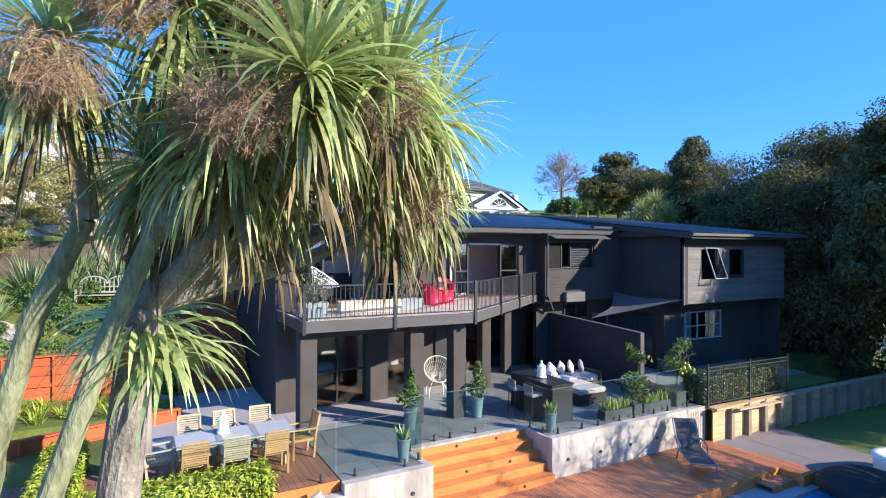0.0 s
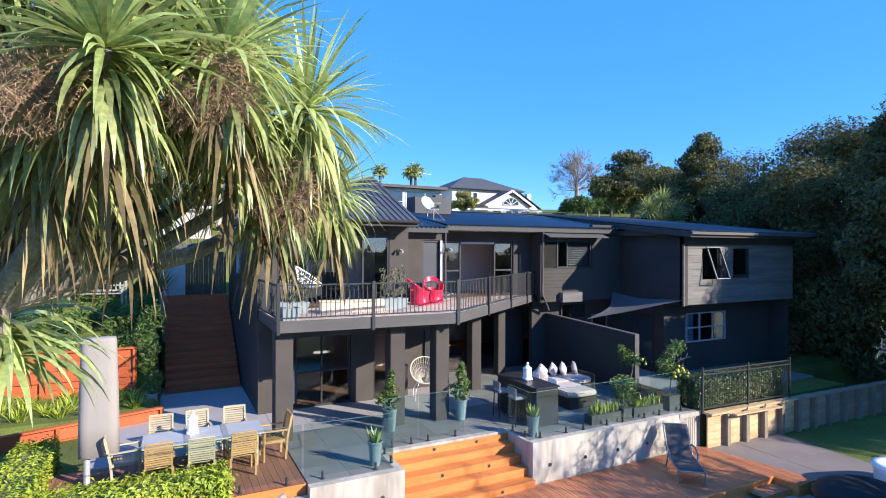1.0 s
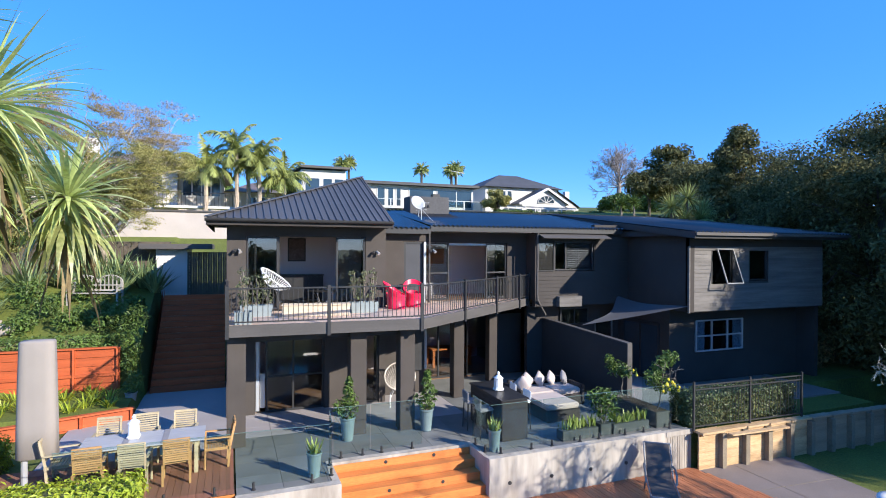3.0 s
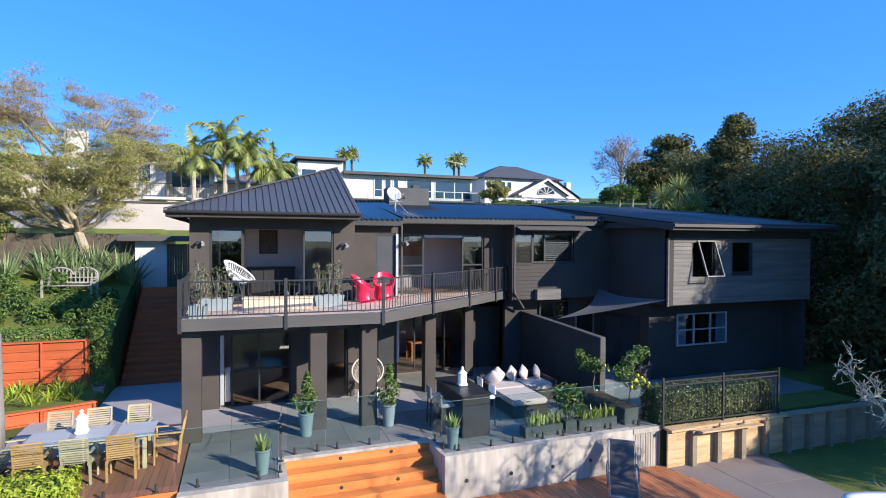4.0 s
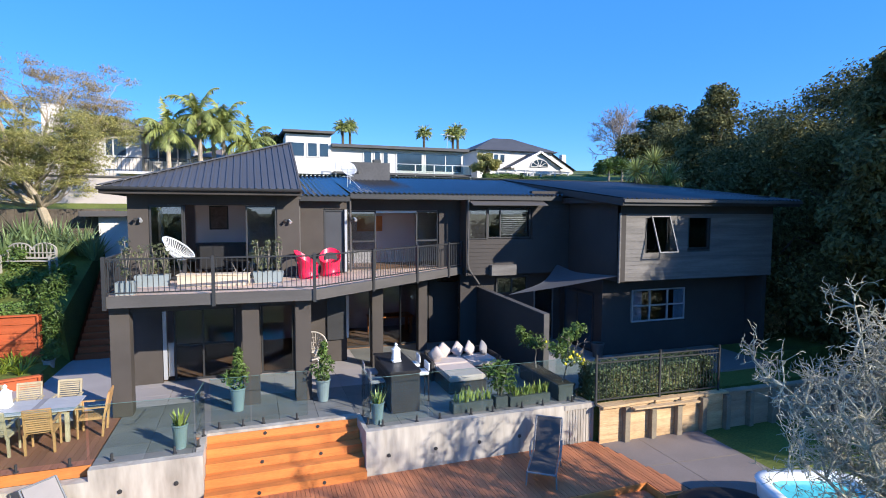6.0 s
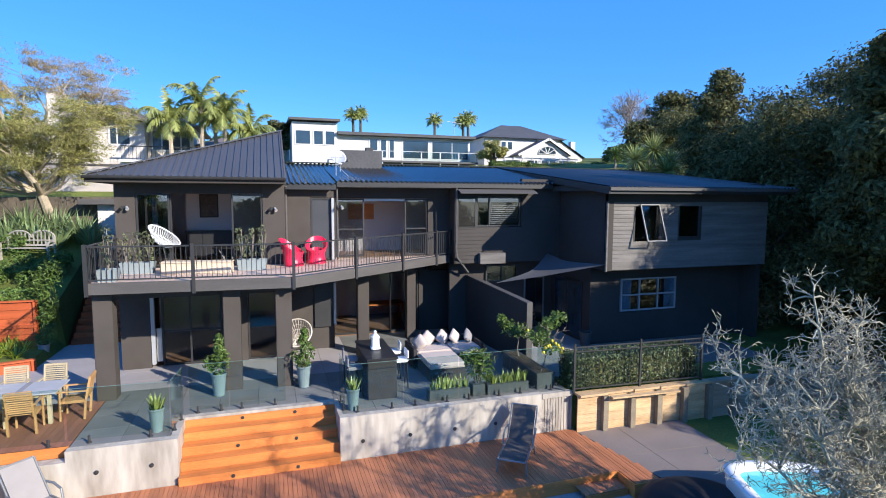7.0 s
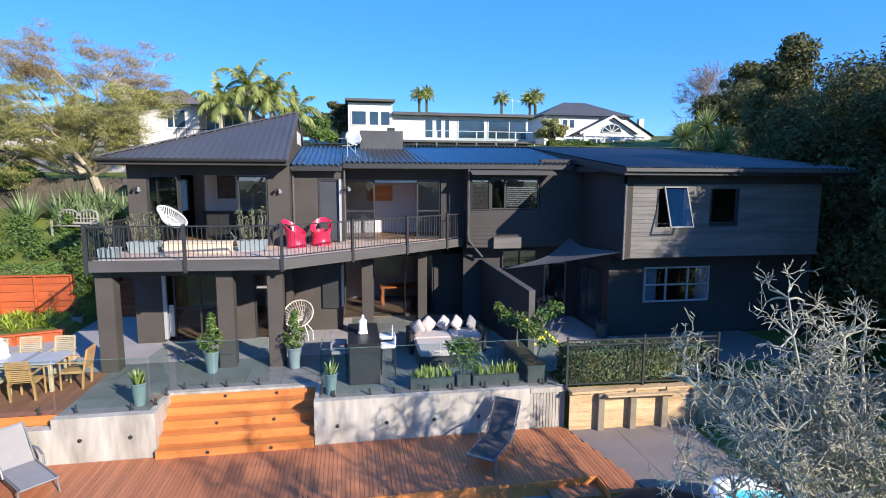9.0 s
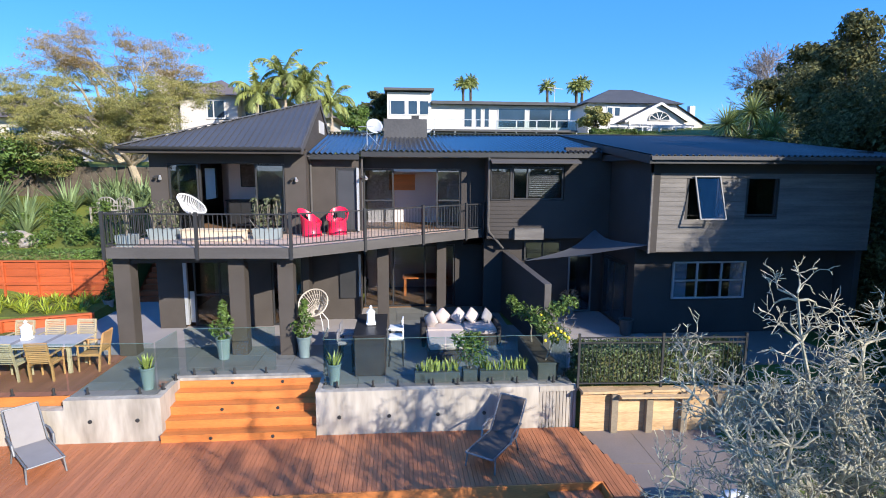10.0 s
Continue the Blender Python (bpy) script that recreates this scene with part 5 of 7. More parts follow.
p = thing("plant_pot", "dark cube pot with a glossy umbrella plant", "plant pot", (12.62, 11.12, 0.002))
part("pot", B(-0.17, -0.15, 0, 0.17, 0.15, 0.3), M_POTD, p, bevel=0.012)
for k in range(5):
    a = k * 1.26
    part("stem", tube(bmesh.new(), [(0.04 * math.cos(a), 0.04 * math.sin(a), 0.29), (0.15 * math.cos(a), 0.15 * math.sin(a), 0.7), (0.25 * math.cos(a), 0.25 * math.sin(a), 0.95)], 0.01, 5), M_BARK, p)
raw("foliage", *blob_leaves([(0, 0, 0.8, 0.42, 0.4, 0.3), (0.15, 0.1, 0.6, 0.35, 0.3, 0.25), (-0.15, 0, 1.0, 0.28, 0.25, 0.2), (0.12, 0, 1.02, 0.25, 0.25, 0.18)], 120, 0.075, 0.3, 0.35), M_MIDLF, p)
lp = thing("lemon_planter", "long dark grey trough at the patio edge", "planter", (14.5, 12.05, 0.002))
part("trough", B(-0.25, -1.1, 0, 0.25, 1.1, 0.42), M_POTD, lp, bevel=0.012)
part("rim", B(-0.27, -1.12, 0.4, 0.27, -1.06, 0.44), M_POTD, lp)
part("soil", B(-0.2, -1.05, 0.421, 0.2, 1.05, 0.428), M_SOIL, lp)
for ly, blobs, fruit in ((11.2, ((0.05, 0.05, 1.2, 0.34, 0.3, 0.24), (0.3, 0.1, 1.0, 0.3, 0.28, 0.2), (0.28, 0.05, 1.7, 0.3, 0.26, 0.18), (0.55, 0.1, 1.82, 0.24, 0.22, 0.14), (0.12, 0.1, 1.5, 0.22, 0.2, 0.2), (-0.2, 0, 1.35, 0.25, 0.2, 0.16)), 13),
                         (12.6, ((-0.2, 0, 1.22, 0.32, 0.3, 0.2), (-0.45, -0.1, 1.4, 0.24, 0.22, 0.16), (-0.6, -0.1, 1.6, 0.15, 0.14, 0.12), (0.1, 0, 1.15, 0.3, 0.3, 0.2)), 2)):
    p = thing("lemon_tree", "small lemon tree with yellow fruit in a dark trough", "tree", (14.5, ly, 0.43), group="lemon trees in the trough")
    lt = bmesh.new()
    branches(lt, (0, 0, 0), (0.06 if fruit > 4 else -0.1, 0, 1), 0.6 if fruit > 4 else 0.42, 0.024, 4, 0.5, 0.12, kids=(2, 3))
    part("trunk", lt, M_BARK, p)
    raw("foliage", *blob_leaves([(x, y, z - 0.4, a, b, c) for x, y, z, a, b, c in blobs], 120, 0.062, 0.15, 0.42), M_MIDLF, p)
    for k in range(fruit):
        part("lemon", lathe(bmesh.new(), [(0.008, -0.04), (0.03, -0.025), (0.036, 0), (0.03, 0.025), (0.008, 0.042)], 10, (RNG.uniform(-0.15, 0.45), RNG.uniform(-0.36, -0.2), RNG.uniform(0.45, 0.85))), M_LEMON, p, smooth=True)
p = tall_pot((0.75, 18.3, 0.002), 0.4, 0.17, "pale blue-grey pot with a small shrub by the stair", M_POTB)
raw("foliage", *blob_leaves([(0, 0, 0.6, 0.25, 0.25, 0.22), (0.1, 0.05, 0.85, 0.2, 0.2, 0.2)], 110, 0.06), M_MIDLF, p)
tall_pot((17.9, 14.4, -0.006), 0.5, 0.22, "plain dark grey tapered pot in the courtyard", M_POTD)
p = tall_pot((16.9, 16.9, -0.006), 0.45, 0.2, "grey pot with a red-leafed plant in the courtyard", M_POTB)
raw("foliage", *blob_leaves([(0, 0, 0.65, 0.3, 0.3, 0.25)], 110, 0.08), M_PANIC, p)

# roof aerial, satellite dish and wall lamps
aer = thing("roof_aerial", "thin metal television aerial standing on the corrugated roof", "aerial", (9.9, 17.8, 5.73))
part("mast", tube(bmesh.new(), [(0, 0, 0), (0, 0, 0.75)], 0.014, 6), M_ALU, aer)
for z, l in ((0.7, 0.3), (0.45, 0.2)):
    part("arm", tube(bmesh.new(), [(-l, 0.02, z), (l, -0.02, z + 0.02)], 0.009, 5), M_ALU, aer)
part("stay", tube(bmesh.new(), [(0, 0, 0.5), (0.45, -0.1, 0.02)], 0.007, 5), M_ALU, aer)

# satellite dish and wall lamps
dish = thing("satellite_dish", "white satellite dish on the corrugated roof", "satellite dish", (10.2, 18.9, 5.95), 15)
db = bmesh.new()
lathe(db, [(0.02, 0.0), (0.13, 0.013), (0.23, 0.05), (0.29, 0.09), (0.3, 0.08), (0.23, 0.035), (0.13, 0.0), (0.02, -0.015)], 28)
for v in db.verts:
    v.co = pose(-0.1, 0, 0.55, 62, 0, 0) @ v.co
part("reflector", db, M_ALU, dish, smooth=True)
part("mast", tube(bmesh.new(), [(0, 0.05, 0), (0, 0.05, 0.35), (-0.1, 0.02, 0.52)], 0.02, 8), M_ALU, dish)
part("arm", tube(bmesh.new(), [(-0.1, -0.05, 0.35), (0.12, -0.42, 0.42)], 0.012, 6), M_TRIM, dish)
part("receiver", B(0.08, -0.5, 0.38, 0.17, -0.38, 0.48), M_TRIM, dish, bevel=0.01)
for x, y, z in ((3.72, 15.98, 4.75), (7.75, 15.98, 4.7), (9.85, 16.6, 4.75)):
    sl_ = thing("wall_light", "small black and steel twin spotlight on the wall", "wall lamp", (x, y, z), group="spotlights on the house wall")
    part("bracket", B(-0.04, -0.02, -0.04, 0.04, 0.02, 0.04), M_TRIM, sl_)
    for s in (-1, 1):
        part("head", tube(bmesh.new(), [(s * 0.05, -0.04, 0.02), (s * 0.09, -0.14, -0.06)], [0.03, 0.05], 10), M_TRIM if s < 0 else M_ALU, sl_)


# ---- near cabbage tree ----
cab = thing("cabbage_tree", "tall cabbage tree with drooping sword leaves and dry flower stalks", "tree", (-0.1, 4.5, -1.06))
OFF = Vector((-0.1, 4.5, -1.06))
HEADS = [(0.46, 3.5, 5.5, 0.8), (1.0, 3.5, 5.88, 0.8), (1.38, 3.2, 5.86, 0.72), (2.0, 3.8, 5.76, 0.78), (-0.45, 3.9, 6.0, 0.8), (0.25, 3.7, 6.3, 0.85),
         (0.72, 3.6, 6.4, 0.8), (1.12, 3.5, 6.4, 0.8), (1.5, 3.75, 5.62, 0.72), (1.78, 4.0, 5.25, 0.65), (1.55, 4.0, 6.3, 0.75),
         (0.85, 4.1, 5.3, 0.75), (0.1, 4.3, 5.35, 0.75), (0.8, 2.95, 5.72, 0.7), (2.34, 4.42, 5.22, 0.58)]
FORK = Vector((0.05, 4.35, 4.35))
tr = bmesh.new()
tube(tr, [Vector(p) - OFF for p in ((-0.1, 4.5, -1.06), (-0.16, 4.5, 1.2), (-0.12, 4.42, 3.0), (-0.03, 4.4, 3.9), (0.05, 4.35, 4.35))], [0.22, 0.17, 0.14, 0.125, 0.11], 14)
part("trunk", tr, M_BARK, cab)
tr = bmesh.new()
tube(tr, [Vector(p) - OFF for p in ((-0.6, 4.35, -1.06), (-0.58, 4.3, 1.0), (-0.48, 4.2, 3.2), (-0.2, 4.2, 4.1), (0.08, 4.0, 4.85))], [0.1, 0.085, 0.075, 0.07, 0.06], 12)
part("trunk", tr, M_MOSS, cab, "leaning trunk green with moss")
tr = bmesh.new()
tube(tr, [Vector(p) - OFF for p in ((-1.0, 4.75, -1.06), (-0.98, 4.7, 1.0), (-0.85, 4.6, 3.4), (-0.6, 4.4, 4.3), (-0.3, 4.2, 4.95))], [0.13, 0.1, 0.085, 0.07, 0.06], 12)
part("trunk", tr, M_MOSS, cab)
for k, (x, y, z, s) in enumerate(HEADS):
    h = Vector((x, y, z))
    start = (FORK, Vector((0.08, 4.0, 4.85)), Vector((-0.3, 4.2, 4.95)))[0 if x > 0.6 else (1 if x > 0 else 2)]
    mid = start.lerp(h, 0.5) + Vector((0.05, 0.1, -0.1))
    part("branch", tube(bmesh.new(), [start - OFF, mid - OFF, h - OFF], [0.08, 0.06, 0.04], 8), M_BARK, cab)
    v, f = [], []
    sword_head(v, f, h - OFF, 130, s * 0.98, 0.04, 0.2, up=-0.4)
    raw("leaf_head", v, f, M_CORDY, cab)
    v, f = [], []
    for j in range(84):
        a, e = RNG.uniform(0, 6.283), RNG.uniform(-0.9, 0.0)
        blade(v, f, h - OFF + Vector((0.05 * math.cos(a), 0.05 * math.sin(a), -0.05 - 0.25 * RNG.uniform())), (math.cos(a), math.sin(a), e), s * RNG.uniform(0.55, 0.95), 0.045, 0.5, 6)
    raw("leaf_skirt", v, f, M_CORDYS, cab)
    v, f = [], []
    for j in range(30):
        a = RNG.uniform(0, 6.283)
        blade(v, f, h - OFF + Vector((0.04 * math.cos(a), 0.04 * math.sin(a), -0.15 - 0.4 * RNG.uniform())), (math.cos(a) * 0.8, math.sin(a) * 0.8, -0.9), s * RNG.uniform(0.6, 1.0), 0.035, 0.5, 5)
    raw("dry_skirt", v, f, M_CORDYD, cab, "dry brown hanging leaves")
for x, y, z in ((0.42, 3.3, 5.28), (-0.4, 3.55, 5.55), (1.3, 3.1, 5.42), (0.75, 3.3, 5.95), (1.8, 3.7, 4.95), (-0.1, 3.4, 6.0), (0.5, 2.95, 5.3)):
    tips, bm = [], bmesh.new()
    c = Vector((x, y, z + 0.22)) - OFF
    for j in range(26):
        a = j * 0.7
        branches(bm, c, (math.cos(a), math.sin(a), RNG.uniform(-1.1, 0.3)), 0.15, 0.0028, 3, 0.75, -0.22, 2, 3, None, (4, 6), 0.76, 0.4, 0.0013)
    part("flower_head", bm, M_PANIC, cab, "tangled brown flower stalks")
v, f = [], []
for j in range(60):
    a = j * 2.4
    blade(v, f, Vector((0.02, 4.62, 4.2)) - OFF, (math.cos(a), math.sin(a) * 0.9 - 0.25, RNG.uniform(-0.35, 0.8)), RNG.uniform(0.6, 0.95), 0.055, 0.3, 7)
raw("leaf_head", v, f, M_CORDY, cab)
v, f = [], []
for p in ((0.12, 4.4, 4.15), (0.15, 4.3, 4.0)):
    for j in range(30):
        a = j * 2.4
        blade(v, f, Vector(p) - OFF, (math.cos(a), math.sin(a), RNG.uniform(-0.4, 0.7)), RNG.uniform(0.55, 0.85), 0.055, 0.32, 7)
raw("leaf_head", v, f, M_CORDY, cab)


# ---- broadleaf trees ----
def broad_tree(at, h, r, material, label, blobs=26, per=170, leaf=0.2, base=0.35, flat=0.75, bark=None, seed_lean=(0, 0)):
    t = thing("tree", label, "tree", at)
    bm = bmesh.new()
    top = Vector((seed_lean[0], seed_lean[1], h * 0.8))
    tube(bm, [(0, 0, 0), top * 0.45 + Vector((0.1, 0.05, 0)), top], [h * 0.03 + 0.05, h * 0.022 + 0.03, 0.05], 8)
    bl = []
    for k in range(blobs):
        a, q = k * 2.39996, math.sqrt((k + 0.5) / blobs)
        zz = h * (base + (1 - base) * RNG.uniform(0.1, 0.9))
        shr = 1 - 0.5 * max(0, (zz / h - 0.65) / 0.35)
        p = Vector((r * q * shr * math.cos(a), r * q * shr * math.sin(a), zz)) + Vector((seed_lean[0], seed_lean[1], 0)) * (zz / h)
        s = r * RNG.uniform(0.26, 0.42)
        bl.append((*p, s, s, s * flat))
        if k % 3 == 0:
            tube(bm, [top * (0.3 + 0.4 * RNG.uniform()), (p + top * 0.5) / 1.6, p], [0.06, 0.04, 0.02], 5)
    part("trunk", bm, bark or M_BARKD, t)
    raw("crown", *blob_leaves(bl, per, leaf, 0.35), material, t)
    return t


DARK = "dense dark evergreen tree on the shaded slope"
for x, y, z, r, n in ((28.4, 15.6, 6.0, 2.4, 28), (28.8, 13.8, 9.4, 3.4, 36), (31.5, 16.0, 11.2, 3.4, 38), (28.0, 18.5, 7.6, 2.8, 30), (31.2, 20.0, 9.2, 2.8, 32),
                      (28.2, 23.5, 6.6, 2.6, 26), (35.0, 22.0, 9.6, 2.8, 30), (37.0, 30.0, 11.2, 3.2, 30), (31, 28.0, 7.2, 3.0, 26), (35, 17.5, 12.2, 3.4, 38), (40, 26, 12.4, 3.4, 34), (33.0, 13, 12.6, 3.8, 36)):
    g = hill(x, y) - 0.3
    broad_tree((x, y, g), z - g, r, M_DARKLF, DARK, n, 620, 0.095, base=0.1)


def hill_tree(x, y, z, r, material, label, n=18, leaf=0.2, base=0.3):
    g = hill(x, y) - 0.2
    broad_tree((x, y, g), z - g, r, material, label, n, 170, leaf, base=base)


hill_tree(32.4, 24.0, 12.7, 1.6, M_DARKLF, "tall narrow tree with sunlit olive crown", 60, 0.12, 0.5)
hill_tree(31.8, 24.2, 9.6, 1.6, M_DARKLF, DARK, 20, 0.17)
hill_tree(44.2, 41.0, 15.3, 2.6, M_DARKLF, DARK, 34, 0.2)
hill_tree(41.2, 41.0, 12.4, 2.2, M_DARKLF, DARK)
hill_tree(47.2, 40.0, 13.8, 2.6, M_DARKLF, DARK, 24)
ROUND = "rounded green tree on the hillside"
hill_tree(47.0, 42.0, 11.8, 2.6, M_MIDLF, ROUND)
hill_tree(46.5, 52.0, 11.0, 2.0, M_MIDLF, ROUND)
hill_tree(30.0, 51.0, 11.0, 1.4, M_OLIVELF, "pale olive shrub beside the white house", 18, 0.15)
hill_tree(9.0, 58.0, 13.0, 1.5, M_DARKLF, "dark conifer-like tree behind the white house")
hill_tree(7.0, 50.0, 10.6, 1.8, M_MIDLF, ROUND)
hill_tree(-5.5, 47.0, 9.8, 2.4, M_MIDLF, ROUND)
hill_tree(52.0, 52.0, 11.5, 3.0, M_MIDLF, ROUND)
for x, y, z, r in ((57, 56, 12.5, 3.5), (63, 50, 13.5, 4.0), (20, 70, 12.0, 3.0), (33, 72, 13.0, 3.5), (46, 75, 13.5, 4.0), (-12, 52, 11, 3.5), (-20, 45, 10, 3.5), (1, 62, 11.5, 3.0)):
    hill_tree(x, y, z, r, M_DARKLF if x > 30 else M_MIDLF, ROUND, 22, 0.3)
# trees beside the lawn that shade the right of the house
# the pair at x 37.8 and 40.5 is unseen, added to cut skylight
for x, y, h, r in ((27.2, 8.2, 9.8, 2.2), (27.7, 6.9, 10.6, 2.2), (28.6, 9.8, 11.0, 2.6), (26.2, 5.3, 8.2, 2.1), (26.6, 9.6, 12.0, 2.3), (37.8, -2.0, 16.0, 4.4), (40.5, -6.0, 18.0, 5.0), (28.7, 7.2, 11.5, 2.7), (27.6, 9.2, 10.5, 2.6), (31.0, 6.0, 13.0, 3.6), (32.8, 3.0, 14.5, 4.4), (29.0, 0.5, 8.0, 3.2)):
    broad_tree((x, y, -1.1), h, r, M_DARKLF, "dense evergreen tree beside the lawn", 60, 800, 0.11, base=0.34)

# low bush under the dark trees, and the wooded slope behind the camera
# first six lie out of view, added to darken what the lower window reflects
for x, y, r in ((26.0, 3.0, 2.0), (29.5, 3.0, 2.4), (27.5, -0.5, 2.4), (31.0, -3.5, 2.8), (34.5, 0.0, 3.0), (28.0, -6.0, 2.4), (26.6, 16.0, 1.3), (28.0, 13.2, 1.6), (26.4, 18.5, 1.4), (27.8, 16.4, 1.8), (29.5, 12.0, 2.2), (30.5, 14.0, 2.2), (28.5, 20.5, 2.0), (25.3, 20.0, 1.3)):
    c = thing("shrub", "dark leafy bush under the evergreen trees", "shrub", (x, y, hill(x, y) - 0.1))
    raw("foliage", *blob_leaves([(0, 0, r * 0.5, r, r, r * 0.8), (r * 0.6, 0.2, r * 0.8, r * 0.7, r * 0.7, r * 0.6), (-r * 0.5, 0.1, r * 0.7, r * 0.7, r * 0.7, r * 0.6)], 420, 0.15), M_DARKLF, c)
# unseen row, added so that the house panes reflect dark foliage
for k in range(16):
    broad_tree((-38 + k * 6.5, -34 - 5 * (k % 3), -1.2), 4.4 + 0.5 * (k % 4), 4.6, M_DARKLF, "dark evergreen tree out of view, for the panes to reflect", 14, 110, 0.55, base=0.05)

# feathery tree over the left terrace
fe = thing("tree", "feathery golden-olive tree with pale spreading limbs", "tree", (-1.2, 25.6, hill(-1.2, 25.6) - 0.2))
bm = bmesh.new()
tube(bm, [(0, 0, 0), (-0.05, 0, 0.9), (-0.3, 0, 1.7)], [0.24, 0.2, 0.17], 9)
tips = []
for tx, ty, tz in ((-5.2, 0.3, 4.2), (-3.6, -1.2, 5.0), (-2.4, 1.2, 6.6), (-3.8, 0.4, 6.8), (-1.6, -0.6, 7.3), (-0.6, 0.8, 7.2), (1.0, -0.4, 6.9), (2.6, 0.5, 6.7), (2.2, -0.8, 4.8), (0.4, -1.6, 4.6), (-1.2, -2.0, 3.8), (-2.8, -1.6, 3.2), (-5.2, -0.6, 2.9), (1.4, -1.2, 3.2), (2.4, 1.0, 5.8), (-6.0, 1.0, 5.2), (-2.6, -0.4, 7.2)):
    a, b = Vector((-0.3, 0, 1.65)), Vector((tx, ty, tz))
    m1, m2 = a.lerp(b, 0.3) + Vector((RNG.normal(0, 0.25), RNG.normal(0, 0.25), -0.15)), a.lerp(b, 0.62) + Vector((RNG.normal(0, 0.25), RNG.normal(0, 0.25), 0.1))
    c = a.lerp(b, 0.8)
    tube(bm, [a, m1, m2, c], [0.12, 0.085, 0.055, 0.04], 7)
    for start, reach in ((m1, 0.8), (m2, 0.95), (m2, 0.95), (c, 1.0), (c, 1.0)):
        d = (b - a).normalized() + Vector(RNG.normal(0, 0.55, 3)) + Vector((0, 0, 0.15))
        branches(bm, start, d, 0.75 * reach, 0.028, 3, 0.6, 0.05, 3, 4, tips, (2, 3), 0.75, 0.2, 0.006)
part("trunk", bm, M_LIMB, fe, "pale tan trunk and limbs")
low_t, high_t = [p for p in tips if p.z < 5.7], [p for p in tips if p.z >= 5.7]
raw("crown", *blob_leaves([(p.x, p.y, p.z, 0.5, 0.5, 0.13) for p in low_t], 95, 0.048, 0.0, 0.3), M_OLIVELF, fe)
raw("sparse_crown", *blob_leaves([(p.x, p.y, p.z, 0.42, 0.42, 0.14) for p in high_t], 62, 0.042, 0.0, 0.3), M_GOLDLF, fe, "sparse russet-gold upper leaves")
broad_tree((-9.5, 24.5, hill(-9.5, 24.5) - 0.2), 3.2, 2.4, M_MIDLF, "citrus tree dotted with yellow fruit", 18, 170, 0.12)
broad_tree((-6.0, 25.5, hill(-6.0, 25.5) - 0.2), 3.0, 2.0, M_MIDLF, "citrus tree dotted with yellow fruit", 18, 170, 0.12)
broad_tree((-12.0, 22.5, hill(-12, 22.5) - 0.2), 4.5, 2.8, M_MIDLF, "rounded green tree on the hillside", 18, 170, 0.14)

# bare domed tree far off
bt = thing("tree", "large leafless domed tree far up the hill", "tree", (53.2, 60.0, hill(53, 60)))
bm = bmesh.new()
tube(bm, [(0, 0, 0), (0, 0, 4.0)], [0.4, 0.26], 8)
for j in range(36):
    a, e = j * 2.39996, 0.1 + 1.35 * (j + 0.5) / 36
    branches(bm, (0, 0, 3.0 + 0.04 * j), (math.cos(a) * math.cos(e), math.sin(a) * math.cos(e), math.sin(e)), 1.5, 0.07, 5, 0.36, 0.03, 3, 4, None, (2, 3), 0.74, 0.1, 0.018)
part("crown", bm, M_TWIGB, bt)


# ---- palms ----
def frond(v, f, c, d, length, leaflet, droop, n=26, half=0.06):
    p, d = Vector(c), Vector(d).normalized()
    side = d.cross(Vector((0, 0, 1)))
    side = side.normalized() if side.length > 0.02 else Vector((1, 0, 0))
    for k in range(n):
        t = k / n
        q = p + d * (length / n)
        L = leaflet * math.sin(math.pi * (0.12 + 0.85 * t))
        for s in (-1, 1):
            tip = p + side * (s * L * RNG.uniform(0.4, 0.8)) + d * (L * 0.5) - Vector((0, 0, L * RNG.uniform(0.3, 0.95)))
            i = len(v)
            w = d * half
            v.extend((tuple(p - w), tuple(p + w), tuple(tip)))
            f.append((i, i + 1, i + 2))
        p = q
        d = (d - Vector((0, 0, droop * (0.2 + t)))).normalized()


def palm(at, h, length, leaflet, fronds, label, trunk_r=0.14, bark=None, droop=0.11, n=26, half=0.06):
    t = thing("palm_tree", label, "palm", at)
    part("trunk", tube(bmesh.new(), [(0, 0, 0), (0.05, 0, h * 0.5), (0, 0, h)], [trunk_r, trunk_r * 0.8, trunk_r * 0.7], 9), bark or M_BARK, t)
    v, f = [], []
    for k in range(fronds):
        a, e = k * 2.39996 + RNG.normal(0, 0.2), 1.35 - 1.6 * k / fronds + RNG.normal(0, 0.12)
        frond(v, f, (0, 0, h), (math.cos(a) * math.cos(e), math.sin(a) * math.cos(e), math.sin(e)), length * RNG.uniform(0.85, 1.1), leaflet, droop, n, half)
    raw("frond_crown", v, f, M_PALMLF, t)
    return t


for x, y, z, s in ((3.9, 34.5, 11.0, 1.0), (5.2, 34.6, 10.5, 0.95), (2.2, 34.4, 10.0, 0.9), (6.7, 34.8, 9.5, 0.85), (4.6, 35.4, 10.2, 0.8)):
    g = hill(x, y)
    palm((x, y, g - 0.1), z - g - 0.3, 2.3 * s, 0.75 * s, 17, "slim king palm with arching yellow-green fronds", 0.17, M_PALMTR, 0.085, 40, 0.05)
for x, y, z in ((22.9, 100, 20.2), (24.4, 101, 20.6), (38.5, 100, 20.0), (40.7, 90, 18.6), (42.0, 91, 19.2)):
    g = hill(x, y)
    palm((x, y, g - 0.1), z - g, 2.0, 0.7, 34, "stout date palm far up the hill", 0.35, M_BARKD, 0.1)

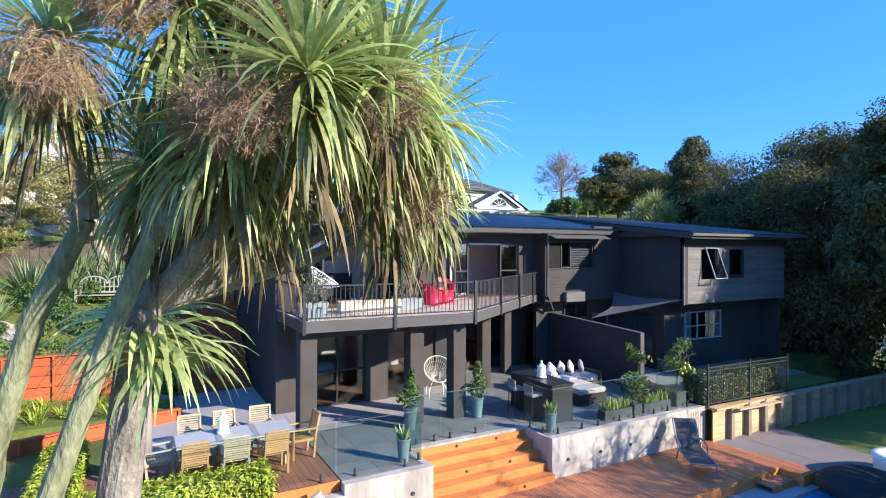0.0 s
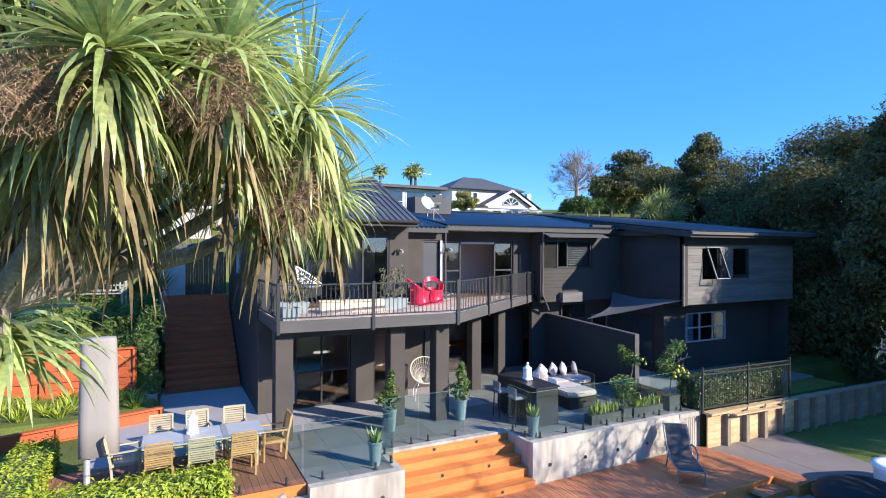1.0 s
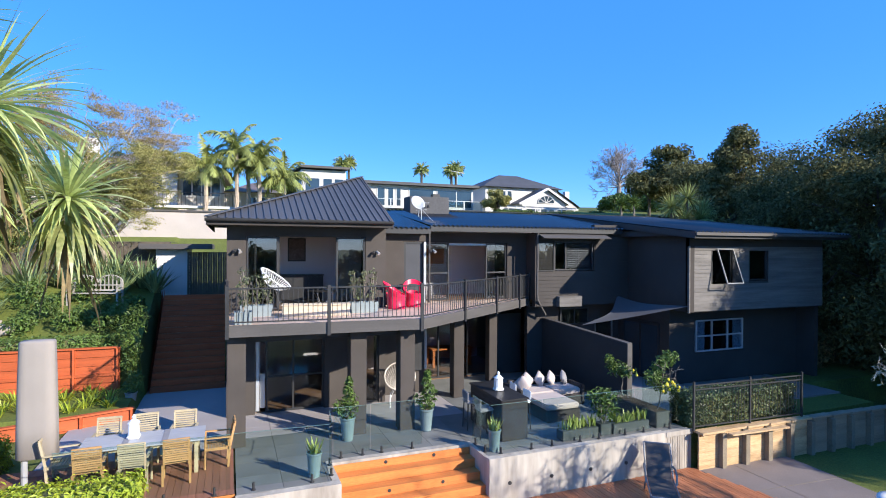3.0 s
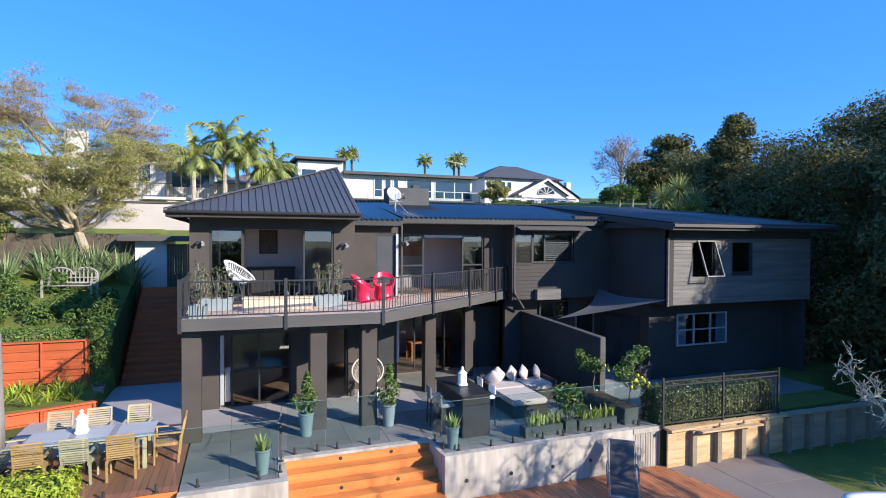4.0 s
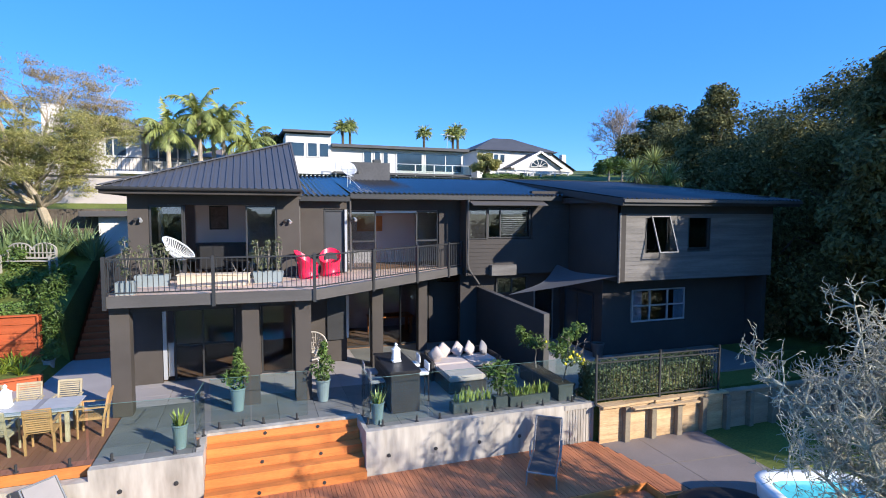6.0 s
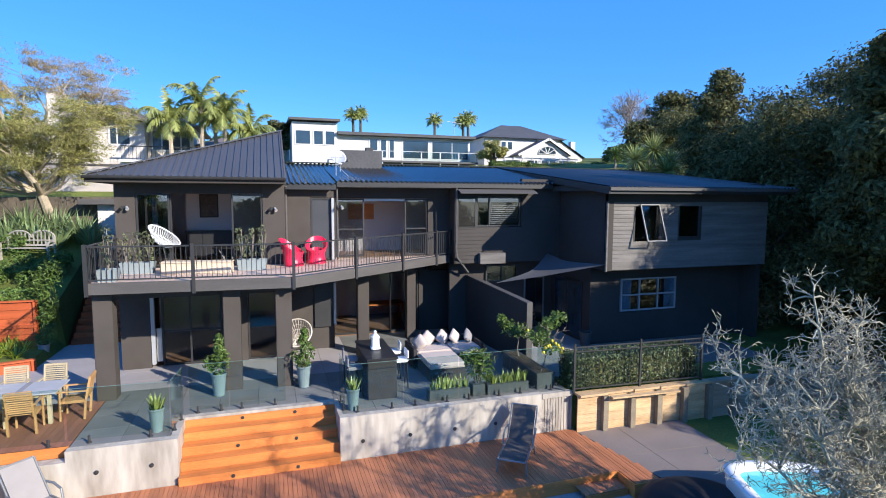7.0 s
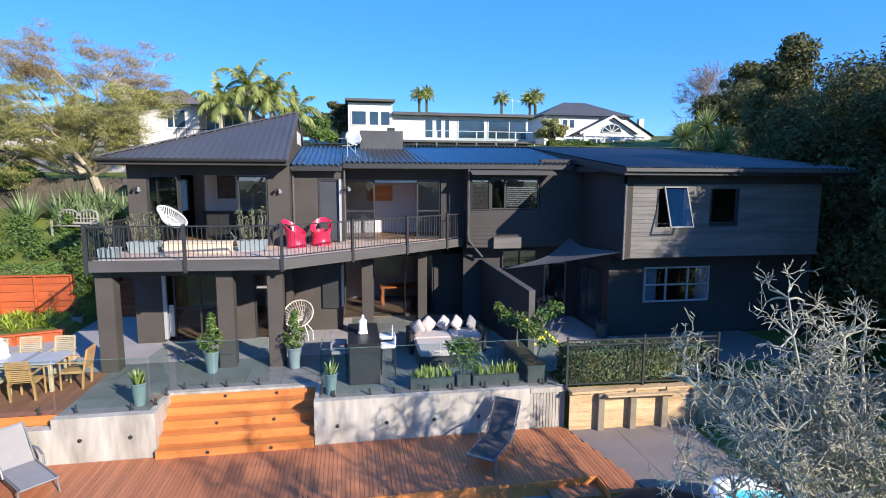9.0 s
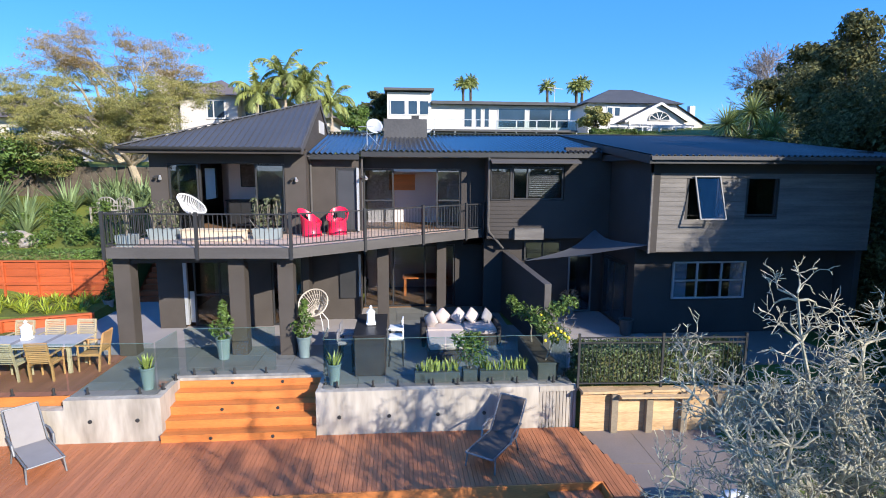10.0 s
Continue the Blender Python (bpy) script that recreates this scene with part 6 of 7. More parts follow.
# cabbage trees behind the right wing
for x, y, z, s in ((25.1, 21.6, 7.0, 0.95), (26.2, 21.6, 7.5, 1.0), (27.2, 21.5, 6.9, 0.95), (25.6, 21.2, 6.3, 0.85), (26.6, 21.1, 6.4, 0.9), (36.2, 39.0, 8.8, 0.9), (37.2, 38.5, 9.0, 0.9)):
    g = hill(x, y)
    c = thing("cabbage_tree", "cabbage tree with a round head of sword leaves", "tree", (x, y, g - 0.1))
    part("trunk", tube(bmesh.new(), [(0, 0, 0), (0.05, 0, (z - g) * 0.5), (0, 0, z - g)], [0.13, 0.1, 0.08], 8), M_BARK, c)
    v, f = [], []
    sword_head(v, f, (0, 0, z - g + 0.1), 190, s, 0.055, 0.08, up=-0.75)
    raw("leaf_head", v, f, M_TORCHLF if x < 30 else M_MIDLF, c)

# tree ferns and a red-leafed bush below the dark trees
for x, y, z in ((28.4, 12.9, 2.1), (30.2, 14.6, 1.7)):
    g = hill(x, y)
    t = thing("tree_fern", "tree fern with arching fronds below the dark trees", "fern", (x, y, g - 0.1))
    part("trunk", tube(bmesh.new(), [(0, 0, 0), (0.04, 0, z - g)], [0.12, 0.09], 8), M_BARKD, t)
    v, f = [], []
    for k in range(13):
        a, e = k * 2.39996, 0.7 - 0.05 * k
        frond(v, f, (0.04, 0, z - g), (math.cos(a) * math.cos(e), math.sin(a) * math.cos(e), math.sin(e)), 1.5, 0.3, 0.1, 26, 0.03)
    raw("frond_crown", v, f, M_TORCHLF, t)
c = thing("shrub", "russet-leafed bush under the evergreen trees", "shrub", (26.0, 14.6, hill(26.0, 14.6) - 0.1))
raw("foliage", *blob_leaves([(0, 0, 0.7, 0.7, 0.6, 0.5), (0.3, 0.1, 1.1, 0.5, 0.5, 0.4), (-0.4, 0, 1.0, 0.4, 0.4, 0.3)], 260, 0.08), M_GOLDLF, c)

# ---- hedges, terrace planting ----
hd = tagged(raw("hedge", *box_leaves(-0.9, 9.75, -1.06, 2.1, 10.66, 0.8, 13000, 0.05), M_HEDGE, None, "bright yellow-green clipped hedge below the dining deck"), category="hedge")
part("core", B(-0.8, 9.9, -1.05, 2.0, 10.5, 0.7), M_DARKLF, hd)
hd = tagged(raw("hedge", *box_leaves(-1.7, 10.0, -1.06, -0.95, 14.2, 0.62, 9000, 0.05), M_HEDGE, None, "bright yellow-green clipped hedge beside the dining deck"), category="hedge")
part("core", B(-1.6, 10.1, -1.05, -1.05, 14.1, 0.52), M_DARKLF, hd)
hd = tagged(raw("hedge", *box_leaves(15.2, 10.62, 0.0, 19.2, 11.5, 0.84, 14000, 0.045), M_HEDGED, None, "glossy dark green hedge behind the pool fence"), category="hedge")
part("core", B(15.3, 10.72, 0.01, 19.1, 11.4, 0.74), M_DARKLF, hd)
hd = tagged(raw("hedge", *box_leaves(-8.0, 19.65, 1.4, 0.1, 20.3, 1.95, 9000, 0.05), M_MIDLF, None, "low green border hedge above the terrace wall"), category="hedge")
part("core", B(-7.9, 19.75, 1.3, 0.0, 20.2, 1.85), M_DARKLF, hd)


def clump(at, n, length, width, droop, material, label, spread=0.5, kind="plant"):
    c = thing(kind, label, kind.replace("_", " "), at)
    v, f = [], []
    for k in range(n):
        a = k * 2.4
        blade(v, f, (0.18 * math.cos(a) * RNG.uniform(), 0.18 * math.sin(a) * RNG.uniform(), 0), (math.cos(a) * spread * RNG.uniform(0.2, 1.3), math.sin(a) * spread * RNG.uniform(0.2, 1.3), 1), length * RNG.uniform(0.65, 1.1), width, droop, 6)
    raw("foliage", v, f, material, c)


for x, y, s in ((-4.6, 22.8, 1.6), (-3.3, 23.6, 1.8), (-5.9, 22.4, 1.5), (-2.2, 24.0, 1.5), (-1.2, 23.8, 1.45), (-0.4, 23.4, 1.4), (0.3, 24.0, 1.5), (-7.4, 22.8, 1.6), (-6.6, 24.0, 1.7), (0.8, 23.6, 1.3), (-4.0, 21.8, 1.1), (-0.7, 24.6, 1.6), (-1.9, 25.0, 1.7)):
    clump((x, y, hill(min(x, 0.5), y) - 0.05), 60, s, 0.09, 0.1, M_FLAXLF, "large grey-green flax clump on the terrace", 0.75, "flax")
for x, y in ((-3.6, 17.6), (-2.8, 18.3), (-1.8, 17.7), (-1.0, 18.5), (-0.3, 17.6), (-4.5, 18.2), (-5.5, 17.5), (0.2, 18.4), (-3.2, 17.2), (-2.3, 17.3), (-1.4, 17.3), (-0.6, 17.2), (0.3, 17.4), (-2.3, 18.8), (-1.4, 18.9), (-3.3, 18.9), (-0.4, 18.9), (-4.0, 17.6), (-4.9, 18.8), (-1.3, 18.1), (-2.3, 18.0), (-0.2, 18.1)):
    clump((x, y, 0.24), 30, 0.5, 0.045, 0.22, M_HEDGE, "strappy green agapanthus clump in the terrace bed", 0.9, "agapanthus")
for x, y, z, r in ((-2.35, 21.5, 0.5, 0.6), (-0.9, 21.3, 0.45, 0.55), (-5.4, 21.0, 0.5, 0.6), (-3.1, 22.4, 0.6, 0.6), (0.2, 21.4, 0.5, 0.5), (-1.6, 22.9, 0.5, 0.5), (-6.2, 20.8, 0.4, 0.5), (-7.3, 21.6, 0.5, 0.6), (-4.4, 21.9, 0.4, 0.5), (-3.9, 20.6, 0.35, 0.4), (-2.8, 20.7, 0.35, 0.42), (-1.5, 20.8, 0.4, 0.45), (-0.3, 20.7, 0.4, 0.45), (-8.4, 21.2, 0.5, 0.6)):
    c = thing("shrub", "rounded bright green shrub on the terrace", "shrub", (x, y, hill(x, y) - 0.05))
    raw("foliage", *blob_leaves([(0, 0, z, r, r, r * 0.85), (0.2, 0.1, z * 1.3, r * 0.6, r * 0.6, r * 0.5)], 420, 0.06), M_MIDLF, c)
vine = thing("vine", "trailing green vine hanging over the terrace wall", "vine", (0.55, 19.15, 0.0))
raw("foliage", *blob_leaves([(0, 0, 2.1, 0.4, 0.3, 0.4), (0.1, 0, 1.6, 0.3, 0.25, 0.4), (0.05, -0.05, 1.1, 0.25, 0.2, 0.35), (0.2, 0.1, 2.6, 0.4, 0.3, 0.4)], 260, 0.07, 0.2, 0.3), M_MIDLF, vine)
for x, y, s in ((-4.6, 20.9, 0.5), (-3.9, 21.1, 0.42), (-5.3, 21.3, 0.4), (-3.3, 20.8, 0.3), (-6.4, 21.0, 0.45)):
    rb = bmesh.new()
    bmesh.ops.create_icosphere(rb, subdivisions=3, radius=s)
    for v in rb.verts:
        k = 1 + 0.35 * noise.noise(v.co * 2.3 / s + Vector((x, y, 0))) + 0.12 * noise.noise(v.co * 6 / s)
        v.co = Vector((v.co.x * k * 1.3, v.co.y * k, v.co.z * k * 0.75))
    tagged(part("rock", rb, M_ROCK, None, "rough grey garden boulder on the terrace"), category="rock").matrix_basis = pose(x, y, hill(x, y) + 0.1)
gb = thing("garden_bench", "weathered grey timber garden bench with twin arched back", "bench", (-1.05, 22.6, hill(-1.05, 22.6)), -14)
for i in range(4):
    part("seat_slat", B(-0.85, -0.2 + i * 0.11, 0.43, 0.85, -0.12 + i * 0.11, 0.455), M_GREYW, gb)
for side in (-1, 1):
    arch = [(side * 0.43 + 0.42 * math.cos(q), 0.26, 0.82 + 0.26 * math.sin(q)) for q in np.linspace(0, math.pi, 13)]
    part("back_arch", tube(bmesh.new(), arch, 0.03, 6), M_GREYW, gb)
    for i in range(6):
        x = side * 0.43 - 0.35 + i * 0.14
        top = 0.82 + 0.26 * math.sqrt(max(0, 1 - ((x - side * 0.43) / 0.42) ** 2))
        part("back_slat", B(x - 0.02, 0.25, 0.5, x + 0.02, 0.27, top), M_GREYW, gb)
part("back_rail", B(-0.85, 0.24, 0.5, 0.85, 0.28, 0.56), M_GREYW, gb)
part("back_rail", B(-0.85, 0.236, 0.7, 0.85, 0.276, 0.74), M_GREYW, gb)
for x in (-0.84, 0.84):
    part("leg", B(x - 0.03, -0.2, 0, x + 0.03, -0.14, 0.65), M_GREYW, gb)
    part("leg", B(x - 0.03, 0.22, 0, x + 0.03, 0.28, 0.86), M_GREYW, gb)
    part("armrest", B(x - 0.035, -0.22, 0.652, x + 0.035, 0.22, 0.68), M_GREYW, gb)


# ---- bare magnolias beside the spa ----
def magnolia(at, fork, ends, spur, label):
    mag = thing("magnolia_tree", label, "tree", at, group="bare trees beside the spa")
    f0 = Vector(fork) - Vector(at)
    part("trunk", tube(bmesh.new(), [(0, 0, 0), f0 * 0.5 + Vector((0.05, -0.04, 0)), f0], [0.14, 0.11, 0.1], 9), M_TWIG, mag)
    for end in ends:
        bm = bmesh.new()
        b = Vector(end) - Vector(at)
        n = 8
        pts = [f0.lerp(b, k / n) + Vector(RNG.normal(0, 0.07, 3)) * (k > 0) + Vector((0, 0, -0.3 * math.sin(math.pi * k / n))) for k in range(n + 1)]
        tube(bm, pts, [0.062 * (1 - 0.78 * k / n) for k in range(n + 1)], 6)
        for k in range(2, n + 1):
            for j in range(5 if k < n else 4):
                d = (pts[k] - pts[k - 1]).normalized() * 0.7 + Vector(RNG.normal(0, 0.7, 3)) + Vector((0, 0, 0.35))
                branches(bm, pts[k], d, spur * RNG.uniform(0.7, 1.15), 0.016, 3, 0.72, 0.12, 3, 5, None, (2, 3), 0.66, 0.32, 0.0066)
        part("limb", bm, M_TWIG, mag)


magnolia((16.7, 3.6, -1.06), (16.5, 3.8, 0.35),
         ((15.62, 4.55, 3.5), (16.35, 4.4, 3.0), (14.2, 4.4, 1.4), (14.6, 4.9, 2.3), (15.0, 5.7, 2.4), (15.1, 4.3, 2.2), (14.8, 3.9, 1.9), (17.4, 5.0, 2.9), (18.2, 4.3, 2.7),
          (17.0, 3.2, 2.9), (15.9, 5.2, 2.0), (16.7, 5.4, 2.5), (18.4, 5.2, 2.3), (15.4, 4.7, 1.5), (17.6, 4.0, 3.4), (16.0, 4.3, 2.7)), 0.33, "leafless lichen-grey magnolia beside the spa")
magnolia((17.0, -1.0, -1.06), (16.8, -0.9, 1.6),
         ((14.2, -0.2, 4.3), (15.0, 0.6, 4.8), (15.4, -1.2, 5.0), (16.6, 0.8, 5.0), (13.8, -0.9, 3.6), (14.6, 0.9, 3.4), (17.6, 0.4, 4.8), (18.4, -0.4, 4.4)), 0.5, "leafless lichen-grey magnolia near the pool")

# ---- neighbours ----
fenceb = thing("boundary_fence", "dark stained timber boundary fence behind the flax", "fence")
for i in range(34):
    part("paling", B(-9.0 + i * 0.3, 25.6, hill(-5, 25.6) - 0.3, -8.71 + i * 0.3, 25.64, hill(-5, 25.6) + 1.35), M_BARKD, fenceb)
shed = thing("garage", "white garage wall with flat grey roof beside the house", "garage", (1.55, 26.0, 2.0))
part("wall", B(-0.9, -0.8, -2, 0.3, 2.5, 2.7), M_WALLW, shed)
# added dark palings fill the dark gap between garage and house
for i in range(16):
    part("paling", B(0.304 + i * 0.1, -0.85, -2.2, 0.396 + i * 0.1, -0.8, 2.6), M_BARKD, shed, "dark paling added to fill the gap by the house")
part("roof", B(-1.5, -1.3, 2.72, 1.3, 2.8, 2.95), M_FASCIA, shed, bevel=0.02)
part("wall", B(-1.7, 0.5, -2, -0.95, 2.4, 2.6), M_BARKD, shed)


def far_window(parent, x0, x1, z0, z1, y, posts=(), frame_m=None, proud=0.06):
    w = part("window", B(x0 - 0.08, y - proud, z0 - 0.08, x1 + 0.08, y - 0.005, z1 + 0.08), frame_m or M_WALLW, parent)
    edges = [x0, *posts, x1]
    for a, b in zip(edges, edges[1:]):
        part("pane", B(a + 0.04, y - proud - 0.012, z0 + 0.03, b - 0.04, y - proud - 0.002, z1 - 0.03), M_DWIN, w)


mod = thing("neighbour_house", "white modern house with long glazed front", "house", (0, 53, 0))
part("wall", B(9.98, 0, 7.5, 14.25, 6, 12.3), M_WALLW, mod)
part("roof", box(bmesh.new(), 9.7, -0.6, 0, 14.5, 6.3, 0.22, Matrix.Translation((0, 0, 12.45)) @ pose(0, 0, 0, 3)), M_FASCIA, mod)
for a, b in ((10.3, 11.7), (12.0, 12.9), (13.1, 14.0)):
    far_window(mod, a, b, 10.2, 11.5, 0)
part("wall", B(14.26, 0.3, 7.5, 28.2, 7, 11.2), M_WALLW, mod)
part("roof", B(14.26, -0.5, 11.22, 28.6, 7.5, 11.5), M_SLATE, mod)
for a, b, p in ((17.5, 18.3, ()), (18.6, 19.2, ()), (19.5, 20.0, ()), (20.9, 23.6, ()), (24.0, 28.0, (26.2,))):
    far_window(mod, a, b, 9.1, 10.9, 0.3, p)
bal = part("balcony", B(14.3, -1.6, 8.55, 28.4, 0.28, 8.75), M_SLATE, mod)
part("glass_rail", B(20.5, -1.55, 8.78, 28.3, -1.53, 9.6), G_RAIL, bal)
part("handrail", B(14.4, -1.58, 9.62, 28.3, -1.5, 9.67), M_ALU, bal)
for i in range(8):
    part("post", B(14.4 + i * 1.98, -1.56, 7.3, 14.5 + i * 1.98, -1.46, 9.6), M_ALU, bal)
part("aerial", tube(bmesh.new(), [(27.0, 2.0, 11.5), (27.0, 2.0, 13.4)], 0.03, 5), M_ALU, mod)
part("aerial_arm", tube(bmesh.new(), [(26.2, 2.0, 13.3), (27.9, 2.0, 13.1)], 0.03, 5), M_ALU, mod)


def hip_roof(bm, x0, x1, y0, y1, z, h):
    d = min(x1 - x0, y1 - y0) / 2
    c = [bm.verts.new(p) for p in ((x0, y0, z), (x1, y0, z), (x1, y1, z), (x0, y1, z))]
    ym = (y0 + y1) / 2
    a, b = bm.verts.new((x0 + d, ym, z + h)), bm.verts.new((x1 - d, ym, z + h))
    for f in ((c[0], c[1], b, a), (c[1], c[2], b), (c[2], c[3], a, b), (c[3], c[0], a), (c[3], c[2], c[1], c[0])):
        bm.faces.new(f)
    return bm


gab = thing("neighbour_house", "white gabled house with arched window and dark roof", "house", (0, 55, 0))
part("wall", B(31.0, 1.0, 7.0, 40.6, 8, 11.9), M_WALLW, gab)
part("roof", hip_roof(bmesh.new(), 30.4, 41.2, 0.4, 8.6, 11.9, 1.9), M_SLATE, gab)
part("wall", B(40.6, 1.5, 7.0, 43.9, 8, 9.9), M_CREAM, gab)
rf = bmesh.new()
for q in ([(40.6, 1.2, 12.0), (44.2, 1.2, 9.9), (44.2, 8.2, 9.9), (40.6, 8.2, 12.0)],):
    poly(rf, q)
part("roof", rf, M_SLATE, gab)
gw = bmesh.new()
poly(gw, [(40.6, 1.48, 9.9), (43.9, 1.48, 9.9), (40.6, 1.48, 11.95)])
part("gable_wall", gw, M_CREAM, gab)
part("chimney", B(43.2, 3, 9.5, 43.8, 3.6, 12.0), M_WALLW, gab)
gw = bmesh.new()
prism(gw, [(34.4, -1.5), (40.2, -1.5), (40.2, 1.0), (34.4, 1.0)], 7.0, 9.9)
part("wall", gw, M_WALLW, gab)
gw = bmesh.new()
poly(gw, [(34.2, -1.52, 9.9), (40.3, -1.52, 9.9), (37.5, -1.52, 11.55)])
part("gable_wall", gw, M_WALLW, gab)
rf = bmesh.new()
poly(rf, [(33.9, -1.9, 9.85), (37.5, -1.9, 11.7), (37.5, 1.5, 11.7), (33.9, 1.5, 9.85)])
poly(rf, [(40.6, -1.9, 9.85), (37.5, -1.9, 11.7), (37.5, 1.5, 11.7), (40.6, 1.5, 9.85)])
part("roof", rf, M_SLATE, gab)
part("barge_board", beam(bmesh.new(), (33.8, -1.95, 9.78), (37.5, -1.95, 11.64), 0.06, 0.24), M_WALLW, gab)
part("barge_board", beam(bmesh.new(), (37.5, -1.95, 11.64), (40.7, -1.95, 9.78), 0.06, 0.24), M_WALLW, gab)
ar = bmesh.new()
arc = [(37.5 + 1.1 * math.cos(a), -1.6, 10.0 + 0.85 * math.sin(a)) for a in np.linspace(0, math.pi, 13)]
poly(ar, arc)
part("arched_window", ar, M_DWIN, gab)
bm = bmesh.new()
for a in np.linspace(0, math.pi, 6):
    beam(bm, (37.5, -1.63, 10.0), (37.5 + 1.12 * math.cos(a), -1.63, 10.0 + 0.87 * math.sin(a)), 0.06, 0.06)
tube(bm, [(x, -1.63, z) for x, _, z in arc], 0.05, 5)
part("arch_frame", bm, M_WALLW, gab)
for a, b in ((35.0, 36.3), (36.8, 37.6), (37.8, 38.6), (39.0, 40.3)):
    far_window(gab, a, b, 8.3, 9.6, -1.5)
for a, b in ((33.0, 33.6), (33.8, 34.4), (38.9, 39.5), (39.7, 40.2)):
    far_window(gab, a, b, 10.6, 11.5, 1.0)
per = part("pergola", beam(bmesh.new(), (31.2, -3.4, 9.2), (40.6, -3.4, 9.2), 0.1, 0.16), M_WALLW, gab)
for i in range(9):
    part("rafter", beam(bmesh.new(), (31.4 + i * 1.1, -3.6, 9.3), (31.4 + i * 1.1, -1.4, 9.5), 0.09, 0.14), M_WALLW, per)
for i in range(6):
    part("post", B(31.5 + i * 1.7, -3.5, 6.8, 31.62 + i * 1.7, -3.38, 9.25), M_WALLW, per)

lh = thing("neighbour_house", "pale house with brown tiled hip roof and chimney", "house", (0, 36, 0))
part("wall", B(-3.0, 0, 5.5, 0.58, 7, 9.6), M_CREAM, lh)
part("roof", hip_roof(bmesh.new(), -4.0, 1.3, -0.6, 7.5, 9.6, 1.5), M_TILE, lh)
part("wall", B(0.6, 1.0, 5.5, 3.2, 8, 9.5), M_CREAM, lh)
part("roof", hip_roof(bmesh.new(), -1.2, 3.7, 0.4, 8.6, 9.5, 1.6), M_TILE, lh)
part("wall", B(3.2, 1.6, 5.5, 6.4, 8, 8.4), M_CREAM, lh)
part("roof", hip_roof(bmesh.new(), 3.21, 6.9, 1.0, 8.6, 8.4, 1.0), M_TILE, lh)
part("chimney", B(-4.6, 0.5, 6.0, -3.7, 1.4, 11.15), M_BRICK, lh)
part("wall", B(-7.0, 1.0, 5.5, -3.0, 7, 8.8), M_CREAM, lh)
part("roof", hip_roof(bmesh.new(), -7.6, -2.4, 0.4, 7.6, 8.8, 1.2), M_TILE, lh)
far_window(lh, -1.3, -0.2, 8.2, 9.3, 0, (-0.9,))
far_window(lh, 0.8, 3.0, 8.0, 9.2, 1.0, (1.35, 1.9, 2.45), M_WALLW)
far_window(lh, 4.6, 5.8, 7.3, 8.1, 1.6, (5.2,))
blc = part("balcony", B(-0.6, -1.2, 7.1, 3.8, -0.01, 7.25), M_WALLW, lh)
part("rail", B(-0.5, -1.18, 8.0, 3.7, -1.12, 8.06), M_TRIM, blc)
for i in range(22):
    part("baluster", B(-0.5 + i * 0.2, -1.16, 7.26, -0.48 + i * 0.2, -1.14, 8.0), M_TRIM, blc)
fl = thing("neighbour_house", "low pale house behind trees with brown roof", "house", (0, 34, 0))
part("wall", B(-17.0, 0, 5.0, -8.6, 7, 7.9), M_CREAM, fl)
part("roof", hip_roof(bmesh.new(), -17.8, -7.9, -0.7, 7.7, 7.9, 1.6), M_TILE, fl)
far_window(fl, -12.2, -10.6, 6.3, 7.4, 0, (-11.4,))
wh = thing("neighbour_house", "small white cottage beyond the palms", "house", (9.0, 60, 0))
part("wall", B(-3.2, 0, 8.5, 1.0, 5, 11.3), M_WALLW, wh)
part("roof", hip_roof(bmesh.new(), -3.6, 1.4, -0.5, 5.5, 11.3, 1.0), M_TILE, wh)
far_window(wh, -2.2, -1.0, 9.8, 10.9, 0)

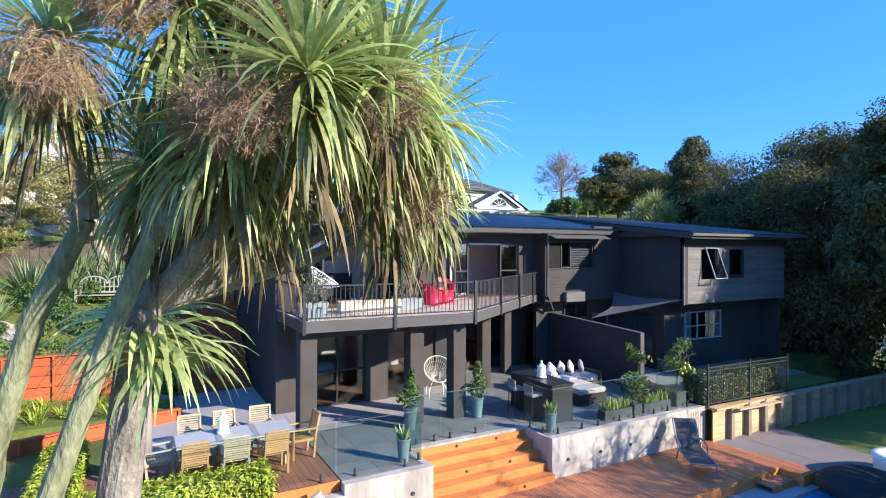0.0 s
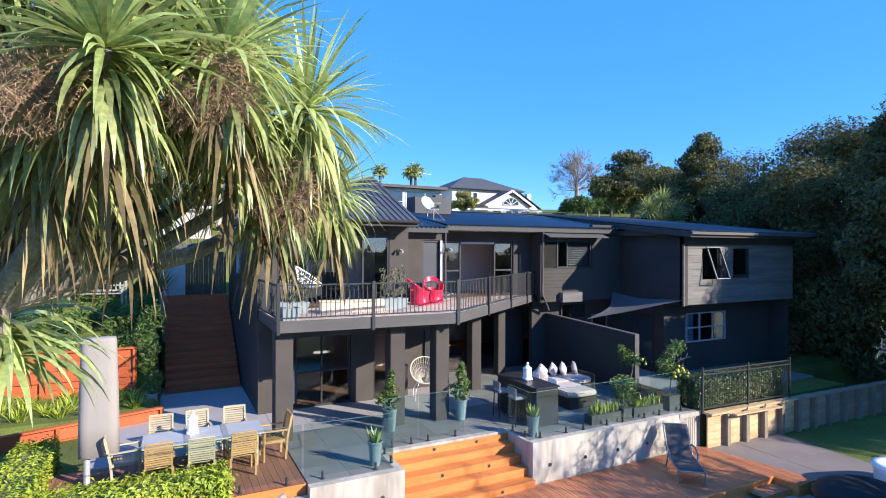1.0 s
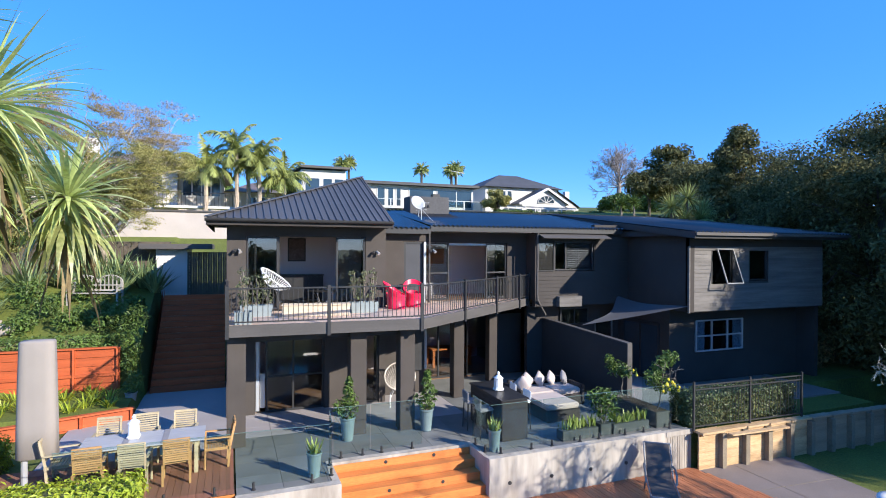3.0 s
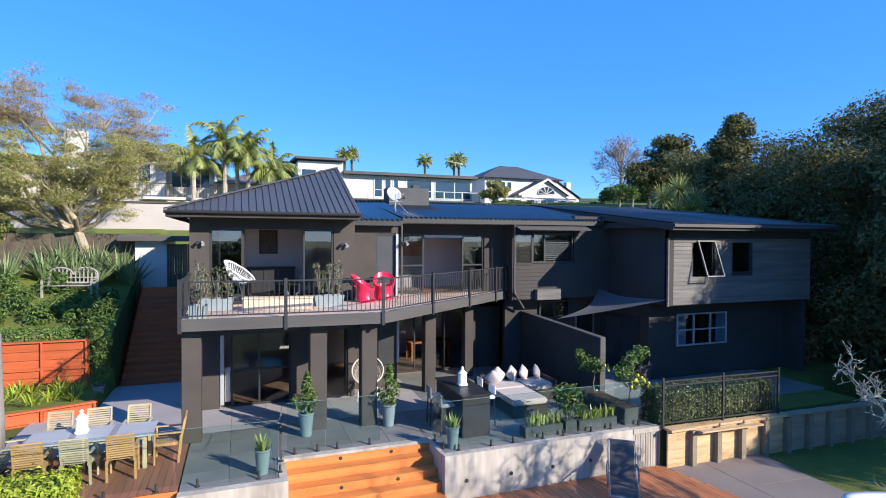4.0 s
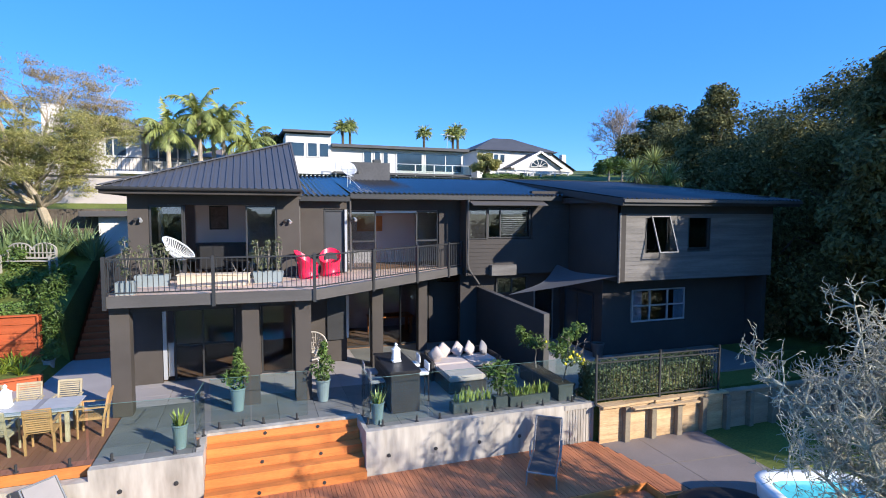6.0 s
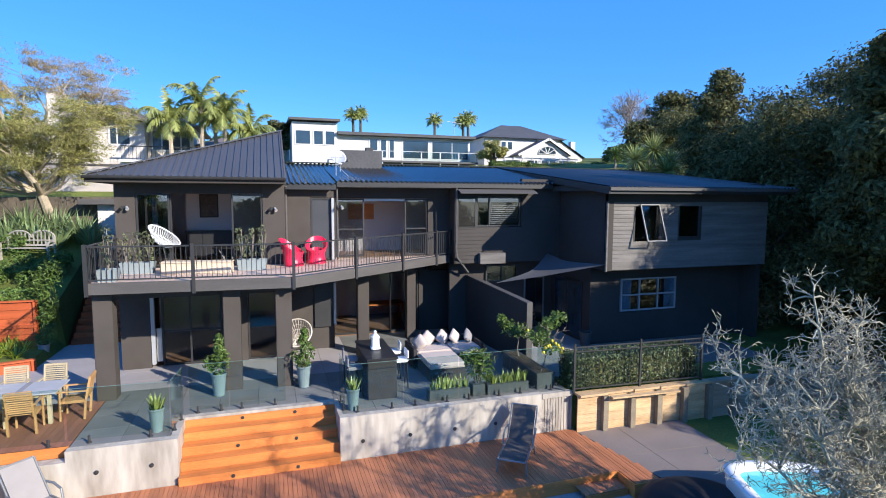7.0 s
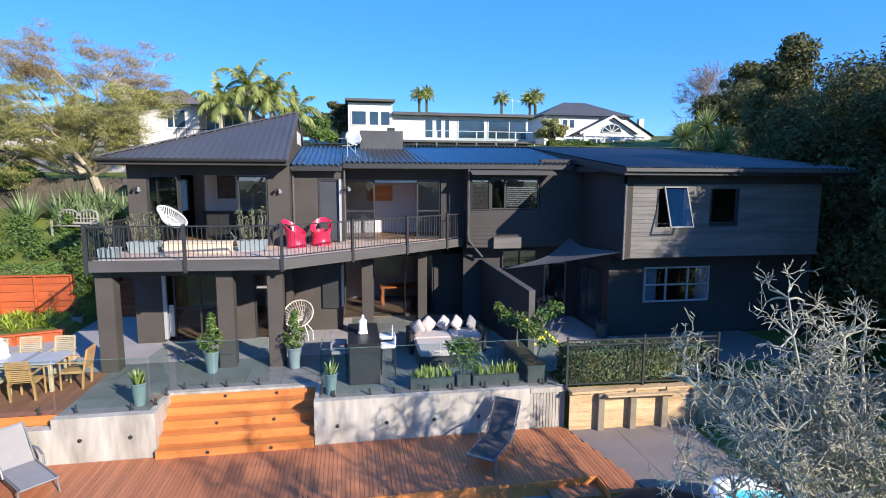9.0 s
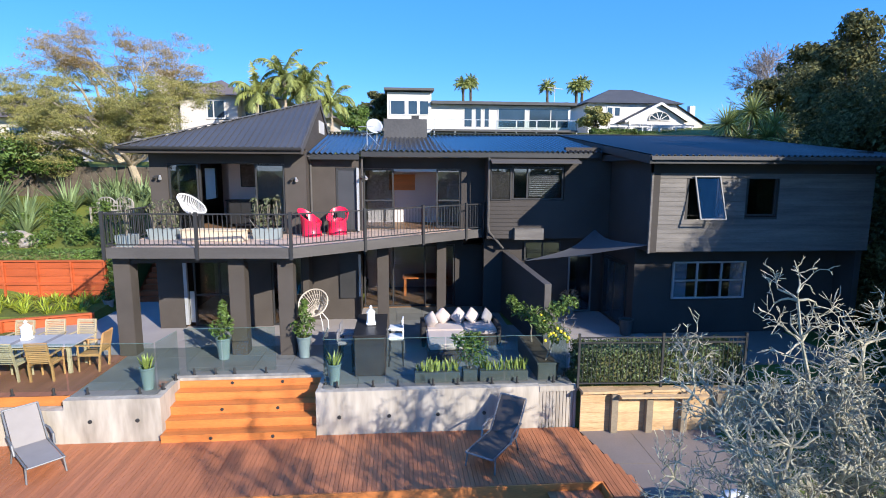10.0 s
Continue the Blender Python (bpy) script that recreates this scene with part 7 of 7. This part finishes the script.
for x0, x1, z in ((29.2, 33.5, 8.75), (33.6, 41.0, 8.55), (41.2, 46.5, 8.9), (-2.5, 9.0, 7.6)):
    y = 49.5 if x0 > 0 else 44.0
    g = hill(x0, y)
    hd = tagged(raw("hedge", *box_leaves(x0, y, g - 0.2, x1, y + 1.0, z, 2600, 0.12), M_MIDLF, None, "low clipped hedge along the neighbouring garden"), category="hedge")
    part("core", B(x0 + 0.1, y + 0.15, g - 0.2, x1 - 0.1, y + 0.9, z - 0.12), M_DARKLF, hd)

# ---- boards and pavers ----
for k in range(205):
    x, y1 = -3.0 + k * 0.0905, 10.54
    y0 = 8.28 if x < 14.87 else 7.68
    if x > 15.0:
        y1 = 10.54 - (x - 15.0) / 0.6 * 2.7
    if y1 > y0 + 0.1:
        part("deck_board", B(x, y0, -1.03, x + 0.084, y1, -1.0 + 0.002 * (k % 3)), M_DECK, pool_deck)
for i in range(47):
    x = -3.0 + i * 0.141
    part("deck_board", B(x, 10.83, -0.03, x + 0.135, 13.54, 0.0), M_DECK2, dining_deck)
for i in range(13):
    for j in range(9):
        x0, y0 = 3.66 + i * 0.9, 10.76 + j * 0.82
        x1, y1 = min(x0 + 0.892, 15.04), min(y0 + 0.812, 18.14)
        if y1 <= y0 + 0.05 or x1 <= x0 + 0.05:
            continue
        if y0 < 11.8 and x0 < 9.15 and x1 > 5.55:
            for a0, a1 in ((x0, min(x1, 5.52)), (max(x0, 9.16), x1)):
                if a1 - a0 > 0.05:
                    part("paver", B(a0, y0, -0.029, a1, y1, 0.0), M_PAVE, patio)
            if y1 > 11.92:
                a0, a1 = max(x0, 5.525), min(x1, 9.155)
                part("paver", B(a0, 11.87, -0.029, a1, y1, 0.0), M_PAVE, patio)
            continue
        if y0 > 15.0 and x0 > 14.0:
            continue
        part("paver", B(x0, y0, -0.029, x1, y1, 0.0), M_PAVE if y0 < 13.9 or x0 > 9.6 else M_PATH, patio)

dw = struct("wall_drive", B(-7.5, 32.8, 4.2, 3.4, 33.1, 6.75), M_RENDER, "pale rendered retaining wall below the neighbouring houses")
part("coping", B(-7.55, 32.72, 6.752, 3.45, 33.18, 6.85), M_FASCIA, dw)
